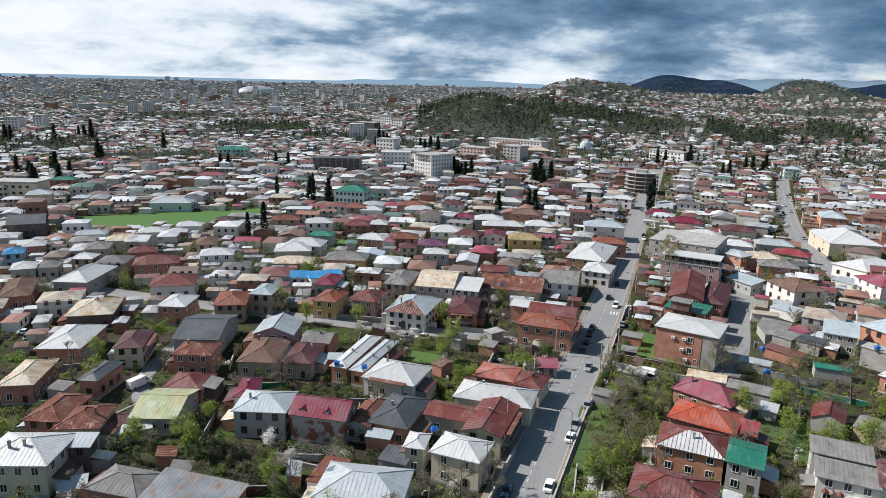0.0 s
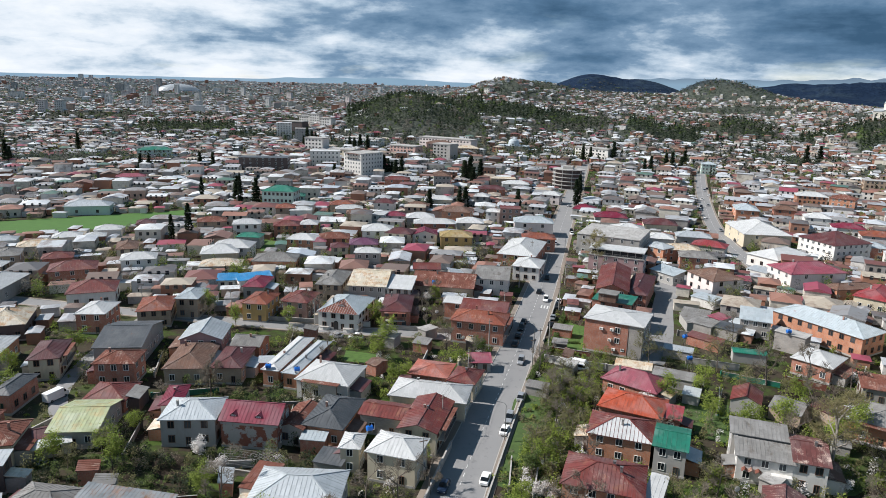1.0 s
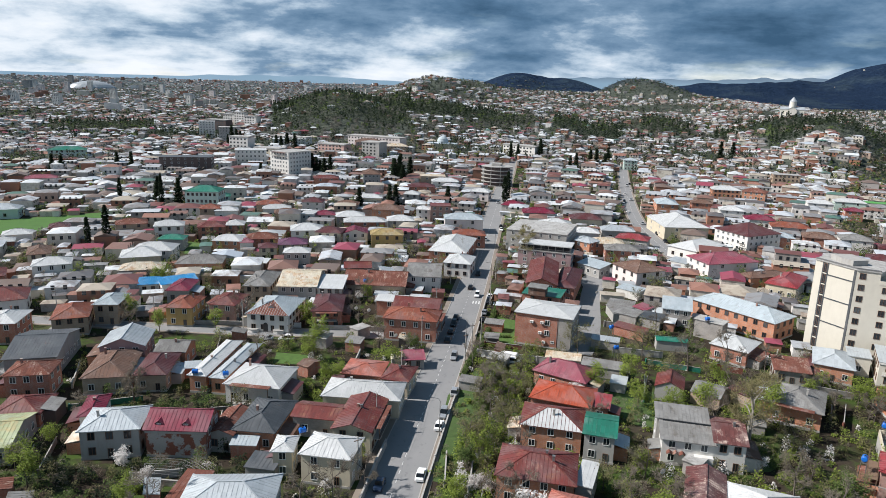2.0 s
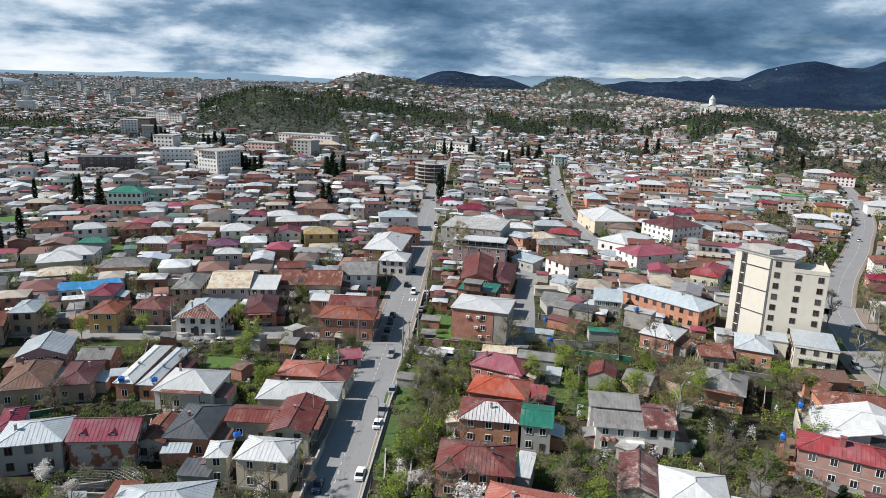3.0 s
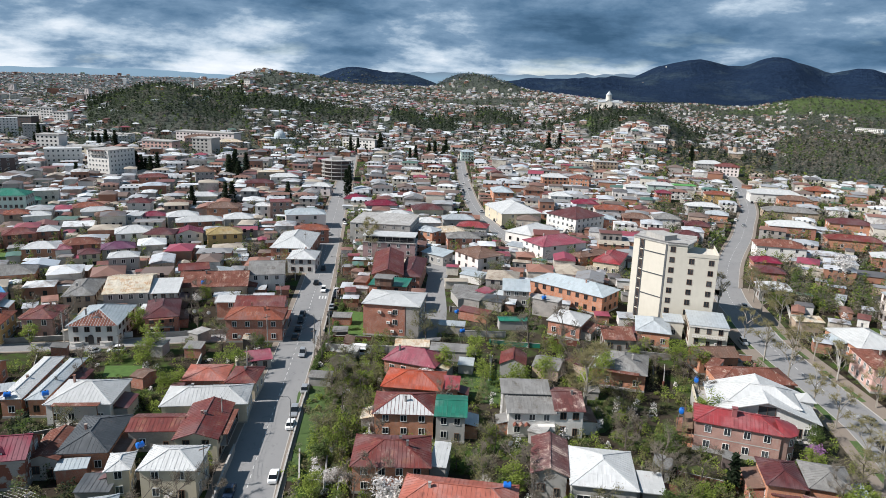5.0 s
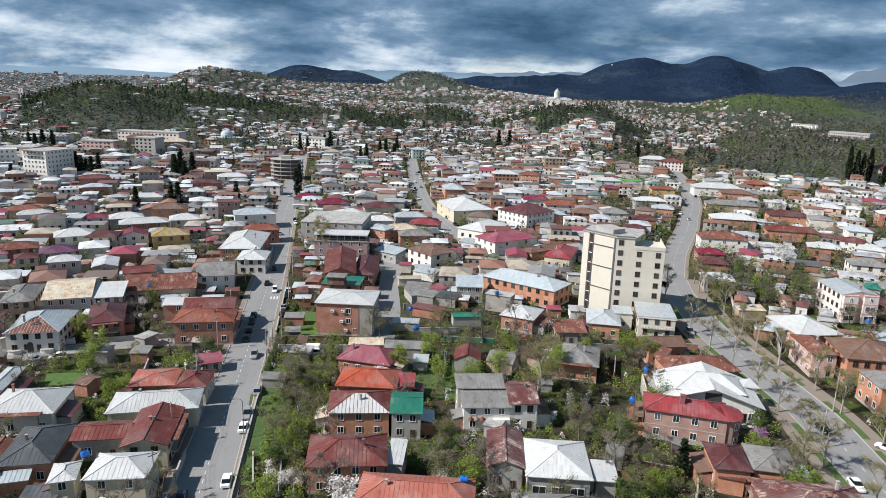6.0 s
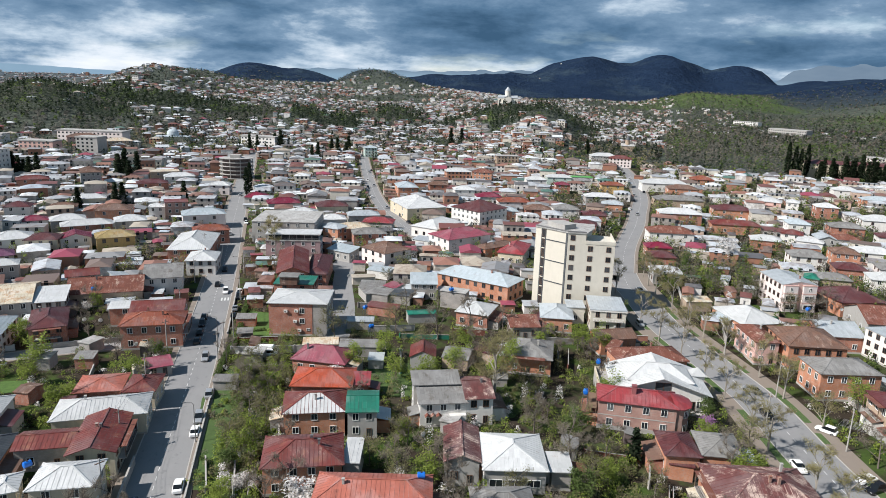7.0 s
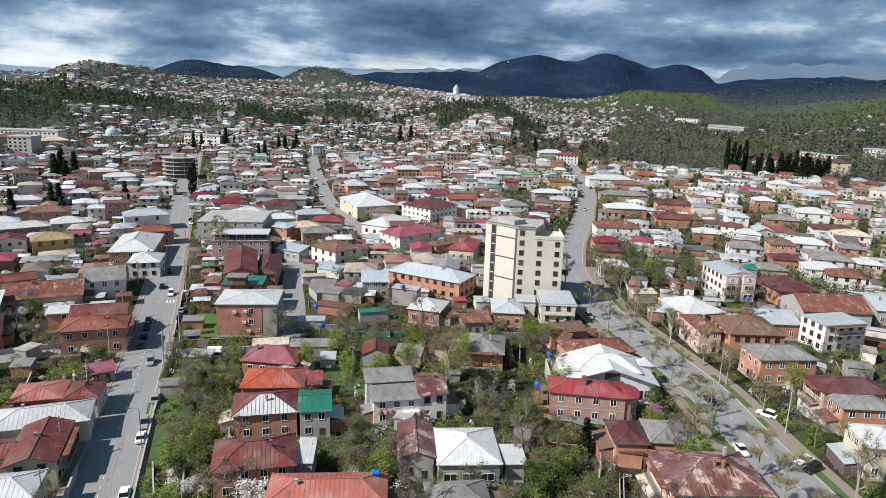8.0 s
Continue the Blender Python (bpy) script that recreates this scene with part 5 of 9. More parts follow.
house(-2.7, 261.1, -5, 9.6, 7.1, 7.0, "hip", "white", "grey", chim=0, seam=0.9, wf=3, wr=2, wl=2)
house(11.6, 299.3, -18, 11.3, 9.1, 6.5, "hip", "maroon", "cream", chim=0, seam=0.9, wf=4, wr=3, wl=3)
house(22.6, 301.1, -3, 10.9, 9.1, 5.6, "gabley", "crimson", "white", chim=0, seam=0.9, wf=3, wr=3, wl=3)
house(36.1, 293.0, -5, 13.9, 10.1, 6.5, "hip", "ochre", "yellow", chim=0, seam=0.9, wf=4, wr=3, wl=3)
house(1.3, 305.9, 0, 14.0, 11.1, 6.5, "hip", "white", "white", chim=0, seam=0.9, wf=4, wr=3, wl=3)
house(-57.9, 277.7, -5, 15.2, 11.1, 5.5, "hip", "white", "white", chim=0, seam=0.9, wf=5, wr=3, wl=3)
house(-54.6, 297.1, -7, 10.2, 7.1, 5.0, "hip", "green", "grey", chim=0, seam=0.9, wf=3, wr=2, wl=2)
house(-59.7, 318.5, 7, 12.3, 9.1, 6.5, "hip", "white", "white", chim=0, seam=0.9, wf=4, wr=3, wl=3)
house(-78.0, 328.7, 11, 12.9, 9.1, 5.5, "hip", "rust", "tan", chim=0, seam=0.9, wf=4, wr=3, wl=3)
house(-41.6, 319.7, 6, 11.7, 9.1, 5.5, "hip", "red", "brick", chim=0, seam=0.9, wf=4, wr=3, wl=3)
house(-31.3, 323.1, -1, 7.8, 9.1, 5.5, "hip", "white", "brick", chim=0, seam=0.9, wf=2, wr=3, wl=3)
house(-30.9, 291.0, -12, 11.8, 9.1, 5.5, "hip", "white", "orange", chim=0, seam=0.9, wf=4, wr=3, wl=3)
house(-23.9, 288.5, 4, 5.3, 7.1, 5.0, "hip", "pink", "white", chim=0, seam=0.9, wf=2, wr=2, wl=2)
house(-17.8, 293.7, 3, 12.9, 9.1, 5.5, "hip", "rust", "brick", chim=0, seam=0.9, wf=4, wr=3, wl=3)
house(-47.5, 363.0, 6, 10.0, 9.1, 6.0, "hip", "orange", "tan", chim=0, seam=0.9, wf=3, wr=3, wl=3)
house(-39.5, 361.7, 5, 11.3, 8.1, 5.0, "hip", "white", "white", chim=0, seam=0.9, wf=4, wr=2, wl=2)
house(-18.4, 374.2, 3, 13.1, 9.1, 6.0, "hip", "orange", "tan", chim=0, seam=0.9, wf=4, wr=3, wl=3)
house(-14.0, 366.7, 2, 14.2, 8.1, 5.0, "hip", "white", "white", chim=0, seam=0.9, wf=4, wr=2, wl=2)
house(-9.1, 353.8, 2, 11.2, 9.1, 5.0, "hip", "brown", "tan", chim=0, seam=0.9, wf=3, wr=3, wl=3)
house(5.6, 380.9, -12, 10.9, 9.1, 6.0, "hip", "maroon", "rose", chim=0, seam=0.9, wf=3, wr=3, wl=3)
house(2.5, 341.6, -17, 6.3, 8.1, 6.5, "flat", "white", "white", chim=0, seam=0.9, wf=2, wr=2, wl=2)
house(10.3, 344.8, -1, 10.3, 8.1, 5.5, "hip", "crimson", "white", chim=0, seam=0.9, wf=3, wr=2, wl=2)
house(23.2, 341.0, -2, 13.9, 10.1, 5.5, "hip", "white", "grey", chim=0, seam=0.9, wf=4, wr=3, wl=3)
house(29.2, 326.2, -3, 19.7, 9.1, 5.5, "hip", "white", "brick", chim=0, seam=0.9, wf=6, wr=3, wl=3)
house(43.7, 350.3, -18, 15.0, 11.1, 7.0, "hip", "brown", "orange", chim=0, seam=0.9, wf=5, wr=3, wl=3)
house(47.2, 328.6, -6, 12.8, 10.1, 5.5, "hip", "white", "grey", chim=0, seam=0.9, wf=4, wr=3, wl=3)
house(24.4, 377.5, -10, 12.0, 9.1, 5.0, "hip", "brown", "grey", chim=0, seam=0.9, wf=4, wr=3, wl=3)
house(38.3, 399.3, -7, 15.5, 9.1, 5.0, "hip", "white", "cream", chim=0, seam=0.9, wf=5, wr=3, wl=3)
house(15.6, 475.2, -1, 17.0, 9.1, 6.0, "hip", "red", "brick", chim=0, seam=0.9, wf=5, wr=3, wl=3)
house(78.2, 323.1, -10, 18.8, 11.1, 7.0, "hip", "bluegrey", "rose", chim=0, seam=0.9, wf=6, wr=3, wl=3)
house(71.3, 347.5, -10, 10.5, 9.1, 9.0, "flat", "red", "pinkbrick", storeys=3, chim=0, seam=0.9, wf=3, wr=3, wl=3)
house(63.2, 351.8, -17, 7.3, 7.1, 6.5, "hip", "white", "white", chim=0, seam=0.9, wf=2, wr=2, wl=2)
house(73.3, 291.3, -10, 14.2, 9.1, 6.0, "hip", "orange", "brick", chim=0, seam=0.9, wf=4, wr=3, wl=3)
house(121.0, 376.6, -30, 11.4, 11.1, 4.0, "hip", "crimson", "grey", chim=0, seam=0.9, wf=4, wr=3, wl=3)
house(127.2, 350.3, -14, 16.9, 11.1, 4.5, "hip", "crimson", "grey", chim=0, seam=0.9, wf=5, wr=3, wl=3)
house(146.0, 329.2, -17, 16.2, 11.1, 5.0, "hip", "maroon", "cream", chim=0, seam=0.9, wf=5, wr=3, wl=3)
house(123.9, 314.6, -16, 15.6, 13.1, 5.0, "hip", "white", "white", chim=0, seam=0.9, wf=5, wr=4, wl=4)
house(132.4, 296.5, -18, 11.5, 9.1, 5.0, "hip", "white", "white", chim=0, seam=0.9, wf=4, wr=3, wl=3)
house(150.0, 299.4, -19, 15.4, 9.1, 5.0, "hip", "silver", "grey", chim=0, seam=0.9, wf=5, wr=3, wl=3)
house(150.1, 283.0, -37, 14.2, 9.1, 4.5, "hip", "bright", "grey", chim=0, seam=0.9, wf=4, wr=3, wl=3)
house(123.2, 277.6, -28, 6.6, 8.1, 5.5, "hip", "silver", "orange", chim=0, seam=0.9, wf=2, wr=2, wl=2)
house(131.6, 272.1, -19, 14.4, 9.1, 5.5, "hip", "cream", "orange", chim=0, seam=0.9, wf=5, wr=3, wl=3)
house(132.7, 259.1, -20, 14.1, 9.1, 5.5, "hip", "grey", "brick", chim=0, seam=0.9, wf=4, wr=3, wl=3)
house(91.6, 478.3, -8, 17.8, 11.1, 7.0, "flat", "cream", "tan", chim=0, seam=0.9, wf=6, wr=3, wl=3)
house(76.2, 435.7, -7, 17.2, 10.1, 6.0, "hip", "maroon", "brick", chim=0, seam=0.9, wf=5, wr=3, wl=3)
house(97.0, 459.7, -8, 18.2, 10.1, 6.0, "hip", "white", "white", chim=0, seam=0.9, wf=6, wr=3, wl=3)
house(65.3, 405.4, -18, 9.0, 9.1, 6.0, "hip", "white", "grey", chim=0, seam=0.9, wf=3, wr=3, wl=3)
house(110.8, 413.4, -28, 12.0, 9.1, 6.0, "hip", "white", "rose", chim=0, seam=0.9, wf=4, wr=3, wl=3)
house(232.4, 683.6, -23, 39.3, 13.1, 9.0, "flat", "white", "white", storeys=3, wf=11, name='school', category='school building', chim=0, seam=0.9, wr=4, wl=4)
house(211.3, 362.7, -22, 12.0, 17.1, 7.0, "hip", "bluegrey", "orange", chim=0, seam=0.9, wf=4, wr=5, wl=5)
house(278.8, 405.0, -25, 17.7, 11.1, 8.0, "hip", "white", "orange", chim=0, seam=0.9, wf=6, wr=3, wl=3)
house(294.0, 394.5, -44, 14.2, 11.1, 8.0, "hip", "rust", "orange", chim=0, seam=0.9, wf=4, wr=3, wl=3)
house(237.1, 366.5, -25, 11.6, 9.1, 6.0, "hip", "brown", "brick", chim=0, seam=0.9, wf=4, wr=3, wl=3)
house(241.4, 342.8, -26, 12.7, 10.1, 6.0, "hip", "white", "white", chim=0, seam=0.9, wf=4, wr=3, wl=3)
house(243.6, 320.6, -27, 14.5, 10.1, 5.0, "hip", "crimson", "white", chim=0, seam=0.9, wf=5, wr=3, wl=3)
house(292.4, 570.7, -20, 11.8, 9.1, 9.0, "hip", "bluegrey", "mint", storeys=3, chim=0, seam=0.9, wf=4, wr=3, wl=3)
house(439.6, 316.2, -40, 14.7, 13.1, 6.0, "hip", "orange", "orange", chim=0, seam=0.9, wf=5, wr=4, wl=4)
house(383.8, 290.6, -41, 18.6, 11.1, 6.0, "hip", "brown", "orange", chim=0, seam=0.9, wf=6, wr=3, wl=3)
house(392.7, 313.0, -38, 31.3, 13.1, 6.0, "hip", "white", "white", chim=0, seam=0.9, wf=10, wr=4, wl=4)
house(350.3, 267.0, -39, 29.0, 11.1, 4.5, "hip", "grey", "tan", chim=0, seam=0.9, wf=9, wr=3, wl=3)
house(305.0, 230.5, -39, 21.6, 11.1, 6.0, "hip", "white", "brick", chim=0, seam=0.9, wf=7, wr=3, wl=3)
house(343.3, 225.4, -42, 20.1, 11.1, 6.0, "hip", "maroon", "orange", chim=0, seam=0.9, wf=6, wr=3, wl=3)
house(310.1, 200.3, -42, 23.2, 9.1, 5.0, "hip", "red", "orange", chim=0, seam=0.9, wf=7, wr=3, wl=3)
house(257.6, 198.6, -39, 19.9, 11.1, 6.5, "hip", "rust", "white", chim=0, seam=0.9, wf=6, wr=3, wl=3)
house(232.8, 184.6, -38, 10.2, 8.1, 5.0, "hip", "crimson", "brick", chim=0, seam=0.9, wf=3, wr=2, wl=2)
house(220.7, 172.9, -39, 10.3, 8.1, 5.0, "hip", "maroon", "brick", chim=0, seam=0.9, wf=3, wr=2, wl=2)
house(204.7, 157.3, -39, 10.4, 9.1, 4.5, "hip", "white", "grey", chim=0, seam=0.9, wf=3, wr=3, wl=3)
house(356.6, 357.9, -33, 15.1, 8.1, 6.0, "flat", "leafgreen", "white", chim=0, seam=0.9, wf=4, wr=3, wl=3)
house(340.6, 364.9, -32, 17.5, 9.1, 6.0, "hip", "white", "mint", chim=0, seam=0.9, wf=5, wr=3, wl=3)
house(316.8, 335.3, -32, 9.3, 8.1, 6.0, "hip", "crimson", "brick", chim=0, seam=0.9, wf=3, wr=2, wl=2)
house(349.2, 321.0, -35, 15.2, 9.1, 6.0, "hip", "orange", "yellow", chim=0, seam=0.9, wf=5, wr=3, wl=3)
house(313.7, 359.0, -30, 14.0, 9.1, 6.5, "hip", "white", "white", chim=0, seam=0.9, wf=4, wr=3, wl=3)
house(306.6, 290.9, -34, 17.9, 9.1, 5.5, "hip", "white", "grey", chim=0, seam=0.9, wf=6, wr=3, wl=3)
house(255.1, 265.9, -32, 13.3, 10.1, 6.0, "hip", "grey", "white", chim=0, seam=0.9, wf=4, wr=3, wl=3)
house(261.4, 250.1, -43, 11.8, 9.1, 5.0, "hip", "maroon", "brick", chim=0, seam=0.9, wf=4, wr=3, wl=3)
house(238.3, 233.5, -43, 10.3, 9.1, 5.0, "hip", "maroon", "orange", chim=0, seam=0.9, wf=3, wr=3, wl=3)
house(241.8, 273.7, -31, 13.8, 10.1, 5.5, "hip", "brown", "brick", chim=0, seam=0.9, wf=4, wr=3, wl=3)
house(222.3, 274.2, -29, 8.8, 9.1, 6.0, "hip", "bluegrey", "brick", chim=0, seam=0.9, wf=3, wr=3, wl=3)
house(244.9, 297.9, -29, 18.1, 10.1, 5.5, "hip", "orange", "rose", chim=0, seam=0.9, wf=6, wr=3, wl=3)
house(476.9, 452.5, -34, 23.6, 13.1, 8.0, "hip", "white", "grey", chim=0, seam=0.9, wf=7, wr=4, wl=4)
house(475.7, 430.0, -49, 20.0, 13.1, 8.0, "hip", "red", "rose", chim=0, seam=0.9, wf=6, wr=4, wl=4)
house(376.9, 471.8, -28, 19.8, 11.1, 9.0, "flat", "concrete", "tan", storeys=3, chim=0, seam=0.9, wf=6, wr=3, wl=3)
house(296.0, 270.1, -46, 11.6, 9.1, 5.0, "hip", "silver", "orange", chim=0, seam=0.9, wf=4, wr=3, wl=3)
house(293.5, 172.7, -51, 13.1, 9.1, 4.5, "hip", "white", "brick", chim=0, seam=0.9, wf=4, wr=3, wl=3)
house(314.1, 172.2, -63, 9.1, 8.1, 5.5, "hip", "red", "white", chim=0, seam=0.9, wf=3, wr=2, wl=2)
house(307.7, 159.8, -64, 10.6, 8.1, 5.0, "hip", "white", "white", chim=0, seam=0.9, wf=3, wr=2, wl=2)
house(316.3, 158.1, -47, 7.7, 11.1, 6.0, "gabley", "silver", "grey", chim=0, seam=0.9, wf=2, wr=3, wl=3)
house(328.9, 155.2, -48, 11.5, 9.1, 5.0, "hip", "rust", "grey", chim=0, seam=0.9, wf=4, wr=3, wl=3)
house(274.5, 143.3, -46, 13.1, 10.1, 6.0, "hip", "grey", "white", chim=0, seam=0.9, wf=4, wr=3, wl=3)
house(295.4, 138.7, -48, 10.2, 10.1, 6.0, "hip", "brown", "orange", chim=0, seam=0.9, wf=3, wr=3, wl=3)
house(310.1, 134.0, -50, 15.5, 10.1, 5.5, "hip", "white", "white", chim=0, seam=0.9, wf=5, wr=3, wl=3)
house(273.9, 125.7, -49, 10.8, 9.1, 5.0, "hip", "maroon", "brick", chim=0, seam=0.9, wf=3, wr=3, wl=3)
house(246.1, 124.9, -64, 4.6, 7.1, 5.0, "hip", "green", "grey", chim=0, seam=0.9, wf=1, wr=2, wl=2)
house(252.3, 121.4, -48, 12.0, 8.1, 5.0, "hip", "grey", "tan", chim=0, seam=0.9, wf=4, wr=2, wl=2)
house(269.3, 109.3, -51, 13.3, 10.1, 5.5, "hip", "white", "white", chim=0, seam=0.9, wf=4, wr=3, wl=3)
house(266.3, 100.1, -52, 12.3, 9.1, 5.5, "hip", "rust", "white", chim=0, seam=0.9, wf=4, wr=3, wl=3)
house(294.3, 102.9, -53, 8.8, 9.1, 5.5, "hip", "white", "pink", chim=0, seam=0.9, wf=3, wr=3, wl=3)
house(288.4, 114.4, -51, 14.5, 10.1, 5.5, "hip", "grey", "rose", chim=0, seam=0.9, wf=5, wr=3, wl=3)
house(315.5, 117.8, -52, 10.2, 9.1, 6.0, "hip", "grey", "orange", chim=0, seam=0.9, wf=3, wr=3, wl=3)
house(346.2, 130.5, -52, 15.2, 10.1, 6.0, "hip", "cream", "white", chim=0, seam=0.9, wf=5, wr=3, wl=3)
house(357.7, 143.9, -51, 19.5, 9.1, 5.0, "hip", "maroon", "white", chim=0, seam=0.9, wf=6, wr=3, wl=3)
house(385.3, 167.1, -50, 16.3, 12.1, 7.0, "hip", "white", "white", chim=0, seam=0.9, wf=5, wr=4, wl=4)
house(354.3, 167.9, -48, 15.3, 10.1, 6.0, "hip", "grey", "brick", chim=0, seam=0.9, wf=5, wr=3, wl=3)
house(393.1, 152.4, -51, 10.6, 10.1, 6.0, "hip", "salmon", "cream", chim=0, seam=0.9, wf=3, wr=3, wl=3)
house(334.6, 181.8, -46, 10.2, 10.1, 7.0, "hip", "bluegrey", "white", chim=0, seam=0.9, wf=3, wr=3, wl=3)
house(400.9, 202.8, -47, 11.5, 10.1, 7.0, "hip", "white", "brick", chim=0, seam=0.9, wf=4, wr=3, wl=3)
house(400.3, 222.2, -61, 7.0, 9.1, 6.5, "hip", "white", "white", chim=0, seam=0.9, wf=2, wr=3, wl=3)
house(392.8, 232.2, -61, 12.6, 10.1, 6.0, "hip", "white", "pink", chim=0, seam=0.9, wf=4, wr=3, wl=3)
house(490.0, 237.2, -48, 15.5, 11.1, 6.5, "hip", "white", "white", chim=0, seam=0.9, wf=5, wr=3, wl=3)
house(469.3, 203.1, -49, 24.2, 10.1, 6.0, "hip", "bluegrey", "orange", chim=0, seam=0.9, wf=8, wr=3, wl=3)
house(565.8, 204.9, -52, 12.9, 10.1, 6.0, "hip", "red", "orange", chim=0, seam=0.9, wf=4, wr=3, wl=3)
house(491.6, 291.1, -44, 11.2, 9.1, 6.0, "hip", "white", "orange", chim=0, seam=0.9, wf=3, wr=3, wl=3)
house(620.6, 291.0, -48, 89.3, 13.1, 12.0, "hip", "maroon", "cream", storeys=4, wf=16, name='apartment_block', category='apartment block', chim=0, seam=0.9, wr=4, wl=4)

# ---------------------------------------------------------------- the tall unfinished hotel


def prism(bm, pts, z0, z1):
    lo, hi = [bm.verts.new((*p, z0)) for p in pts], [bm.verts.new((*p, z1)) for p in pts]
    bm.faces.new(lo[::-1]); bm.faces.new(hi)
    n = len(pts)
    for i in range(n):
        bm.faces.new((lo[i], lo[(i + 1) % n], hi[(i + 1) % n], hi[i]))


def facade_pose(a, b, u, z):
    """On the wall that runs from a to b, seen with a on the left hand: u metres from a."""
    d = Vector((b[0] - a[0], b[1] - a[1]))
    d.normalize()
    return pose(a[0] + d.x * u + d.y * 0.03, a[1] + d.y * u - d.x * 0.03, z, 0, 0, math.degrees(math.atan2(d.y, d.x)))


def hotel():
    """Cream block with a blunt corner: a stair-slot facade and a facade with three columns of windows."""
    ob = empty("hotel", pose(146.5, 150.0, 0), "tall unfinished cream hotel block with dark windows", "hotel")
    h, n = 25.6, 8
    sh = h / n
    L, M, R = (-2.8, 12.0), (0.0, 0.0), (11.0, -9.6)
    R2, L2 = (19.5, 0.5), (6.0, 17.5)
    bm = bmesh.new()
    prism(bm, [L, M, R, R2, L2], -0.3, h - sh)
    part("wall", bm, WALL["beige"], ob)
    K, K2 = (4.2, -3.65), (9.5, 2.5)
    bm = bmesh.new()
    prism(bm, [L, M, K, K2, (15.5, 5.0), L2], h - sh, h)
    part("top_storey", bm, WALL["beige"], ob)
    bm = bmesh.new()
    prism(bm, [(L[0] - 0.3, L[1]), (M[0] - 0.25, M[1] - 0.2), (K[0], K[1] - 0.3), (K2[0] + 2.5, K2[1] - 2.0), (16.5, 5.0), (L2[0], L2[1] + 0.3)], h, h + 0.3)
    part("roof", bm, ROOF["concrete"], ob)
    bm = bmesh.new()
    prism(bm, [(0.5, 6.5), (1.2, 3.0), (6.0, 3.0), (7.0, 10.0), (1.5, 11.5)], h + 0.3, h + 1.8)
    part("lift_house", bm, WALL["grey"], ob)
    bm = bmesh.new()
    for a, b in ((K, R), (R, R2)):
        beam(bm, (*a, h - sh + 0.55), (*b, h - sh + 0.55), 0.25, 1.1)
    part("parapet", bm, WALL["beige"], ob)
    for k in range(4):
        u = 0.6 + 1.9 * k
        m = facade_pose(K, K2, u + 0.3, h - sh + 0.3)
        add_window(ob, m, 1.5, 2.4, FRAME_BROWN)
    for st in range(n - 1):
        for u in (1.5, 7.1, 12.7):
            add_window(ob, facade_pose(M, R, u, st * sh + 0.9), 1.5, 1.7, FRAME_BROWN)
    add_window(ob, facade_pose(M, R, 1.5, 7 * sh + 0.9), 1.5, 1.7, FRAME_BROWN)
    for st in range(n):
        add_window(ob, facade_pose(L, M, 3.2, st * sh + 0.5), 1.0, 2.4, FRAME_BROWN)
        add_window(ob, facade_pose(R, R2, 6.0, st * sh * 0.9 + 0.9), 1.4, 1.7, FRAME_BROWN)
    bm = bmesh.new()
    for u0, u1, z0, z1 in ((2.3, 2.6, 0, h), (3.8, 4.1, 0, h), (4.1, 12.2, h * 0.33, h * 0.33 + 0.3), (4.1, 12.2, h * 0.60, h * 0.60 + 0.3), (4.1, 12.2, h * 0.86, h * 0.86 + 0.3)):
        box(bm, u0, -0.09, z0, u1, 0.02, z1, facade_pose(L, M, 0, 0))
    part("facade_band", bm, ROOF["dark"], ob, "dark vertical and horizontal facade bands")
    bm = bmesh.new()
    box(bm, 2.62, -0.05, 0.4, 3.78, 0.02, h - 0.5, facade_pose(L, M, 0, 0))
    part("stair_glazing", bm, GLASS, ob, "dark glazed stair slot")
    bm = bmesh.new()
    for st in range(1, n):
        box(bm, 2.62, -0.12, st * sh - 0.15, 3.78, 0.02, st * sh + 0.15, facade_pose(L, M, 0, 0))
    tagged(part("landings", bm, WALL["beige"], ob), "pale stair landings in the slot", kind="stuff")
    bm = bmesh.new()
    box(bm, 11.6, -0.10, 0, 12.25, 0.02, h, facade_pose(L, M, 0, 0))
    part("corner_strip", bm, ROOF["dark"], ob, "dark strip along the corner")
    bm = bmesh.new()
    for a, b in ((L, M), (M, K)):
        beam(bm, (*a, h + 0.45), (*b, h + 0.45), 0.35, 0.5)
    part("roof_edge", bm, METAL_GREY, ob, "grey metal roof edge")
    HOUSES.append((152, 155, 13, 0, 20, 20))


hotel()

# ---------------------------------------------------------------- what sets single houses apart


def attach(parent, name, mat, boxes, label=""):
    bm = bmesh.new()
    for q in boxes:
        box(bm, *q)
    return part(name, bm, mat, parent, label)


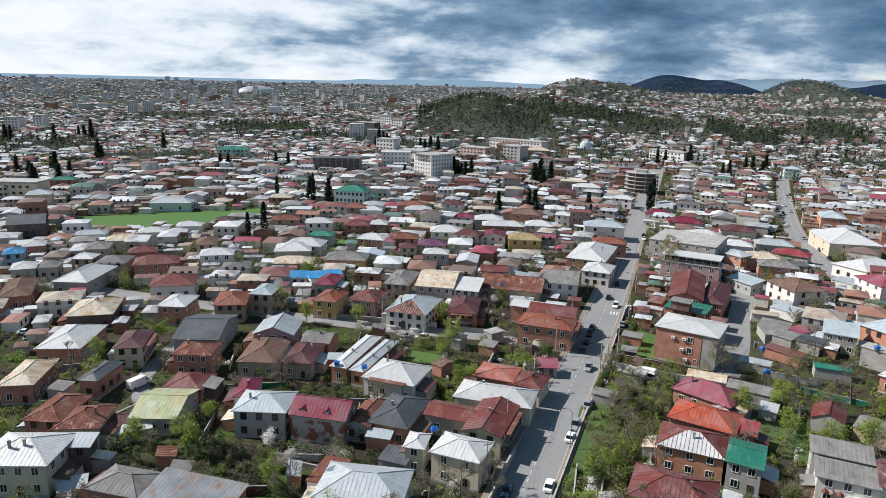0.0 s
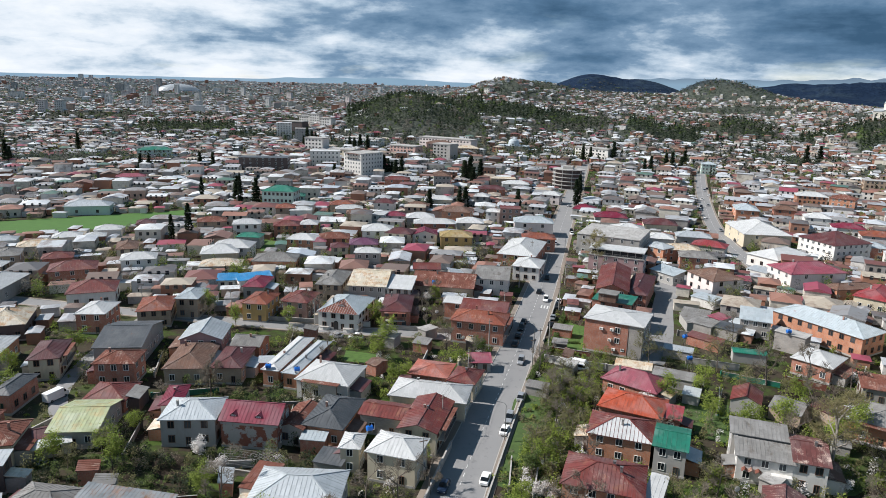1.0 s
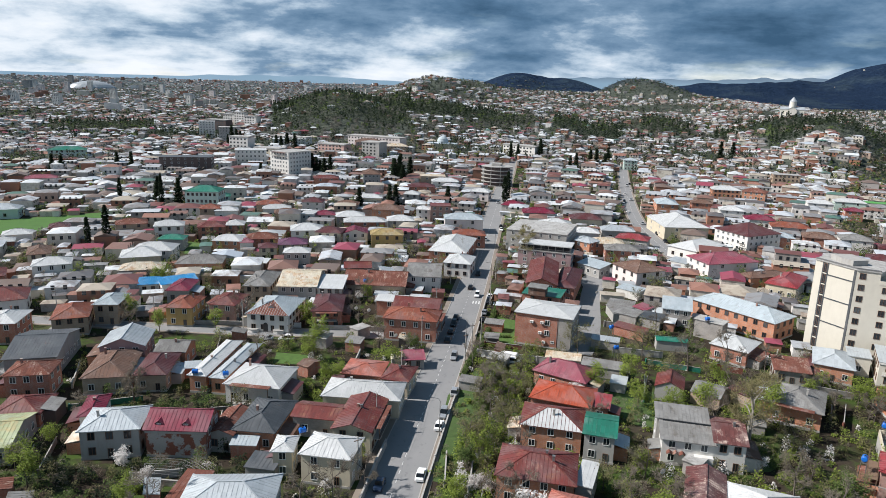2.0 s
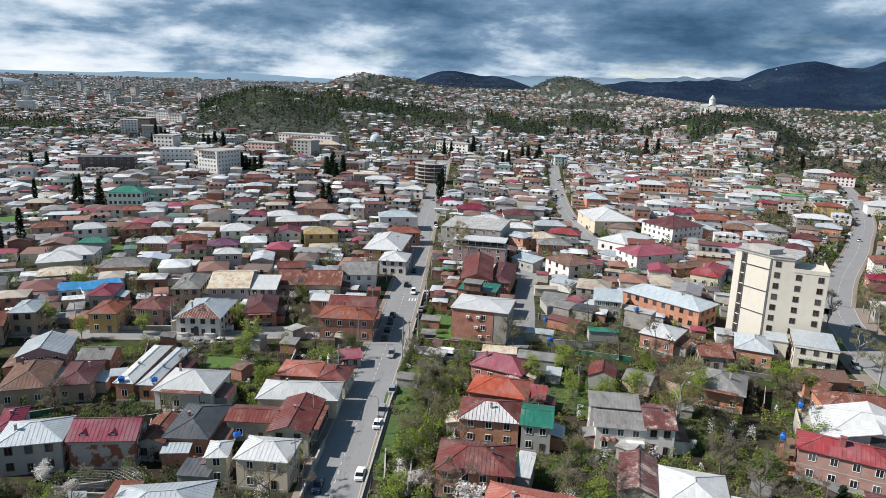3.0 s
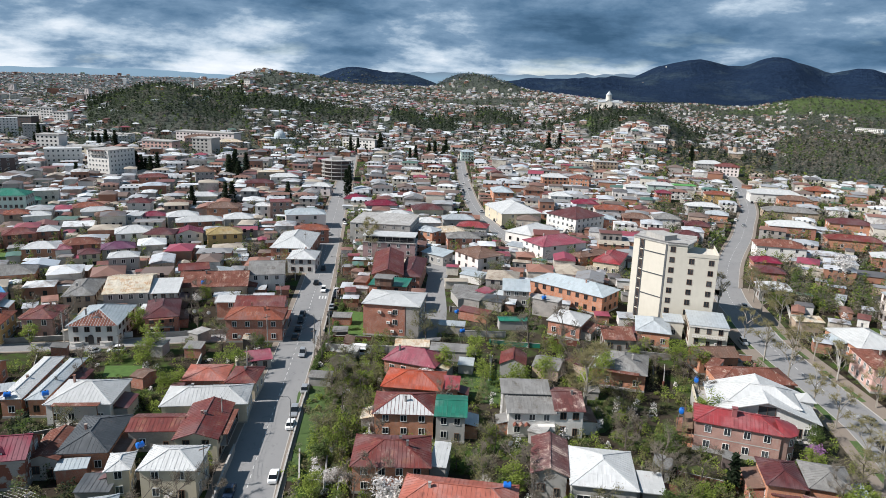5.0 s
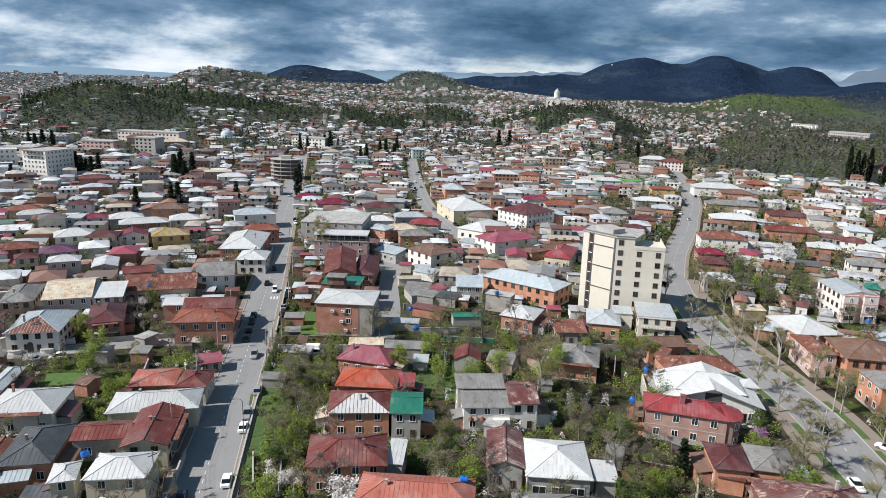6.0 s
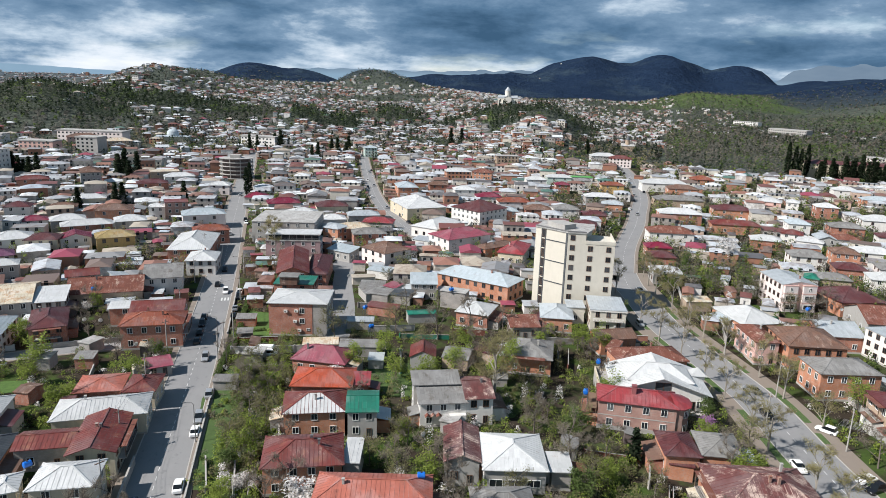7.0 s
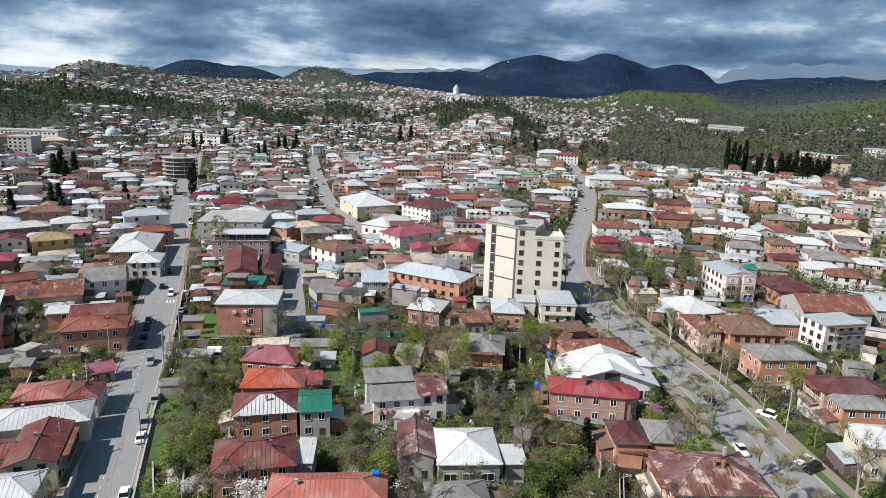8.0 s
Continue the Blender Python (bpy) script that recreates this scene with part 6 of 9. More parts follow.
def dormer(parent, x, y, z, w, d, h, rise, mat, wall):
    """A small gabled roof window that looks to the front."""
    bm = bmesh.new()
    box(bm, x - w / 2, y, z, x + w / 2, y + d, z + h)
    p = [bm.verts.new(q) for q in ((x - w / 2, y, z + h), (x + w / 2, y, z + h), (x, y, z + h + rise))]
    bm.faces.new(p)
    body = part("dormer", bm, wall, parent)
    bm = bmesh.new()
    for sx in (-1, 1):
        a = [bm.verts.new(q) for q in ((x + sx * (w / 2 + 0.2), y - 0.2, z + h - 0.1), (x, y - 0.2, z + h + rise), (x, y + d, z + h + rise), (x + sx * (w / 2 + 0.2), y + d, z + h - 0.1))]
        b = [bm.verts.new(v.co + Vector((0, 0, 0.1))) for v in a]
        bm.faces.new(b); bm.faces.new(a[::-1])
        for i in range(4):
            bm.faces.new((a[i], a[(i + 1) % 4], b[(i + 1) % 4], b[i]))
    part("dormer_roof", bm, mat, body)
    add_window(body, pose(x, y - 0.03, z + 0.15), round(w * 0.7, 1), round(h * 0.8, 1), FRAME_WHITE)


# the hotel's low wing: a cornice and a small balustrade under three tall windows
attach(PODIUM, "cornice", WALL["white"], [(-5.35, -6.95, 6.1, 5.35, -6.72, 6.5)])
attach(PODIUM, "balcony_slab", CONCRETE, [(-4.4, -7.5, 3.2, 4.4, -6.72, 3.35)])
attach(PODIUM, "balustrade", WALL["white"], [(-4.4, -7.5, 4.05, 4.4, -7.38, 4.17)] + [(-4.35 + 0.42 * k, -7.48, 3.35, -4.2 + 0.42 * k, -7.4, 4.05) for k in range(21)])
# the three-storey house with two projecting bays of wide windows
for u in (-3.1, 3.1):
    attach(BAYED, "bay", WALL["rose"], [(u - 2.2, -8.75, -0.2, u + 2.2, -7.7, 8.9)])
    attach(BAYED, "bay_band", WALL["pink"], [(u - 2.3, -8.83, z, u + 2.3, -7.7, z + 0.3) for z in (3.0, 6.1, 8.8)])
    for z, w, hh in ((0.9, 3.2, 1.6), (4.0, 3.2, 1.6), (7.0, 1.0, 1.3)):
        add_window(BAYED, pose(u, -8.78, z), w, hh, FRAME_WHITE)
attach(BAYED, "stair_recess", WALL["pink"], [(-0.7, -7.95, -0.2, 0.7, -7.7, 9.6)])

# the unfinished white house: a wide gable with one long window, a porch with columns, a hipped cross roof and a small turret
for u, w, z, h in ((0.2, 3.4, 4.7, 2.0), (5.6, 1.3, 1.2, 1.7), (8.4, 1.3, 1.2, 1.7), (-6.0, 1.6, 1.2, 1.7), (3.4, 1.2, 2.4, 1.4)):
    add_window(GABLED, wall_pose("f", u, z, 20.0, 13.7), w, h, FRAME_BROWN if w > 3 else FRAME_WHITE)
add_window(GABLED, wall_pose("f", 6.9, 0.1, 20.0, 13.7), 1.2, 2.6, FRAME_BROWN, True, "door")
for u in (3.9, 6.0, 9.6):
    attach(GABLED, "column", WALL["white"], [(u - 0.17, -8.3, -0.2, u + 0.17, -7.96, 3.9)])
attach(GABLED, "porch_slab", CONCRETE, [(3.4, -8.5, -0.2, 10.2, -6.85, 0.25)])
cross = add_roof(GABLED, "hip", 15.0, 10.0, 6.1, 2.5, ROOF["white"], 0.75, 0.14, "cross_roof")
attach(GABLED, "turret", WALL["white"], [(8.6, 1.6, 0, 11.4, 4.4, 5.4)])
turret_roof = add_roof(GABLED, "hip", 3.8, 3.8, 5.4, 1.5, ROOF["white"], 0, 0.12, "turret_roof")
turret_roof.matrix_basis = pose(10.0, 3.0, 0)
attach(GABLED, "terrace", CONCRETE, [(-13.4, -4.5, -0.2, -9.9, 5.5, 3.4)], "bare concrete terrace with a low parapet")
attach(GABLED, "terrace_parapet", WALL["cream"], [(-13.4, -4.5, 3.4, -13.15, 5.5, 4.4), (-13.15, -4.5, 3.4, -10.0, -4.25, 4.4), (-13.15, 5.25, 3.4, -10.0, 5.5, 4.4)])
# the brick house with the bright roof: a rounded end bay, scaffolding and a concrete skirt
bay = [(7.7, -3.6), (9.2, -3.2), (10.4, -2.0), (10.8, 0.0), (10.4, 2.0), (9.2, 3.2), (7.7, 3.6)]
bm = bmesh.new()
prism(bm, bay, -0.2, 6.4)
part("bay", bm, WALL["pinkbrick"], RED_HOUSE)
bm = bmesh.new()
tip = bm.verts.new((6.6, 0, 8.15))
rim_ = [bm.verts.new((7.7 + (p[0] - 7.7) * 1.13 + 0.1, p[1] * 1.13, 6.36)) for p in bay]
low_ = [bm.verts.new(v.co - Vector((0, 0, 0.16))) for v in rim_]
for a, b, c, d in zip(rim_, rim_[1:], low_, low_[1:]):
    bm.faces.new((a, b, tip)); bm.faces.new((c, d, b, a))
bm.faces.new(low_)
part("bay_roof", bm, ROOF["bright"], RED_HOUSE)
for k in range(1, 5):
    a, b = bay[k], bay[k + 1]
    L_ = math.hypot(b[0] - a[0], b[1] - a[1])
    for z in (0.9, 4.0):
        add_window(RED_HOUSE, facade_pose(a, b, L_ / 2, z), 1.0, 1.6, FRAME_WHITE)
attach(RED_HOUSE, "string_course", CONCRETE, [(-7.9, -3.86, 0.55, 7.7, -3.78, 0.95), (-7.9, -3.84, 3.2, 7.7, -3.79, 3.4)], "pale concrete bands along the brick")
attach(RED_HOUSE, "chimney_stack", ROOF["bright"], [(-1.2, -1.6, 6.8, -0.3, -0.7, 9.3), (-1.3, -1.7, 9.3, -0.2, -0.6, 9.45)])
for u in (-8.3, -9.9):
    for v in (-3.6, 0.0, 3.4):
        attach(RED_HOUSE, "scaffold_pole", WOOD, [(u - 0.06, v - 0.06, -0.2, u + 0.06, v + 0.06, 7.0)])
for z in (2.2, 4.4):
    attach(RED_HOUSE, "scaffold_deck", WOOD, [(-10.1, -3.8, z, -8.1, 3.6, z + 0.08)])
# the stepped fibre-cement roofs, a dark strip drawn as the shaded gap between them, porch with small rusty canopies
attach(STEPPED, "slot_glazing", GLASS, [(-4.6, 2.3, 6.3, 4.6, 2.42, 7.0)])
for u in (-3.4, -2.2, -1.0):
    canopy = add_roof(STEPPED, "gabley", 1.1, 1.6, 2.9, 0.45, ROOF["rust"], 0, 0.06, "canopy")
    canopy.matrix_basis = pose(u, -3.3, 0)
attach(STEPPED, "porch", WALL["white"], [(1.2, -3.9, -0.2, 4.7, -2.8, 3.0)])
# the villa with the rusty roof front: two bowed bays, an arched door and a dormer
for u in (-4.2, 3.2):
    bow = [(u - 1.7, -8.2), (u - 1.3, -9.0), (u, -9.4), (u + 1.3, -9.0), (u + 1.7, -8.2)]
    bm = bmesh.new()
    prism(bm, bow, -0.2, 0.9)
    part("bow", bm, WALL["white"], VILLA)
    bm = bmesh.new()
    prism(bm, [(p[0], p[1] - 0.12 if p[1] < -8.3 else p[1]) for p in bow], 0.9, 1.05)
    part("bow_cap", bm, CONCRETE, VILLA)
bm = bmesh.new()
prism(bm, [(-0.7, 0.2), (0.7, 0.2), (0.7, 2.3), (0.5, 2.75), (0.0, 3.0), (-0.5, 2.75), (-0.7, 2.3)], 0.0, 0.1)
for v in bm.verts:
    v.co = Vector((v.co.x - 0.6, -8.32 + v.co.z, v.co.y))
part("arched_door", bm, METAL_DARK, VILLA, "dark arched entrance door")
dormer(VILLA, 0.3, -5.6, 6.1, 1.9, 2.6, 0.8, 0.5, ROOF["rust"], WALL["white"])
# the crimson house: two small dormers, bare patches on a blank front
for u in (-3.4, 1.8):
    dormer(CRIMSON, u, -3.2, 6.35, 1.3, 1.6, 0.35, 0.55, ROOF["crimson"], WALL["dark"])
attach(CRIMSON, "cornice", CONCRETE, [(-5.9, -4.16, 5.1, 5.9, -4.0, 5.7)])
# the terraced building: a glazed top floor set back under a white slab on thin posts
attach(TERRACED, "glazed_storey", GLASS, [(-9.6, -3.2, 8.15, 9.6, 4.2, 10.4)])
attach(TERRACED, "canopy", ROOF["white"], [(-10.6, -4.6, 10.4, 10.6, 4.8, 10.75)])
for k in range(8):
    u = -10.2 + k * 2.91
    attach(TERRACED, "post", METAL_GREY, [(u - 0.09, -4.4, 8.1, u + 0.09, -4.22, 10.4)])
attach(TERRACED, "railing", METAL_GREY, [(-10.4, -4.45, 9.0, 10.4, -4.4, 9.08), (-10.4, -4.45, 8.55, 10.4, -4.4, 8.6)])

# ---------------------------------------------------------------- trees


def leaf_material(name, a, b, rough=0.7):
    m, t, bs = material(name, rough)
    g = node(t, "ShaderNodeNewGeometry")
    f = math_node(t, "MULTIPLY_ADD", object_random(t), 0.5, math_node(t, "MULTIPLY", g.outputs["Random Per Island"], 0.5))
    link(t, mixc(t, f, a, b), bs.inputs["Base Color"])
    bs.inputs["Specular IOR Level"].default_value = 0.15
    # thin leaves let part of the light through
    tr, mx = node(t, "ShaderNodeBsdfTranslucent"), node(t, "ShaderNodeMixShader")
    link(t, mixc(t, f, tuple(min(1, v * 1.3) for v in a), tuple(min(1, v * 1.3) for v in b)), tr.inputs[0])
    mx.inputs[0].default_value = 0.38
    link(t, bs.outputs[0], mx.inputs[1]); link(t, tr.outputs[0], mx.inputs[2])
    link(t, mx.outputs[0], t.nodes["Material Output"].inputs[0])
    return m


BARK = simple("bark", (0.12, 0.10, 0.085), 0.95, scale=4)
BARK_PALE = simple("bark_pale", (0.27, 0.245, 0.21), 0.9, scale=4)
TWIG = leaf_material("bare_twigs", (0.12, 0.10, 0.08), (0.25, 0.22, 0.175))
LEAF = {
    "spring": leaf_material("leaves_spring", (0.12, 0.165, 0.03), (0.27, 0.33, 0.07)),
    "green": leaf_material("leaves_green", (0.055, 0.085, 0.025), (0.14, 0.19, 0.055)),
    "bud": leaf_material("budding_twigs", (0.17, 0.15, 0.085), (0.30, 0.27, 0.13)),
    "olive": leaf_material("leaves_olive", (0.11, 0.11, 0.05), (0.21, 0.20, 0.095)),
    "dark": leaf_material("needles_dark", (0.012, 0.022, 0.012), (0.03, 0.045, 0.02)),
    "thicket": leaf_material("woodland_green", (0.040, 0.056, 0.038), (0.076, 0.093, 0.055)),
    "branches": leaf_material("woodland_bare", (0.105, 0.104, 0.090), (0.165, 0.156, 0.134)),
    "blossom": leaf_material("white_blossom", (0.50, 0.47, 0.45), (0.78, 0.76, 0.74)),
    "lilac": leaf_material("lilac_blossom", (0.25, 0.12, 0.25), (0.40, 0.22, 0.38)),
}


def leaf_mesh(name, centres, size, mat, rnd, tri=False):
    """Many small crossing leaves, one small quad or triangle each."""
    vs, fs = [], []
    for c in centres:
        a, e = rnd.uniform(0, 2 * math.pi), rnd.uniform(-0.9, 0.9)
        s = size * rnd.uniform(0.6, 1.4)
        u = Vector((math.cos(a), math.sin(a), e * 0.6)) * s
        v = Vector((-math.sin(a) * 0.7, math.cos(a) * 0.7, rnd.uniform(-0.8, 0.8))) * s * 0.8
        k = len(vs)
        c = Vector(c)
        if tri:
            vs += [c - u, c + u * 0.6 - v, c + u * 0.6 + v]
            fs.append((k, k + 1, k + 2))
        else:
            vs += [c - u, c - v * 0.8, c + u, c + v * 0.8]
            fs.append((k, k + 1, k + 2, k + 3))
    me = bpy.data.meshes.new(name)
    me.from_pydata([tuple(v) for v in vs], [], fs)
    me.materials.append(mat)
    return me


def limbs(rnd, height, spread, levels=3, start=0.3, first=6):
    """Trunk and branch segments: (from, to, radius, radius), and the tips."""
    segs, tips = [], []
    lean = Vector((rnd.uniform(-0.1, 0.1), rnd.uniform(-0.1, 0.1), 1)).normalized()
    top = lean * height * 0.72
    r0 = height * 0.022
    segs.append((Vector((0, 0, -0.3)), top * 0.5, r0, r0 * 0.75))
    segs.append((top * 0.5, top, r0 * 0.75, r0 * 0.35))

    def grow(p, d, length, r, lv):
        q = p + d * length
        segs.append((p, q, r, r * 0.5))
        if lv == 0:
            tips.append(q)
            return
        for _ in range(3 if lv > 1 else 4):
            nd = (d + Vector((rnd.uniform(-1, 1), rnd.uniform(-1, 1), rnd.uniform(-0.35, 0.75))) * 0.85).normalized()
            grow(p + d * length * rnd.uniform(0.45, 1.0), nd, length * rnd.uniform(0.5, 0.75), r * 0.55, lv - 1)
        tips.append(q)
    for i in range(first):
        z = start + (1 - start) * i / max(1, first - 1)
        a = i * 2.4 + rnd.uniform(-0.4, 0.4)
        d = Vector((math.cos(a) * spread, math.sin(a) * spread, rnd.uniform(0.5, 1.0))).normalized()
        grow(top * z, d, height * rnd.uniform(0.2, 0.3), r0 * 0.5, levels - 1)
    return segs, tips


def limb_mesh(name, segs, mat, n=4, thin=0.02):
    bm = bmesh.new()
    for a, b, ra, rb in segs:
        tube(bm, [a, b], [max(ra, thin), max(rb, thin * 0.7)], n if ra > 0.06 else 3, cap=False)
    me = bpy.data.meshes.new(name)
    bm.to_mesh(me); bm.free()
    me.materials.append(mat)
    return me


def tree_proto(kind, seed):
    """Meshes (trunk, crown) of one tree."""
    rnd = random.Random(seed)
    if kind in ("cypress", "poplar"):
        H_, W_ = (13.0, 1.5) if kind == "cypress" else (14.0, 1.3)
        segs = [(Vector((0, 0, -0.3)), Vector((0, 0, H_ * 0.9)), 0.22, 0.05)]
        cs = []
        for _ in range(900):
            z = rnd.random() ** 0.85
            rad = W_ * (math.sin(math.pi * min(1, 0.12 + z * 0.88)) ** 0.7) * (0.75 + 0.35 * noise.noise(Vector((z * 7, seed, rnd.random()))))
            a = rnd.uniform(0, 2 * math.pi)
            rr = rad * math.sqrt(rnd.uniform(0.35, 1))
            cs.append((rr * math.cos(a), rr * math.sin(a), 0.6 + z * H_ * 0.97))
        return limb_mesh("trunk", segs, BARK, 6), leaf_mesh("crown", cs, 0.42, LEAF["dark"] if kind == "cypress" else LEAF["olive"], rnd)
    if kind == "conifer":
        segs = [(Vector((0, 0, -0.3)), Vector((0, 0, 13.5)), 0.28, 0.04)]
        cs = []
        for tier in range(13):
            z = 1.4 + tier * 0.95
            rad = 3.3 * (1 - tier / 13.6) ** 0.85
            for k in range(8):
                a = k * 0.785 + tier * 0.5 + rnd.uniform(-0.2, 0.2)
                L_ = rad * rnd.uniform(0.75, 1.1)
                segs.append((Vector((0, 0, z)), Vector((math.cos(a) * L_, math.sin(a) * L_, z - 0.25 * L_)), 0.05, 0.02))
                for j in range(9):
                    s = rnd.uniform(0.15, 1.0)
                    cs.append((math.cos(a) * L_ * s + rnd.uniform(-0.5, 0.5), math.sin(a) * L_ * s + rnd.uniform(-0.5, 0.5), z - 0.25 * L_ * s + rnd.uniform(-0.6, 0.6)))
        return limb_mesh("trunk", segs, BARK, 6), leaf_mesh("crown", cs, 0.62, LEAF["dark"], rnd)
    if kind == "bush":
        cs, segs = [], []
        blobs = [(rnd.uniform(-1.1, 1.1), rnd.uniform(-1.1, 1.1), rnd.uniform(0.5, 1.5), rnd.uniform(0.5, 1.0)) for _ in range(9)]
        for x, y, z, r in blobs:
            segs.append((Vector((x * 0.2, y * 0.2, -0.2)), Vector((x, y, z)), 0.05, 0.02))
            for _ in range(55):
                v = Vector((rnd.gauss(0, 1), rnd.gauss(0, 1), rnd.gauss(0, 1))).normalized() * r * rnd.uniform(0.6, 1.0)
                cs.append((x + v.x, y + v.y, max(0.05, z + v.z * 0.85)))
        return limb_mesh("stems", segs, BARK), leaf_mesh("crown", cs, 0.20, LEAF["green"], rnd)
    hgt = {"bare": 9.0, "bare_tall": 13.0, "spring": 7.0, "olive": 7.5, "green": 6.5, "blossom": 5.0, "lilac": 4.0}[kind]
    segs, tips = limbs(rnd, hgt, 0.9 if kind != "bare_tall" else 0.55, 4 if kind.startswith("bare") else 3, first=5 if kind.startswith("bare") else 7)
    trunk = limb_mesh("trunk", segs if not kind.startswith("bare") else [s for s in segs if s[2] > 0.03], BARK_PALE if kind == "bare_tall" else BARK)
    if kind.startswith("bare"):
        vs, fs = [], []

        def twig(p, q, w):
            d = (q - p).cross(Vector((rnd.uniform(-1, 1), rnd.uniform(-1, 1), rnd.uniform(-1, 1)))).normalized() * w
            k = len(vs)
            vs.extend((p - d, p + d, q + d * 0.4, q - d * 0.4))
            fs.append((k, k + 1, k + 2, k + 3))
        for p in tips:
            for _ in range(3):
                twig(p, p + Vector((rnd.uniform(-1, 1), rnd.uniform(-1, 1), rnd.uniform(-0.2, 1.0))) * hgt * 0.08, 0.034)
        for a, b, ra, rb in segs:
            if ra <= 0.03:
                twig(a, b, 0.040)
        if kind == "bare_tall":
            for p in tips:
                for _ in range(5):
                    q = p + Vector((rnd.gauss(0, 0.45), rnd.gauss(0, 0.35), rnd.gauss(0, 0.3)))
                    twig(q, q + Vector((rnd.uniform(-1, 1), rnd.uniform(-1, 1), rnd.uniform(-0.6, 0.6))) * 0.18, 0.10)
        me = bpy.data.meshes.new("crown")
        me.from_pydata([tuple(v) for v in vs], [], fs)
        me.materials.append(TWIG if kind == "bare" else LEAF["bud"])
        return trunk, me
    cs = []
    for p in tips:
        n = {"spring": 16, "olive": 11, "green": 18, "blossom": 12, "lilac": 12}[kind]
        for _ in range(n):
            cs.append(p + Vector((rnd.gauss(0, 0.5), rnd.gauss(0, 0.5), rnd.gauss(0, 0.42))))
    return trunk, leaf_mesh("crown", cs, {"olive": 0.14, "spring": 0.18}.get(kind, 0.20), LEAF[kind], rnd)


TREE_WORDS = {"cypress": ("dark narrow evergreen cypress tree", "cypress"), "poplar": ("tall narrow olive-brown poplar tree", "poplar"), "conifer": ("dark green spreading conifer tree", "conifer"),
              "bush": ("dense dark green garden bush", "bush"), "bare": ("bare brown garden tree with fine twigs", "tree"), "bare_tall": ("tall bare plane tree with pale trunk", "tree"),
              "spring": ("small garden tree in fresh spring leaf", "tree"), "olive": ("garden tree with sparse budding olive leaves", "tree"), "green": ("leafy green garden tree", "tree"),
              "blossom": ("fruit tree covered in white blossom", "tree"), "lilac": ("small tree in lilac blossom", "tree")}
PROTO = {}


def plant(kind, x, y, s=1.0, z=None):
    key = (kind, rng.randrange(3))
    if key not in PROTO:
        PROTO[key] = tree_proto(kind, len(PROTO) + 5)
    trunk, crown = PROTO[key]
    words, cat = TREE_WORDS[kind]
    name = {"bush": "bush", "cypress": "cypress", "conifer": "conifer", "poplar": "poplar"}.get(kind, "tree")
    ob = empty(name, pose(x, y, terr(x, y) if z is None else z, 0, 0, rng.uniform(0, 360)) @ Matrix.Diagonal((s * rng.uniform(0.9, 1.1), s * rng.uniform(0.9, 1.1), s * rng.uniform(0.85, 1.15), 1)), words, cat, f"{name} plants of the gardens")
    part_data("trunk" if kind != "bush" else "stems", trunk, ob)
    part_data("crown", crown, ob)
    return ob


def free(x, y, gap=1.0):
    for hx, hy, r, rot, w, d in HOUSES:
        dx, dy = x - hx, y - hy
        if dx * dx + dy * dy > (r + gap) ** 2:
            continue
        c, s = math.cos(radians(rot)), math.sin(radians(rot))
        u, v = dx * c + dy * s, -dx * s + dy * c
        if abs(u) < w / 2 + gap and abs(v) < d / 2 + gap:
            return False
    return True


def seen(x, y):
    a = math.degrees(math.atan2(x, y))
    return -36 < a < 74

# ---------------------------------------------------------------- cars
CAR_PAINT = {"white": simple("car_white", (0.78, 0.78, 0.77), 0.25, vary=0.04), "silver": simple("car_silver", (0.45, 0.46, 0.47), 0.3, 0.5, vary=0.05), "black": simple("car_black", (0.012, 0.013, 0.016), 0.2, vary=0.1), "blue": simple("car_dark_blue", (0.02, 0.035, 0.07), 0.22, 0.2, vary=0.1)}
RUBBER = simple("tyre_rubber", (0.015, 0.015, 0.015), 0.9)
CAR_GLASS = simple("car_glass", (0.01, 0.012, 0.014), 0.06, vary=0.1)
LAMP_GLASS = simple("lamp_glass", (0.6, 0.6, 0.58), 0.15, vary=0.05)
CAR_MESH = {}


def loft_mesh(name, sections, mat):
    """Closed loft along x through rings of points."""
    bm = bmesh.new()
    rings = [[bm.verts.new(p) for p in s] for s in sections]
    n = len(rings[0])
    for a, b in zip(rings, rings[1:]):
        for k in range(n):
            bm.faces.new((a[k], a[(k + 1) % n], b[(k + 1) % n], b[k]))
    bm.faces.new(rings[0][::-1]); bm.faces.new(rings[-1])
    bmesh.ops.recalc_face_normals(bm, faces=bm.faces[:])
    me = bpy.data.meshes.new(name)
    bm.to_mesh(me); bm.free()
    me.materials.append(mat)
    return me


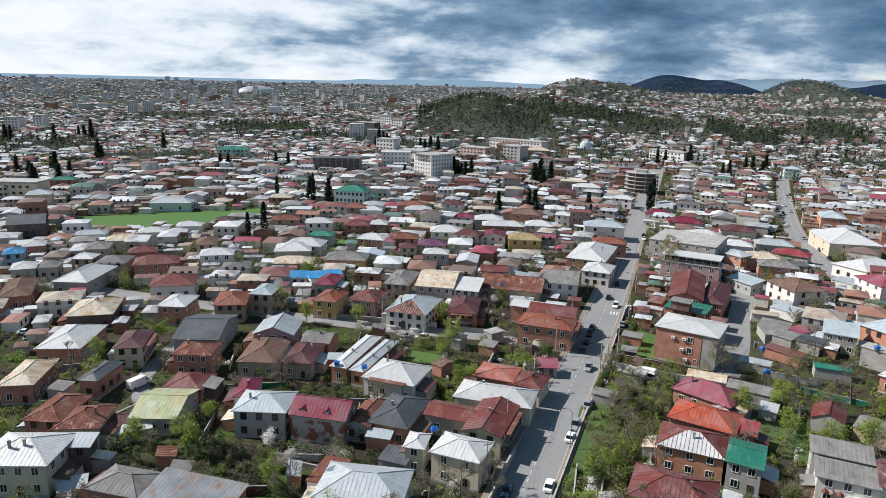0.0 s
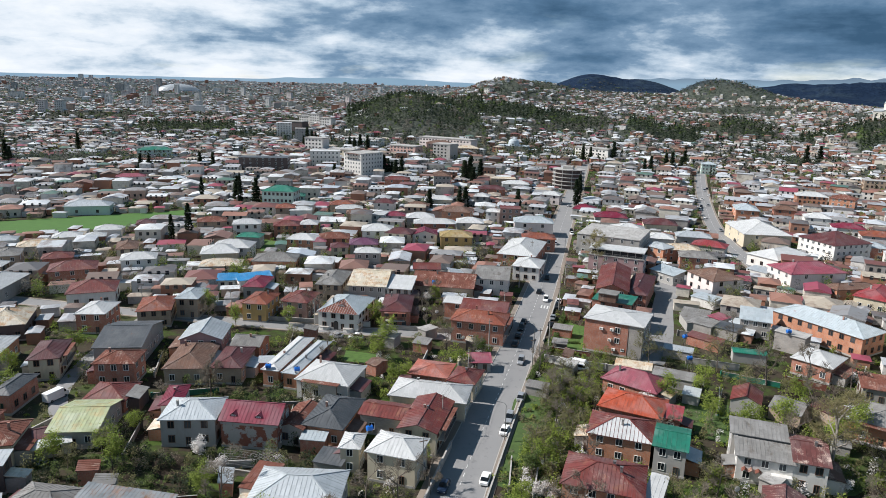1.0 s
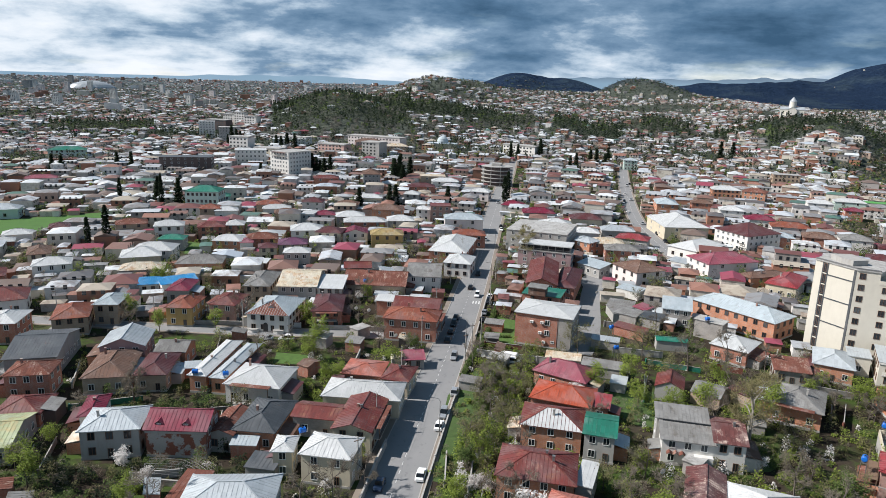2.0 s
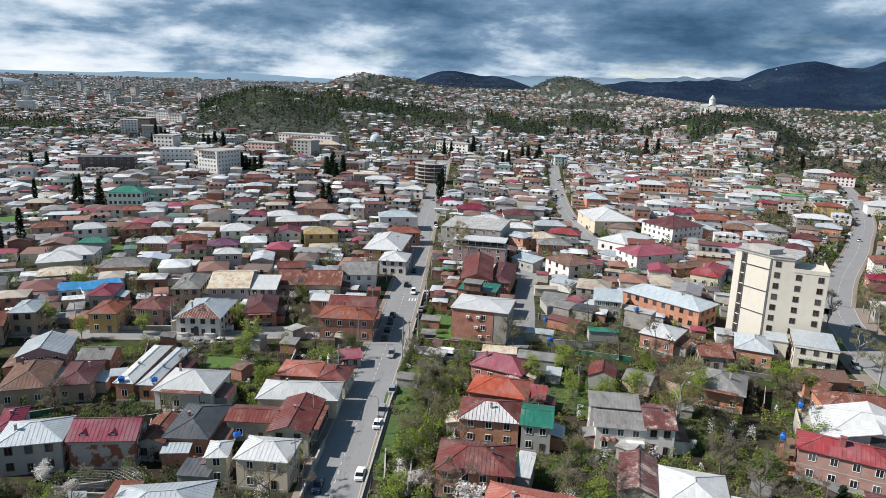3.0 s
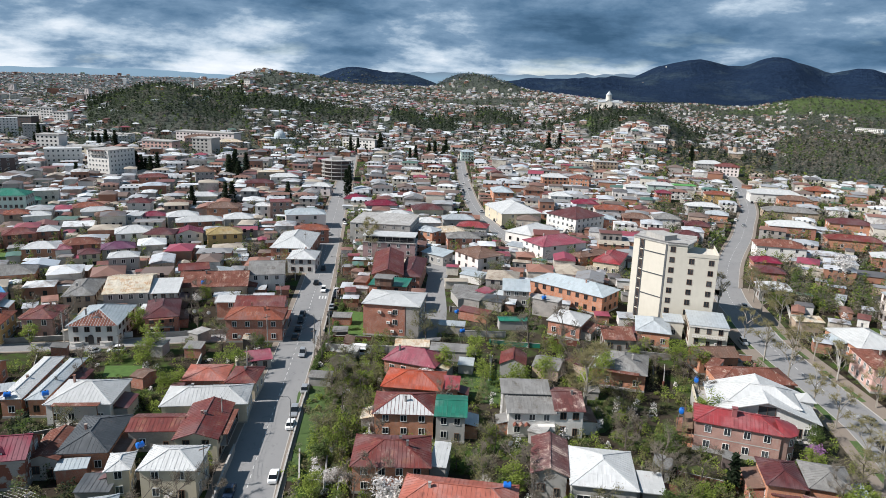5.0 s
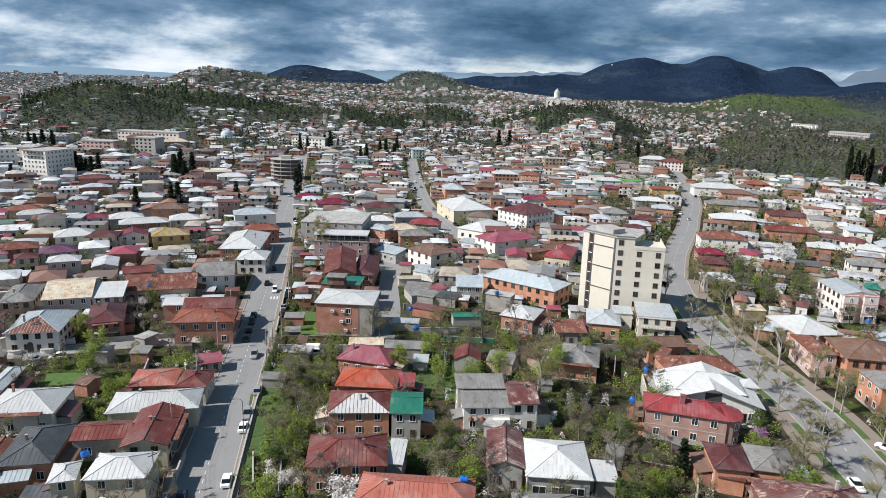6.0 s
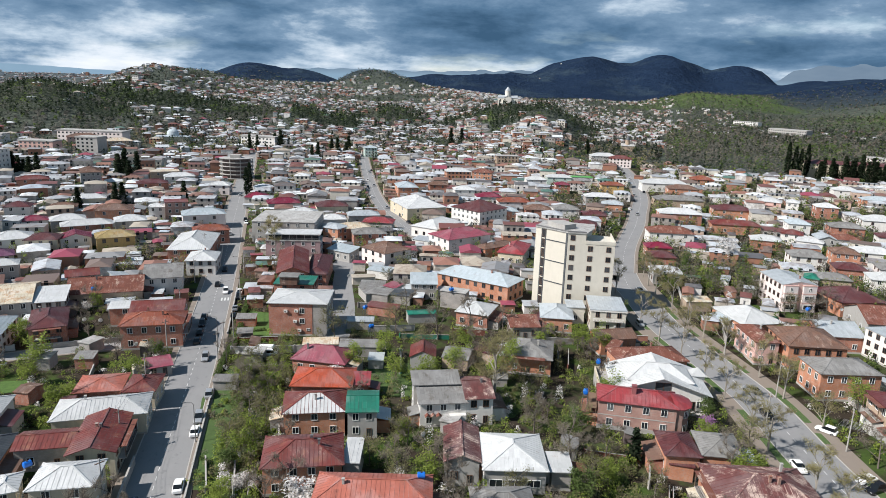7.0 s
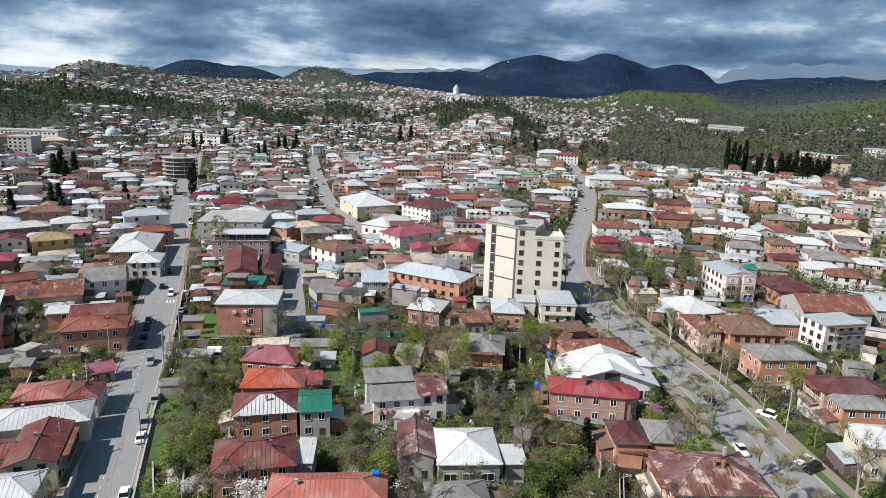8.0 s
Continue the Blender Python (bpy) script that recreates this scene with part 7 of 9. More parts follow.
def car_meshes(colour, tall):
    key = (colour, tall)
    if key in CAR_MESH:
        return CAR_MESH[key]
    k = 1.0 if not tall else 1.18
    P = CAR_PAINT[colour]

    def ring(x, w, z0, z1):
        return [(x, -w, z0 + 0.12), (x, -w, z1 - 0.12), (x, -w + 0.12, z1), (x, w - 0.12, z1), (x, w, z1 - 0.12), (x, w, z0 + 0.12), (x, w - 0.1, z0), (x, -w + 0.1, z0)]
    body = loft_mesh("body", [ring(-2.15, 0.70, 0.35, 0.80), ring(-2.0, 0.84, 0.25, 0.92), ring(-1.0, 0.88, 0.22, 0.95), ring(0.9, 0.88, 0.22, 0.93), ring(1.9, 0.84, 0.25, 0.80), ring(2.15, 0.68, 0.35, 0.66)], P)
    zt = 1.45 * k

    def cab(x, w0, w1, z0, z1):
        return [(x, -w0, z0), (x, -w1, z1), (x, w1, z1), (x, w0, z0)]
    glass = loft_mesh("window", [cab(-1.85 if tall else -1.65, 0.74, 0.70, 0.90, 0.95), cab(-1.55 if tall else -1.0, 0.78, 0.64, 0.90, zt - 0.04), cab(0.15, 0.78, 0.64, 0.90, zt - 0.04), cab(0.95, 0.76, 0.70, 0.90, 0.94)], CAR_GLASS)
    roof = loft_mesh("roof", [cab(-1.6 if tall else -1.05, 0.66, 0.60, zt - 0.06, zt), cab(-0.3, 0.67, 0.62, zt - 0.05, zt + 0.03), cab(0.2, 0.66, 0.60, zt - 0.06, zt)], P)
    bm = bmesh.new()
    tube(bm, [(0, -0.1, 0), (0, 0.1, 0)], [0.32, 0.32], 14)
    tyre = bpy.data.meshes.new("wheel"); bm.to_mesh(tyre); bm.free(); tyre.materials.append(RUBBER)
    bm = bmesh.new()
    tube(bm, [(0, -0.115, 0), (0, 0.115, 0)], [0.19, 0.19], 10)
    rim = bpy.data.meshes.new("rim"); bm.to_mesh(rim); bm.free(); rim.materials.append(METAL_GREY)
    bm = bmesh.new()
    box(bm, -0.05, -0.16, -0.08, 0.05, 0.16, 0.08)
    lamp = bpy.data.meshes.new("headlight"); bm.to_mesh(lamp); bm.free(); lamp.materials.append(LAMP_GLASS)
    CAR_MESH[key] = (body, glass, roof, tyre, rim, lamp)
    return CAR_MESH[key]


COLOUR_WORDS = {"white": "white", "silver": "silver grey", "black": "glossy black", "blue": "dark blue"}


def car(x, y, rot, colour, tall=False, where="parked at the kerb"):
    body, glass, roof, tyre, rim, lamp = car_meshes(colour, tall)
    ob = empty("car", pose(x, y, 0.05, 0, 0, rot), f"{COLOUR_WORDS[colour]} {'estate car' if tall else 'saloon car'} {where}", "car", "cars in the streets")
    for name, me in (("body", body), ("window", glass), ("roof", roof)):
        part_data(name, me, ob)
    for px__ in (-1.35, 1.35):
        for py__ in (-0.78, 0.78):
            w = part_data("wheel", tyre, ob, pose(px__, py__, 0.32))
            if math.hypot(x, y) < 200:
                part_data("rim", rim, w)
    for py__ in (-0.52, 0.52) if math.hypot(x, y) < 200 else ():
        part_data("headlight", lamp, ob, pose(2.08, py__, 0.62))
    return ob


def street_angle(line, x, y):
    i = min(range(len(line) - 1), key=lambda k: (line[k].x - x) ** 2 + (line[k].y - y) ** 2)
    d = line[i + 1] - line[i]
    return math.degrees(math.atan2(d.y, d.x))


def street_cars(line, spots):
    for x, y, colour, tall in spots:
        car(x, y, street_angle(line, x, y) + rng.choice((0, 180)), colour, tall)


street_cars(MAIN, [(12.6, 108.6, "blue", False), (20.6, 110.6, "white", False), (27.6, 128.4, "white", False), (29.6, 133.6, "silver", True), (34.4, 143.8, "silver", True)])
street_cars(MAIN, [(46.2, 195.4, "black", False), (44.2, 189.8, "black", True), (42.0, 183.4, "black", False), (39.8, 177.3, "black", False), (58.6, 217.1, "white", True), (62.6, 215.0, "white", False)])
street_cars(MAIN, [(60.6, 209.6, "black", True), (56.3, 198.9, "silver", False), (54.0, 192.4, "black", False), (58.4, 226.2, "black", False), (65.6, 243.4, "black", True), (38.8, 164.8, "silver", True)])
street_cars(MAIN, [(98, 322, "white", False), (100, 330, "black", False), (84, 301, "silver", False), (111, 361, "black", True), (119, 402, "silver", False)])
street_cars(CROSS, [(-11.1, 184.8, "silver", False), (-5.4, 183.8, "white", True)])
street_cars(SECOND, [(160.5, 256, "white", False), (166.4, 272.5, "black", False), (198.8, 392, "white", True), (189, 366, "white", False), (231, 445, "white", True), (171, 290, "black", False)])
street_cars(SECOND, [(175.5, 306, "black", True), (181, 332, "silver", False), (204, 401, "black", True), (212, 408, "silver", False), (219, 431, "white", False), (246, 478, "black", False), (240, 470, "silver", True)])
street_cars(BOULEVARD, [(122.6, 58.4, "white", False), (137.6, 74.3, "black", False), (186.2, 153.1, "silver", False), (158.5, 128.6, "silver", True), (301.6, 256, "silver", False)])
street_cars(BOULEVARD_END, [(311, 270, "white", False), (336, 289, "black", False), (352, 303, "silver", True), (372, 312, "black", False), (415, 364, "white", True), (440, 392, "black", False), (468, 421, "white", False)])
car(146.2, 83.6, 95, "silver", False, "parked under the plane trees")
car(141.9, 63.4, 100, "white", True, "parked beside the verge")
car(129.4, 49.3, 170, "white", False, "parked across the footway")
car(127.6, 46.9, 172, "black", True, "parked across the footway")
car(53.0, 159.8, 150, "white", True, "parked in a garden drive")
car(139.3, 221.0, 165, "white", False, "parked on the open square")
car(150.0, 226.0, 120, "silver", False, "parked on the open square")
car(-118.3, 180.6, 10, "white", False, "parked beside a garden wall")
car(-114.0, 176.5, 12, "white", True, "parked beside a garden wall")


def van(x, y, rot):
    ob = empty("van", pose(x, y, 0.05, 0, 0, rot), "white panel van parked in a narrow lane", "van")

    def ring(px__, w, z0, z1):
        return [(px__, -w, z0), (px__, -w * 0.94, z1), (px__, w * 0.94, z1), (px__, w, z0)]
    part_data("body", loft_mesh("body", [ring(-2.7, 0.95, 0.3, 2.3), ring(1.5, 0.95, 0.3, 2.35), ring(2.1, 0.95, 0.3, 1.5), ring(2.7, 0.9, 0.35, 1.05)], CAR_PAINT["white"]), ob)
    part_data("window", loft_mesh("window", [ring(1.52, 0.97, 1.35, 2.2), ring(2.02, 0.965, 1.35, 1.62)], CAR_GLASS), ob)
    tyre, rim = car_meshes("white", True)[3:5]
    for a in (-1.7, 1.75):
        for b in (-0.86, 0.86):
            part_data("rim", rim, part_data("wheel", tyre, ob, pose(a, b, 0.33)))


van(-72.0, 148.8, 62)

# ---------------------------------------------------------------- poles, lamps and cables
POLE_TOPS = []


def utility_pole(x, y, h=9.0, rot=20):
    ob = empty("utility_pole", pose(x, y, 0, 0, 0, rot), "grey weathered utility pole with a cross arm", "utility pole", "utility poles along the streets")
    bm = bmesh.new()
    tube(bm, [(0, 0, -0.3), (0, 0, h)], [0.16, 0.10], 8)
    part("pole", bm, CONCRETE, ob)
    bm = bmesh.new()
    box(bm, -0.8, -0.06, h - 0.9, 0.8, 0.06, h - 0.76)
    part("cross_arm", bm, WOOD, ob)
    POLE_TOPS.append(Vector((x, y, h - 0.55)))
    return ob


def street_lamp(x, y, rot, h=8.5):
    ob = empty("street_lamp", pose(x, y, 0, 0, 0, rot), "slim grey street lamp with curved arm", "street lamp", "street lamps")
    bm = bmesh.new()
    tube(bm, [(0, 0, -0.2), (0, 0, h * 0.7), (0, 0, h - 0.5), (0.35, 0, h), (1.5, 0, h + 0.15)], [0.10, 0.08, 0.06, 0.05, 0.04], 8)
    part("pole", bm, METAL_GREY, ob)
    bm = bmesh.new()
    box(bm, 1.4, -0.12, h + 0.05, 2.0, 0.12, h + 0.2)
    part("lamp_head", bm, METAL_GREY, ob)


def cable(a, b, sag=0.7):
    bm = bmesh.new()
    pts = []
    for i in range(9):
        t = i / 8
        p = a.lerp(b, t)
        pts.append((p.x, p.y, p.z - sag * 4 * t * (1 - t)))
    tube(bm, pts, [0.018] * 9, 3)
    tagged(part("power_cable", bm, METAL_DARK), "thin black power cable hung between poles", "cable", "power cables")


chain = []
for x, y in ((9.0, 111.8), (14.2, 128.6), (22.8, 152.0), (31.6, 174.2), (41.0, 201.5), (52.5, 233.0), (65.0, 268.0)):
    utility_pole(x, y, rng.uniform(8.5, 9.5))
    chain.append(POLE_TOPS[-1])
for a, b in zip(chain, chain[1:]):
    for off in (-0.7, 0.0, 0.7):
        cable(a + Vector((off, -off * 0.3, 0)), b + Vector((off, -off * 0.3, 0)))
chain = []
for x, y in ((41.3, 162.6), (44.6, 168.6), (48.6, 174.0), (60.4, 207.0), (70.5, 236.0)):
    utility_pole(x, y, rng.uniform(8, 9))
    chain.append(POLE_TOPS[-1])
for a, b in zip(chain, chain[1:]):
    cable(a, b)
cable(POLE_TOPS[3], POLE_TOPS[7]); cable(POLE_TOPS[2], POLE_TOPS[8], 1.0); cable(POLE_TOPS[4], POLE_TOPS[10])
for x, y in ((-18, 195), (-44, 203.5), (-73, 211.5)):
    utility_pole(x, y)
for a, b in zip(POLE_TOPS[-3:], POLE_TOPS[-2:]):
    cable(a, b)
for x, y in ((26.9, 124.9), (43.8, 171.6), (66.9, 229.6), (84.0, 285.0)):
    street_lamp(x, y, 160)
for x, y in ((156.2, 119.5), (137.5, 57.0), (148.0, 78.5), (160.5, 101.0), (130.0, 70.0), (172, 122), (96, 30)):
    utility_pole(x, y, 9.5, 60)
for a, b in zip(POLE_TOPS[-6:-4], POLE_TOPS[-5:-3]):
    cable(a, b)

# ---------------------------------------------------------------- water tanks, dishes, roof clutter


def water_tank(x, y, z, rot=0, legs=False, r=0.55, long=1.3):
    ob = empty("water_tank", pose(x, y, z, 0, 0, rot), "bright blue plastic water tank on a steel stand", "water tank", "rooftop water tanks")
    bm = bmesh.new()
    pts = [(-long / 2, 0, r), (-long / 2 + 0.1, 0, r), (-0.05, 0, r), (0.05, 0, r), (long / 2 - 0.1, 0, r), (long / 2, 0, r)]
    tube(bm, pts, [r * 0.75, r, r * 0.97, r * 0.97, r, r * 0.75], 14)
    part("barrel", bm, TANK_BLUE, ob, smooth=False)
    bm = bmesh.new()
    tube(bm, [(0, 0, 2 * r - 0.05), (0, 0, 2 * r + 0.1)], [0.18, 0.15], 8)
    part("lid", bm, METAL_DARK, ob)
    bm = bmesh.new()
    for u in (-long / 3, long / 3):
        box(bm, u - 0.04, -r * 0.7, -0.35, u + 0.04, r * 0.7, 0.06)
    part("stand", bm, METAL_GREY, ob)
    if legs:
        for u in (-long / 2, long / 2):
            for v in (-r, r):
                bm = bmesh.new()
                beam(bm, (u * 1.2, v * 1.3, -z), (u * 0.8, v * 0.8, -0.2), 0.08, 0.08)
                part("leg", bm, METAL_GREY, ob)


for x, y, z, rot in ((-0.9, 118.6, 6.6, 20), (-25.2, 153.0, 4.9, 0), (-18.2, 150.9, 4.9, 10), (53.5, 84.0, 6.2, -30), (116.0, 168.8, 5.9, 0), (20.0, 219.0, 5.9, 0)):
    water_tank(x, y, z, rot)
for x, y, z, rot in ((100.0, 93.2, 6.4, 40), (88.0, 173.5, 3.0, 30), (82.5, 158.6, 2.8, 0), (116.5, 105.5, 5.2, 40), (-58.0, 130.0, 1.0, 50), (206.0, 104.0, 4.6, 0)):
    water_tank(x, y, z, rot, True)


def satellite_dish(x, y, z, rot):
    ob = empty("satellite_dish", pose(x, y, z, 0, 0, rot), "round off-white satellite dish on a bracket", "satellite dish", "satellite dishes")
    bm = bmesh.new()
    rings = []
    for r_, d_ in ((0.02, 0.0), (0.28, 0.04), (0.55, 0.15)):
        rings.append([bm.verts.new((r_ * math.cos(k * math.pi / 6), -d_, r_ * math.sin(k * math.pi / 6) + 0.6)) for k in range(12)])
    for a, b in zip(rings, rings[1:]):
        for k in range(12):
            bm.faces.new((a[k], a[(k + 1) % 12], b[(k + 1) % 12], b[k]))
    bmesh.ops.solidify(bm, geom=bm.faces[:], thickness=0.02)
    part("bowl", bm, DISH, ob)
    bm = bmesh.new()
    tube(bm, [(0, 0.05, -0.2), (0, 0.06, 0.6)], [0.03, 0.03], 6)
    tube(bm, [(0, -0.1, 0.08), (0, -0.55, 0.5)], [0.02, 0.02], 5)
    part("bracket", bm, METAL_GREY, ob)


for x, y, z, rot in ((24.5, 175.6, 2.6, 10), (27.0, 174.9, 2.4, 5), (22.4, 161.0, 2.2, -20), (44.8, 157.5, 3.0, -30), (18, 186, 6.7, 0), (14.5, 188.5, 6.7, 10), (112, 84.5, 3.4, -30), (156.5, 60.2, 6.4, -60), (118.5, 160.2, 4.2, 0), (62.0, 97.5, 4.8, 0), (95.0, 200.0, 5.0, 0), (167, 62, 7.2, -40), (214.0, 98.0, 5.0, -40)):
    satellite_dish(x, y, z, rot)

# ---------------------------------------------------------------- garden walls, fences and sheds


def garden_wall(pts, h=1.7, mat=None, label="", t=0.22, z=0.0):
    """A masonry wall along pts, with a coping and piers."""
    ob = empty("garden_wall", pose(pts[0][0], pts[0][1], z), label or "stained grey concrete garden wall beside the street", "garden wall", "garden walls")
    o = Vector((*pts[0], 0))
    for p, q in zip(pts, pts[1:]):
        a, b = Vector((*p, 0)) - o, Vector((*q, 0)) - o
        bm = bmesh.new()
        beam(bm, a + Vector((0, 0, h / 2 - 0.1)), b + Vector((0, 0, h / 2 - 0.1)), t, h + 0.2)
        part("wall", bm, mat or CONCRETE, ob)
        bm = bmesh.new()
        beam(bm, a + Vector((0, 0, h + 0.04)), b + Vector((0, 0, h + 0.04)), t + 0.12, 0.09)
        part("coping", bm, CONCRETE, ob)
        bm = bmesh.new()
        box(bm, a.x - 0.2, a.y - 0.2, -0.2, a.x + 0.2, a.y + 0.2, h + 0.2)
        part("pier", bm, mat or CONCRETE, ob)


garden_wall([(8.5, 103), (12.5, 114.5), (15.5, 122.5)], 1.7)
garden_wall([(23.4, 154.8), (26.0, 161.5)], 1.9, WALL["grey"])
garden_wall([(-1.5, 193.5), (-15, 196.4)], 1.5, WALL["white"], "white panelled garden wall with piers")
garden_wall([(-17, 197.2), (-30, 199.5), (-42, 202.8)], 1.3, WALL["block"])
garden_wall([(2.0, 191.6), (12.0, 189.5), (22.0, 187.0)], 1.4, WALL["block"])
garden_wall([(18.6, 101.0), (24.4, 116.5), (32.5, 138.0), (39.5, 155.5)], 0.7, CONCRETE, "low concrete retaining wall along the gardens")
garden_wall([(48.5, 179.5), (56.0, 200.0), (63.0, 219.5)], 0.6, CONCRETE, "low concrete retaining wall along the gardens")
garden_wall([(45.5, 165.5), (60.0, 158.5), (82.0, 149.0)], 1.9, CONCRETE, "long stained concrete wall between gardens")
garden_wall([(-30, 116.5), (-20, 113.5), (-8, 111.8)], 1.2, WALL["block"], "grey block wall round a bare yard")
garden_wall([(-32, 121), (-30, 113)], 1.2, WALL["block"])
garden_wall([(-66, 140), (-72, 128)], 1.4, WALL["grey"])
garden_wall([(140.5, 124), (150, 118.5)], 1.6, WALL["brick"], "red brick wall with railings by the crossing")
garden_wall([(163, 70.5), (155, 60), (148, 51)], 1.6, WALL["grey"])
garden_wall([(190, 138), (205, 152), (215, 160)], 1.4, WALL["white"])
garden_wall([(243, 224), (280, 249), (300, 268)], 1.6, CONCRETE, "pale wall with railing beside the boulevard")
garden_wall([(170, 222), (172, 240), (176, 262)], 1.5, WALL["white"])
garden_wall([(66, 252), (74, 276)], 1.8, WALL["grey"])
garden_wall([(100, 262), (110, 300), (125, 345)], 1.6, CONCRETE)


def vine_trellis(x, y, rot, w, d):
    """An arbour of thin posts and wires for grape vines, bare in spring."""
    ob = empty("vine_trellis", pose(x, y, 0, 0, 0, rot), "rusty metal grape arbour over a bare yard", "trellis", "grape arbours")
    for u in (-w / 2, 0, w / 2):
        for v in (-d / 2, d / 2):
            bm = bmesh.new()
            tube(bm, [(u, v, -0.2), (u, v, 2.4)], [0.04, 0.03], 5)
            part("post", bm, METAL_GREY, ob)
    bm = bmesh.new()
    for i in range(7):
        v = -d / 2 + d * i / 6
        tube(bm, [(-w / 2, v, 2.3), (0, v, 2.55), (w / 2, v, 2.3)], [0.025] * 3, 4)
    for i in range(9):
        u = -w / 2 + w * i / 8
        z = 2.3 + 0.25 * (1 - abs(u) / (w / 2))
        tube(bm, [(u, -d / 2, z), (u, d / 2, z)], [0.02] * 2, 4)
    tagged(part("frame", bm, METAL_GREY, ob), "grid of thin bars", kind="stuff")


vine_trellis(-25.5, 117.5, -14, 8, 5)


def wood_pile(x, y, rot):
    ob = empty("wood_pile", pose(x, y, 0, 0, 0, rot), "stack of split firewood beside a garden wall", "firewood", "firewood stacks")
    for i in range(4):
        for j in range(6 - i):
            bm = bmesh.new()
            u = (j + i * 0.5) * 0.32 - 0.9
            tube(bm, [(u, -0.5, 0.14 + i * 0.27), (u + rng.uniform(-0.05, 0.05), 0.5, 0.14 + i * 0.27)], [0.15, 0.15], 6)
            part("log", bm, WOOD, ob)


def garden_fences():
    """Boundary walls and sheet fences between the plots."""
    r7 = random.Random(8)
    n = 0
    mats = ((WALL["block"], "grey block wall between two gardens"), (CONCRETE, "stained concrete panel wall between gardens"), (ROOF["rust"], "rusty sheet metal fence between gardens"), (ROOF["grey"], "grey fibre-cement sheet fence between gardens"), (ROOF["green"], "green painted sheet fence between gardens"))
    for _ in range(4000):
        az, r = r7.uniform(-35, 72), 72 + 160 * r7.random()
        x, y = r * math.sin(radians(az)), r * math.cos(radians(az))
        a = radians(-8 - 0.75 * az + r7.choice((0, 90)) + r7.uniform(-5, 5))
        L_ = r7.uniform(7, 16)
        pts = [(x + math.cos(a) * L_ * t, y + math.sin(a) * L_ * t) for t in (0, 0.2, 0.4, 0.6, 0.8, 1.0)]
        if any(not free(px__, py__, 0.9) or near_road(px__, py__, 0.8) for px__, py__ in pts):
            continue
        mt, words = r7.choice(mats)
        garden_wall([pts[0], pts[-1]], r7.uniform(1.1, 1.9), mt, words, 0.16 if mt in (WALL["block"], CONCRETE) else 0.06)
        n += 1
        if n >= 70:
            break
    n = 0
    for _ in range(2000):
        az, r = r7.uniform(-35, 72), 75 + 120 * r7.random()
        x, y = r * math.sin(radians(az)), r * math.cos(radians(az))
        if not free(x, y, 3.6) or near_road(x, y, 4):
            continue
        if n < 7:
            vine_trellis(x, y, r7.uniform(0, 180), r7.uniform(5, 8), r7.uniform(3, 5))
        else:
            wood_pile(x, y, r7.uniform(0, 180))
        n += 1
        if n >= 10:
            break


def shed(x, y, rot, w, d, h, rc, wc):
    house(x, y, rot, w, d, h, "shed", rc, wc, rise=0.5, wf=0, wr=0, wl=0, chim=0, over=0.2, name="shed", category="shed", group="garden sheds", seam=0.6, label=f"small {WALL_WORDS[wc]} garden shed with {ROOF_WORDS[rc]} roof")


def sheds():
    r7 = random.Random(3)
    n = 0
    for _ in range(3000):
        az, r = r7.uniform(-35, 72), 70 + 175 * r7.random()
        x, y = r * math.sin(radians(az)), r * math.cos(radians(az))
        w, d = r7.uniform(2.5, 5.5), r7.uniform(2.2, 3.6)
        if not free(x, y, 2.2 + w * 0.3) or near_road(x, y, 3.0):
            continue
        shed(x, y, -8 - 0.75 * az + r7.choice((0, 90)) + r7.uniform(-8, 8), w, d, r7.uniform(2.0, 2.8), r7.choice(("rust", "grey", "grey", "silver", "brown", "red", "cream")), r7.choice(("block", "grey", "brick", "dark")))
        n += 1
        if n >= 40:
            break


# ---------------------------------------------------------------- lawns and hedges
LAWNS = ([(51.6, 178.6), (49.3, 173.6), (56.0, 168.2), (59.2, 175.4), (64.5, 191.4), (60.0, 195.2), (57.8, 193.6)], [(-8.4, 167.9), (0.8, 165.4), (0.4, 172.0), (-7.8, 175.1)], [(-48.9, 287.6), (-41.6, 286.0), (-41.5, 304.9), (-50.8, 309.0)])

COURTYARD = [(102.8, 232.7), (109.9, 241.2), (126.0, 250.0), (133.4, 254.0), (115.4, 232.4), (106.0, 218.6), (98.9, 216.2)]


def lawn(pts, mat, words):
    bm = bmesh.new()
    prism(bm, pts, -0.1, 0.07)
    tagged(part("lawn", bm, mat), words, "lawn", kind="structure")


for pts in LAWNS:
    lawn(pts, LAWN, "bright green mown garden lawn")
for pts in ([(32.6, 143.2), (40.3, 154.3), (48.1, 160.3), (53.9, 152.4), (46.6, 130.8), (35.5, 114.1), (30.2, 103.8), (21.7, 109.6)], [(71.6, 140.9), (82.7, 137.9), (74.0, 120.7), (64.5, 127.0)], [(76.5, 102.9), (87.9, 101.8), (97.3, 106.3), (88.8, 112.8)]):
    lawn(pts, ROUGH_GRASS, "rough green grass of an overgrown garden")

bm = bmesh.new()
prism(bm, COURTYARD, -0.1, 0.06)
tagged(part("courtyard", bm, ASPHALT), "worn grey asphalt yard behind the houses", "yard", kind="structure")


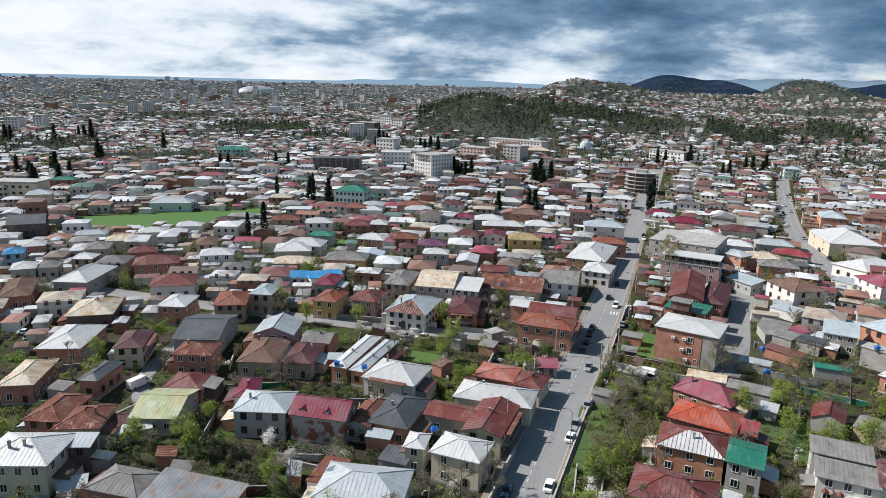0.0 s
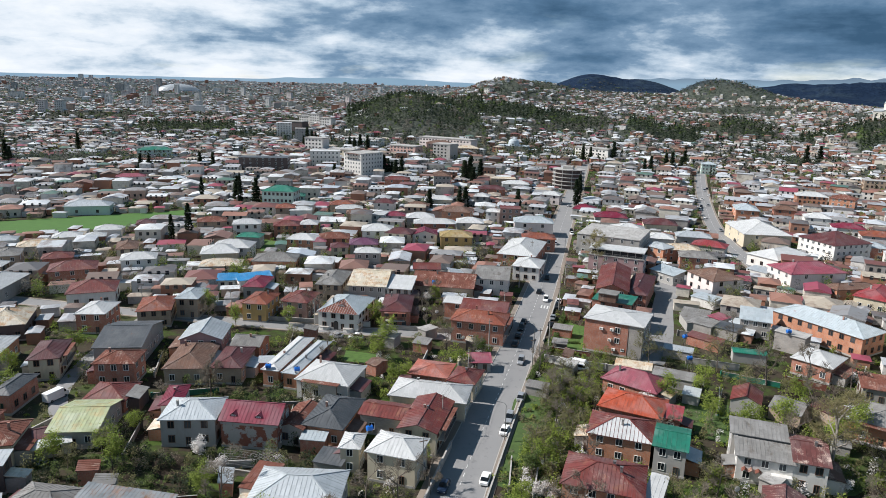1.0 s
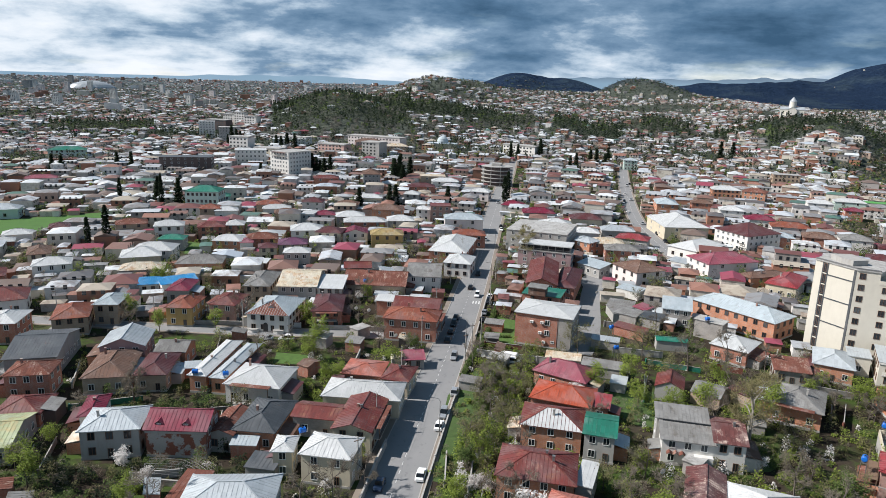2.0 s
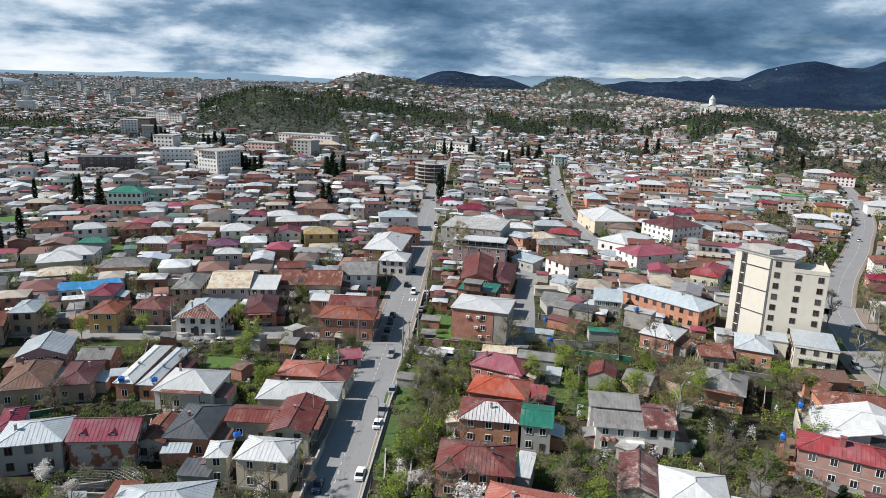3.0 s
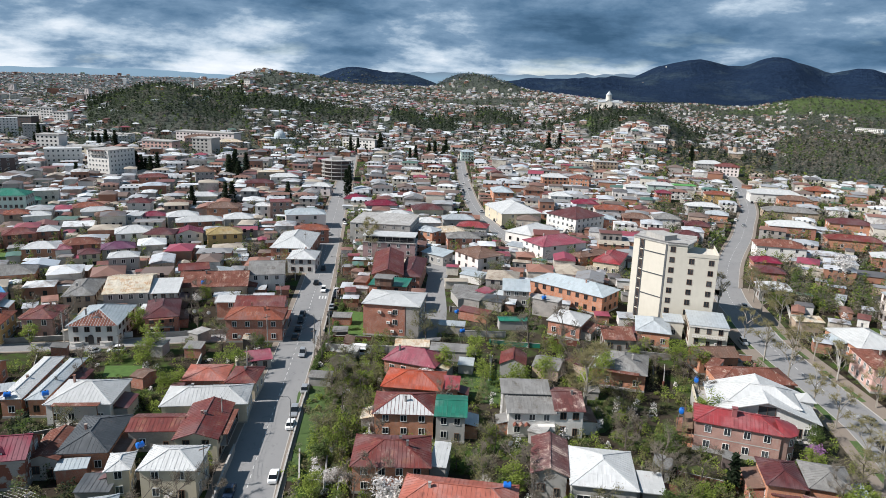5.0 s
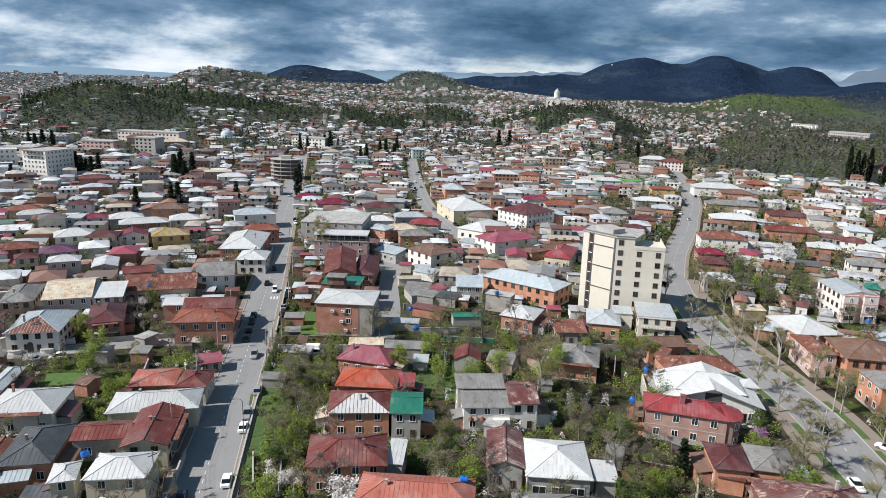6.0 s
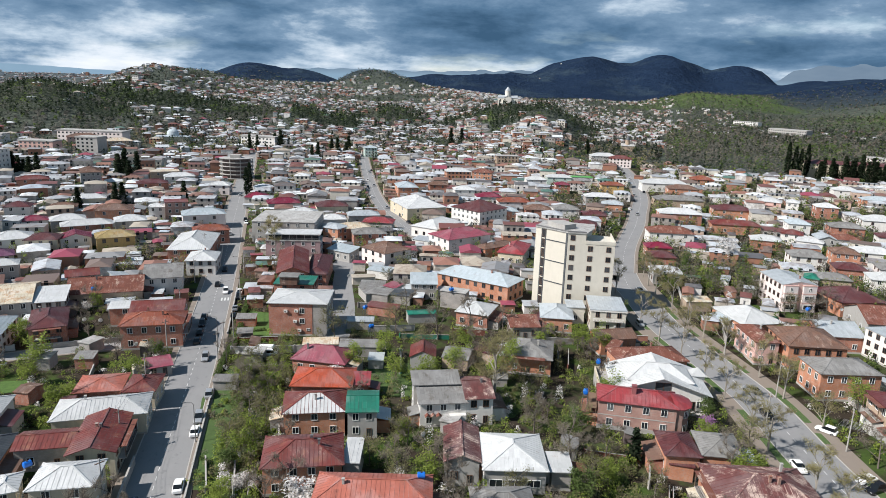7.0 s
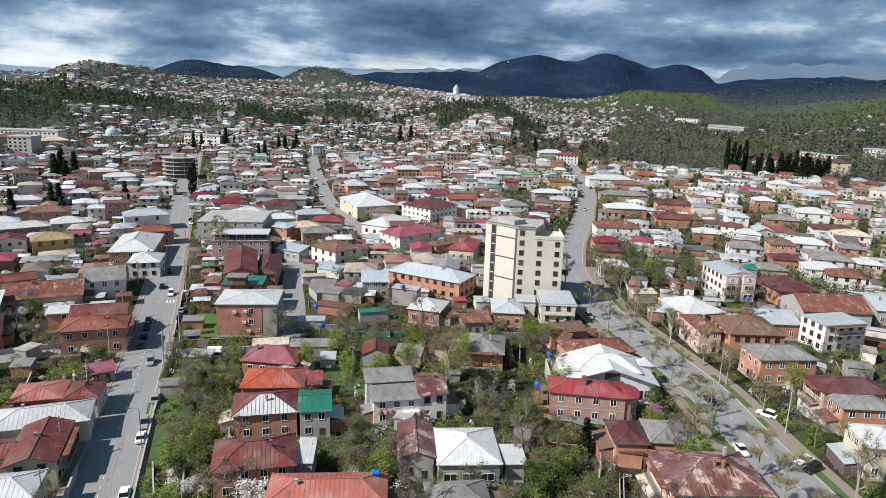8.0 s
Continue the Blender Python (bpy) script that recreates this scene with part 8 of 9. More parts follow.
def hedge(pts, w, h, leaf):
    """A clipped hedge along a line: stems inside a skin of small leaves."""
    r9 = random.Random(int(pts[0][0] * 10))
    ob = empty("hedge", pose(pts[0][0], pts[0][1], 0), "dense leafy green hedge along the garden edge", "hedge", "garden hedges")
    o = Vector((pts[0][0], pts[0][1], 0))
    cs, bm = [], bmesh.new()
    for a, b in zip(pts, pts[1:]):
        a, b = Vector((*a, 0)) - o, Vector((*b, 0)) - o
        n = (b - a).length
        side_ = Vector((-(b - a).y, (b - a).x, 0)) / max(n, 0.1)
        for k in range(int(n / 0.9)):
            p = a.lerp(b, (k + 0.5) * 0.9 / n)
            tube(bm, [p, p + Vector((r9.uniform(-0.2, 0.2), r9.uniform(-0.2, 0.2), h * 0.8))], [0.04, 0.02], 4)
        for k in range(int(n * 120 * h * 0.6)):
            hh = h * (0.85 + 0.3 * noise.noise(Vector((k * 0.004, a.x, 2))))
            cs.append(a.lerp(b, r9.random()) + side_ * r9.uniform(-w, w) * 0.5 + Vector((0, 0, hh * r9.random() ** 0.7)))
    part("stems", bm, BARK, ob)
    me = leaf_mesh("foliage", cs, 0.19, LEAF[leaf], r9, True)
    part_data("foliage", me, ob)


hedge([(38.0, 151.5), (42.1, 160.8), (50.0, 174.7), (57.2, 193.0), (64.9, 210.3)], 1.5, 1.8, "green")
hedge([(49.2, 172.1), (56.1, 169.2)], 1.2, 1.3, "spring")
hedge([(55.0, 178.1), (58.7, 177.5)], 1.0, 1.0, "green")
hedge([(44.1, 160.1), (49.1, 156.9), (54.0, 153.7)], 1.6, 1.7, "olive")

# ---------------------------------------------------------------- the three-storey brick house: few windows, air conditioners, a paler end
for u, z in ((1.2, 6.6), (1.2, 3.6), (2.9, 1.5)):
    add_window(CORNER_HOUSE, wall_pose("f", u, z, 15.9, 12.9), 1.4 if z > 2 else 1.0, 1.6 if z > 2 else 0.8, FRAME_WHITE, True)
bm = bmesh.new()
box(bm, 4.3, -6.49, 0.5, 7.98, -6.3, 9.35)
box(bm, 7.8, -6.3, 0.5, 7.98, 6.0, 9.35)
part("end_wall", bm, WALL["block"], CORNER_HOUSE, "paler grey block wall")
bm = bmesh.new()
tube(bm, [(4.1, -6.52, 0.3), (4.1, -6.52, 9.4)], [0.06, 0.06], 6)
part("downpipe", bm, METAL_GREY, CORNER_HOUSE)


def air_conditioner(m):
    """An outdoor unit on two brackets; x along the wall, y out of it."""
    ob = empty("air_conditioner", m, "white boxy air conditioner unit fixed to brick wall", "air conditioner", "air conditioners on the wall")
    bm = bmesh.new()
    box(bm, -0.5, -0.45, 0, 0.5, -0.08, 0.7)
    part("casing", bm, DISH, ob)
    bm = bmesh.new()
    tube(bm, [(-0.12, -0.46, 0.35), (-0.12, -0.475, 0.35)], [0.24, 0.24], 12)
    part("fan_grille", bm, METAL_GREY, ob)
    for x in (-0.35, 0.35):
        bm = bmesh.new()
        box(bm, x - 0.03, -0.45, -0.06, x + 0.03, 0.02, 0)
        part("bracket", bm, METAL_GREY, ob)


for u, z in ((-3.2, 6.9), (-0.3, 7.0), (-0.7, 4.0), (0.5, 1.4)):
    air_conditioner(CORNER_HOUSE.matrix_basis @ pose(u, -6.45, z))
# plant room on the flat green roof behind
pr = empty("roof_hut", pose(70.5, 189.5, 9.2, 0, 0, -32), "brown sheet-clad plant room on the green roof", "roof hut")
bm = bmesh.new()
box(bm, -2.6, -2.0, 0, 2.6, 2.0, 2.4)
part("wall", bm, ROOF["brown"], pr)
bm = bmesh.new()
box(bm, -3.0, -2.4, 2.4, 3.0, 2.4, 2.65)
part("roof", bm, ROOF["grey"], pr)
van(53.5, 160.8, -32)

# ---------------------------------------------------------------- landmarks in the middle distance


def car_park_frame(x, y, rot):
    """The rounded concrete frame of an unfinished building: open floors on columns."""
    ob = empty("unfinished_building", pose(x, y, 0, 0, 0, rot), "unfinished rounded concrete building with open floors", "building")
    pts = [(11.5 * math.cos(k * math.pi / 10) * (1.0 if k % 20 < 10 else 1.05), 9.0 * math.sin(k * math.pi / 10)) for k in range(20)]
    for i in range(6):
        bm = bmesh.new()
        prism(bm, pts, i * 2.75 if i else 0.0, i * 2.75 + 0.45)
        part("floor_slab", bm, ROOF["concrete"] if i == 5 else CONCRETE, ob)
    for px__, py__ in pts[::2]:
        bm = bmesh.new()
        tube(bm, [(px__ * 0.93, py__ * 0.93, 0), (px__ * 0.93, py__ * 0.93, 13.8)], [0.25, 0.25], 6)
        part("column", bm, CONCRETE, ob)
    # solid dark block stands in for the shade within the open floors
    bm = bmesh.new()
    prism(bm, [(p[0] * 0.8, p[1] * 0.8) for p in pts], 0.3, 13.7)
    part("core", bm, WALL["dark"], ob)
    bm = bmesh.new()
    prism(bm, [(-4, -3), (3, -3), (3, 3), (-4, 3)], 14.2, 16.2)
    part("roof_room", bm, CONCRETE, ob)
    HOUSES.append((x, y, 18, rot, 30, 22))


car_park_frame(140, 478, -25)


def cathedral(x, y, rot, k):
    """White stone church: cross-shaped nave, drum and pointed dome."""
    z = terr(x, y) - 1
    ob = empty("cathedral", pose(x, y, z, 0, 0, rot), "white stone cathedral with conical dome on a hill", "church")
    stone = plaster("white_stone", (0.66, 0.63, 0.56), 0.12)
    roofm = ROOF["mint_roof"] if "mint_roof" in ROOF else ROOF["silver"]
    for nm, w, d in (("nave", 34 * k, 13 * k), ("transept", 13 * k, 28 * k)):
        bm = bmesh.new()
        box(bm, -w / 2, -d / 2, 0, w / 2, d / 2, 14 * k)
        gable_wall(bm, "gable" if w > d else "gabley", w, d, 14 * k, 4 * k)
        part(nm, bm, stone, ob)
        add_roof(ob, "gable" if w > d else "gabley", w + 1, d + 1, 14.2 * k, 4 * k, roofm, 0, 0.3)
    bm = bmesh.new()
    tube(bm, [(0, 0, 14 * k), (0, 0, 26 * k)], [5 * k, 5 * k], 16)
    part("drum", bm, stone, ob)
    bm = bmesh.new()
    tube(bm, [(0, 0, 26 * k), (0, 0, 33 * k)], [5.6 * k, 0.3], 16)
    part("dome", bm, roofm, ob)
    for u in (-14 * k, -7 * k, 7 * k, 14 * k):
        bm = bmesh.new()
        box(bm, u - 0.8 * k, -6.6 * k, 3 * k, u + 0.8 * k, -6.4 * k, 10 * k)
        part("window", bm, GLASS, ob)


cathedral(1150 * math.sin(radians(38.4)), 1150 * math.cos(radians(38.4)), -38, 0.95)


BLOCKS = []


def tower_block(az, r, w, d, h, wc):
    """Plain flats: a slab with bands of windows."""
    BLOCKS.append((r * math.sin(radians(az)), r * math.cos(radians(az)), w))
    x, y = r * math.sin(radians(az)), r * math.cos(radians(az))
    ob = empty("apartment_block", pose(x, y, terr(x, y), 0, 0, -az - 32), f"tall {WALL_WORDS[wc]} block of flats on the plain", "apartment block", "far blocks of flats")
    bm = bmesh.new()
    box(bm, -w / 2, -d / 2, -2, w / 2, d / 2, h)
    part("wall", bm, WALL[wc], ob)
    bm = bmesh.new()
    box(bm, -w / 2 - 0.4, -d / 2 - 0.4, h, w / 2 + 0.4, d / 2 + 0.4, h + 1.0)
    part("roof", bm, ROOF["concrete"], ob)
    n = max(3, int(h / 3))
    bm = bmesh.new()
    for i in range(n):
        for j in range(max(2, int(w / 4))):
            u = -w / 2 + 2 + j * 4
            z = i * h / n + 1
            box(bm, u - 0.9, -d / 2 - 0.06, z, u + 0.9, -d / 2 + 0.1, z + 1.5)
    tagged(part("glazing", bm, GLASS, ob), "rows of small dark windows", kind="stuff")


# walls kept to white and rose, their paling by haze put in as colour
for az, r, w, d, h, wc in ((-32.2, 1020, 30, 14, 27, "white"), (-30.6, 1060, 24, 14, 28, "white"), (-24.5, 1500, 22, 14, 36, "rose"), (-23.4, 1520, 26, 14, 34, "white"), (-20.2, 1900, 24, 16, 42, "white"), (-17.6, 1750, 26, 16, 40, "white"), (-16.9, 2600, 22, 16, 52, "rose"),
                           (-13.9, 2100, 26, 16, 46, "white"), (-28.0, 1700, 40, 14, 24, "white"), (-8.6, 1800, 18, 14, 40, "white"), (-4.8, 1050, 26, 14, 26, "white"), (-5.6, 1080, 30, 14, 22, "white"), (-3.9, 1000, 30, 16, 20, "white"), (-12.0, 1500, 24, 14, 24, "white"),
                           (-2.2, 1900, 18, 16, 46, "rose"), (-22.0, 2400, 24, 16, 44, "white"), (-26.0, 2300, 60, 16, 30, "white"), (-10.5, 2700, 22, 16, 50, "white"), (-15.4, 2800, 24, 16, 48, "white"), (9.3, 1420, 20, 14, 15, "white"), (-19.0, 2900, 40, 16, 44, "white"), (-30.0, 2500, 50, 16, 34, "white"), (-6.9, 2500, 30, 16, 34, "rose")):
    tower_block(az, r, w * 0.62, d * 0.8, h * 0.66, wc)
r10 = random.Random(14)
for _ in range(18):
    tower_block(r10.uniform(-34, -4), r10.uniform(2300, 4200), r10.uniform(14, 34), 12, r10.uniform(16, 34), r10.choice(("white", "grey", "rose", "grey")))
for az, r, w, d, h, wc in ((-4.8, 716, 21, 13, 14, "white"), (-0.9, 775, 45, 13, 8, "white"), (6.1, 747, 66, 14, 11, "rose"), (5.9, 652, 19, 14, 15, "grey"), (18.3, 713, 39, 14, 10, "white"), (-6.5, 973, 31, 16, 15, "dark"), (-32.4, 462, 27, 14, 11, "cream"), (2.6, 690, 30, 14, 9, "pink"), (-2.6, 640, 26, 13, 10, "cream"), (57.0, 1560, 56, 14, 8, "white"), (60.0, 1290, 68, 18, 11, "grey"), (71.0, 900, 60, 16, 9, "white"), (66.5, 820, 45, 14, 8, "rose")):
    tower_block(az, r, w, d, h, wc)


def glass_dome():
    """The shell of the far hall: a low bright arch."""
    az, r = -15.3, 3000
    x, y = r * math.sin(radians(az)), r * math.cos(radians(az))
    ob = empty("domed_hall", pose(x, y, 0, 0, 0, -az), "far low domed hall with a bright glass shell", "hall")
    bm = bmesh.new()
    rings = []
    for i in range(7):
        a = i * math.pi / 12
        rings.append([bm.verts.new((95 * math.cos(a) * math.cos(k * math.pi / 12), 50 * math.cos(a) * math.sin(k * math.pi / 12), 46 * math.sin(a))) for k in range(24)])
    for p, q in zip(rings, rings[1:]):
        for k in range(24):
            bm.faces.new((p[k], p[(k + 1) % 24], q[(k + 1) % 24], q[k]))
    part("shell", bm, ROOF["silver"], ob)


glass_dome()


def theatre_dome(x, y):
    ob = empty("domed_building", pose(x, y, 0, 0, 0, -20), "pale building with a small grey dome", "building")
    bm = bmesh.new()
    box(bm, -16, -8, -0.2, 16, 8, 9)
    part("wall", bm, WALL["cream"], ob)
    bm = bmesh.new()
    box(bm, -16.5, -8.5, 9, 16.5, 8.5, 9.6)
    part("roof", bm, ROOF["bluegrey"], ob)
    bm = bmesh.new()
    tube(bm, [(0, 0, 9.6), (0, 0, 12), (0, 0, 14.5), (0, 0, 16.2), (0, 0, 17)], [6, 6, 5.2, 3.2, 0.3], 18)
    part("dome", bm, ROOF["bluegrey"], ob)


def chapel(x, y):
    """A small stone chapel with a drum under a pointed cap."""
    ob = empty("chapel", pose(x, y, terr(x, y), 0, 0, -40), "small stone chapel with a pointed dark cap", "chapel")
    bm = bmesh.new()
    box(bm, -7, -4, -0.2, 7, 4, 6)
    gable_wall(bm, "gable", 14, 8, 6, 2.4)
    part("nave", bm, WALL["tan"], ob)
    add_roof(ob, "gable", 15, 9, 6.1, 2.6, ROOF["concrete"], 0, 0.2)
    bm = bmesh.new()
    tube(bm, [(0, 0, 6), (0, 0, 13)], [2.6, 2.6], 12)
    part("drum", bm, WALL["tan"], ob)
    bm = bmesh.new()
    tube(bm, [(0, 0, 13), (0, 0, 17.5)], [3.1, 0.15], 12)
    part("cap", bm, ROOF["dark"], ob)
    HOUSES.append((x, y, 9, -40, 15, 9))


chapel(600, 534)
theatre_dome(148, 720)
HOUSES.append((148, 720, 19, -20, 33, 17))

# well-known single trees
for kind, x, y, s in (("cypress", -88, 297, 1.15), ("cypress", -82, 302, 1.35), ("cypress", 123, 402, 1.5), ("cypress", 127, 408, 1.35), ("blossom", 252, 163, 2.0), ("bare_tall", 88, 109, 1.25), ("bare_tall", 91, 113, 1.0), ("blossom", 36.5, 93.5, 1.2), ("blossom", 62.0, 137.6, 0.8), ("cypress", -101, 404, 1.2), ("cypress", -77, 393, 1.25),
                      ("spring", 88, 125, 1.2), ("spring", 96, 117, 1.1), ("spring", 102, 121, 1.1), ("spring", 68, 140, 1.0), ("bare", 84.5, 80.5, 1.1), ("green", 93, 88, 1.0), ("olive", 82, 74, 0.9), ("bare", 90.5, 78, 0.8), ("lilac", 118.5, 76.5, 1.0), ("conifer", 96.5, 76, 0.55), ("spring", 75, 131, 0.9), ("spring", 126.5, 122.5, 1.1), ("spring", 130, 117.5, 1.1), ("blossom", 117, 84.5, 0.8), ("olive", 73, 162, 1.3), ("olive", 90, 158, 1.3), ("bare", 98, 148, 1.2), ("bare", 104, 141, 1.3), ("bare", 98, 130, 1.1), ("olive", 88, 140, 1.2),
                      ("spring", 78, 143, 1.0), ("olive", 38.5, 137, 0.9), ("bare", 41.5, 142, 0.8), ("spring", 44, 149, 0.8), ("olive", 34.5, 123, 0.8), ("spring", 33, 115.5, 0.7), ("bare", 39, 129, 0.8), ("green", 29.5, 111, 0.7), ("olive", 47, 155, 0.9), ("bare", 45.5, 137.5, 0.7), ("bare", 10.0, 107.0, 0.8), ("spring", 4.0, 178.5, 1.1), ("spring", -41, 194.5, 0.9), ("spring", -26, 196, 0.8), ("green", 28.5, 171.8, 0.7), ("bare_tall", 92, 268, 1.0), ("bare_tall", 90, 258, 1.0), ("bare_tall", 95, 276, 0.9), ("bare_tall", 86.5, 248, 0.9)):
    plant(kind, x, y, s, 0)
for x, y, s in ((66, 500, 1.1), (72, 506, 1.35), (79, 503, 1.2), (86, 398, 0.9), (-30, 505, 1.0), (10, 530, 1.0), (16, 524, 1.1), (-140, 560, 1.0), (-128, 552, 1.1), (-280, 480, 1.1), (-262, 470, 1.0), (230, 560, 1.0), (238, 566, 1.1), (200, 640, 1.2), (210, 648, 1.1)):
    plant("conifer", x, y, s, 0)
# dark conifers in the parks and yards of the town centre
for x, y, s in ((-82, 407, 1.15), (-81, 410, 1.15), (-68, 393, 1.15), (65, 485, 1.15), (69, 490, 1.15), (70, 479, 1.15), (50, 395, 1.15), (54, 398, 1.15), (32, 394, 1.15), (7, 540, 1.15), (13, 533, 1.15), (21, 539, 1.15), (5, 547, 1.15), (-78, 760, 1.30), (-74, 759, 1.30), (-68, 747, 1.30), (-65, 759, 1.30), (-27, 735, 1.30), (-22, 729, 1.30), (-16, 735, 1.30), (-8, 723, 1.30), (290, 613, 1.30), (268, 604, 1.30), (270, 595, 1.30), (270, 576, 1.30), (234, 680, 1.30), (235, 669, 1.30), (237, 658, 1.30), (457, 659, 1.30), (420, 626, 1.30), (513, 510, 1.30), (-309, 486, 1.15), (-267, 435, 1.15), (-274, 474, 1.15), (-180, 542, 1.15), (-170, 530, 1.15), (-82, 410, 1.15), (-292, 576, 1.30), (-291, 568, 1.30), (-255, 444, 1.15), (-426, 792, 1.30), (-417, 787, 1.30), (-406, 781, 1.30), (-428, 745, 1.30), (-482, 745, 1.30), (-469, 734, 1.30), (-273, 442, 1.15), (-267, 438, 1.15), (-281, 678, 1.30)):
    if free(x, y, 0.5) and not near_road(x, y, 1.0):
        plant("conifer", x, y, s * rng.uniform(0.8, 1.15))
r8 = random.Random(4)
for i in range(19):
    u, v = -30 + i * 3.1 + r8.uniform(-1, 1), r8.uniform(-4, 4)
    plant("conifer", 603 + u * 0.669 - v * 0.74, 281 - u * 0.743 - v * 0.67, r8.uniform(1.1, 1.5), 0)
for x, y in ((563, 322), (568, 319), (573, 317), (569, 326), (585, 318)):
    plant("cypress", x, y, r8.uniform(1.9, 2.3), 0)
# plane trees along the boulevard
for i in range(6, len(BOULEVARD) - 1, 2):
    for off in (-7.2, 7.4):
        p = side(BOULEVARD, off)[i]
        if p.y < 240 and free(p.x, p.y, 1.0) and r8.random() < 0.8:
            plant("bare_tall", p.x + r8.uniform(-0.5, 0.5), p.y + r8.uniform(-1, 1), r8.uniform(0.7, 1.0), 0)

# grass strips between the boulevard's kerb and its footway
V0 = smooth_line([(p.x, p.y) for p in BOULEVARD[3:30]], 1.5)
for s in (-1, 1):
    k = r8.randrange(4)
    while k < len(V0) - 10:
        n = r8.randrange(4, 12)
        ribbon("verge", V0[k:k + n], s * 5.6, s * r8.uniform(6.9, 7.4), 0.05, 0.19, VERGE, "green grass strip beside the footway", "verge")
        k += n + r8.randrange(2, 6)

# a zebra crossing
mid = Vector((59.0, 208.0, 0))
dv = Vector((0.335, 0.942, 0))
nv = Vector((0.942, -0.335, 0))
for i in range(9):
    a = mid + nv * (-4.2 + i * 1.0)
    bm = bmesh.new()
    beam(bm, (a.x, a.y, 0.056), (a.x + dv.x * 3, a.y + dv.y * 3, 0.056), 0.45, 0.012)
    tagged(part("crossing_stripe", bm, PAINT), "worn white zebra crossing stripe on asphalt", "road marking", "zebra crossing", "structure")

FAR = []

# ---------------------------------------------------------------- the middle distance: houses along the side streets
FIELD = [(-177, 321), (-150, 315), (-143, 327), (-118, 339), (-94, 368), (-105, 382), (-191, 346)]


def in_field(x, y):
    inside = False
    for ring in (FIELD, *LAWNS, COURTYARD):
        c = False
        for (x0, y0), (x1, y1) in zip(ring, ring[1:] + ring[:1]):
            if (y0 > y) != (y1 > y) and x < (x1 - x0) * (y - y0) / (y1 - y0) + x0:
                c = not c
        inside = inside or c
    return inside


def middle_town():
    r2 = random.Random(5)
    spots = []
    for i in range(-46, 69):
        for j in range(0, 57):
            # lots on a grid turned with the main street
            u, v = i * 15.2 + r2.uniform(-2.2, 2.2), 150 + j * 13.6 + r2.uniform(-1.8, 1.8)
            u += 3.0 * math.sin(v * 0.02)
            x, y = u * 0.94 + v * 0.335 - 30, v * 0.94 - u * 0.335 * 0.9
            spots.append((math.hypot(x, y), x, y))
    spots.sort()
    for r, x, y in spots:
        if not (228 < r < 640) or not seen(x, y) or any(in_field(x + u, y + v) for u in (-8, 0, 8) for v in (-8, 0, 8)):
            continue
        if near_road(x, y, 5.2) or not free(x, y, 5.0):
            continue
        if r2.random() < (0.07 if math.degrees(math.atan2(x, y)) < 42 else 0.52):
            continue
        w, d = r2.uniform(8, 13), r2.uniform(7, 12)
        rot = -8 - 0.75 * math.degrees(math.atan2(x, y)) + r2.choice((0, 90)) + r2.uniform(-6, 6)
        h = r2.choice((3.6, 4.2, 5.6, 6.2, 6.4)) if r2.random() < 0.93 else 9.2
        kind = r2.choice(("hip", "hip", "gable", "gabley", "flat"))
        FAR.append((x, y, 0.0, rot, w, d, h * r2.uniform(0.7, 0.95), r2.uniform(0.12, 0.18) * min(w, d) if kind != "flat" else 0.2))
        for _ in range(r2.choice((0, 1, 1, 2, 2, 3))):
            # lean-tos, garages and covered yards that fill the plots
            q_ = radians(rot)
            o_ = (w * 0.5 + r2.uniform(0.5, 2.5)) * r2.choice((-1, 1))
            v_ = r2.uniform(-6, 6)
            FAR.append((x + o_ * math.cos(q_) - v_ * math.sin(q_), y + o_ * math.sin(q_) + v_ * math.cos(q_), 0.0, rot + r2.choice((0, 90)), r2.uniform(3.5, 8), r2.uniform(3, 5.5), r2.uniform(2.2, 3.4), r2.uniform(0.3, 0.8)))
        HOUSES.append((x, y, math.hypot(w, d) / 2, rot, w, d))



def outbuildings():
    """Garages, stores and covered yards between the houses of the middle distance."""
    r11 = random.Random(52)
    n = 0
    for _ in range(16000):
        az, r = r11.uniform(-36, 73), 205 + 330 * r11.random() ** 0.8
        x, y = r * math.sin(radians(az)), r * math.cos(radians(az))
        w, d = r11.uniform(3.2, 8.0), r11.uniform(2.8, 5.0)
        if r11.random() < (0.0 if az < 42 else 0.85) or in_field(x, y) or in_field(x + 3, y + 6) or not free(x, y, d * 0.5 + 0.3) or near_road(x, y, w * 0.5):
            continue
        rot = -8 - 0.75 * az + r11.choice((0, 90)) + r11.uniform(-8, 8)
        FAR.append((x, y, 0.0, rot, w, d, r11.uniform(2.0, 3.3), r11.uniform(0.2, 0.7)))
        HOUSES.append((x, y, math.hypot(w, d) / 2, rot, w, d))
        n += 1
        if n >= 950:
            break


middle_town()
outbuildings()
sheds()
garden_fences()


def far_material(name, stops, rough, stain=(0.16, 0.13, 0.11)):
    m, t, b = material(name, rough)
    g = node(t, "ShaderNodeNewGeometry")
    own = g.outputs["Random Per Island"]
    base = ramp(t, own, stops, "CONSTANT")
    f = noise_fac(t, 0.6, 4)
    base = mixc(t, math_node(t, "MULTIPLY", f, 0.30), base, (0.16, 0.14, 0.13))
    # rust and lichen in patches, on some more than on others
    amount = node(t, "ShaderNodeTexWhiteNoise")
    amount.noise_dimensions = "1D"
    link(t, own, amount.inputs["W"])
    patch = ramp(t, math_node(t, "MULTIPLY_ADD", amount.outputs[0], 0.16, noise_fac(t, 0.28, 6, 0.7)), [(0.58, (0, 0, 0)), (0.74, (0.6, 0.6, 0.6))])
    base = mixc(t, patch, base, stain)
    link(t, base, b.inputs["Base Color"])
    return m


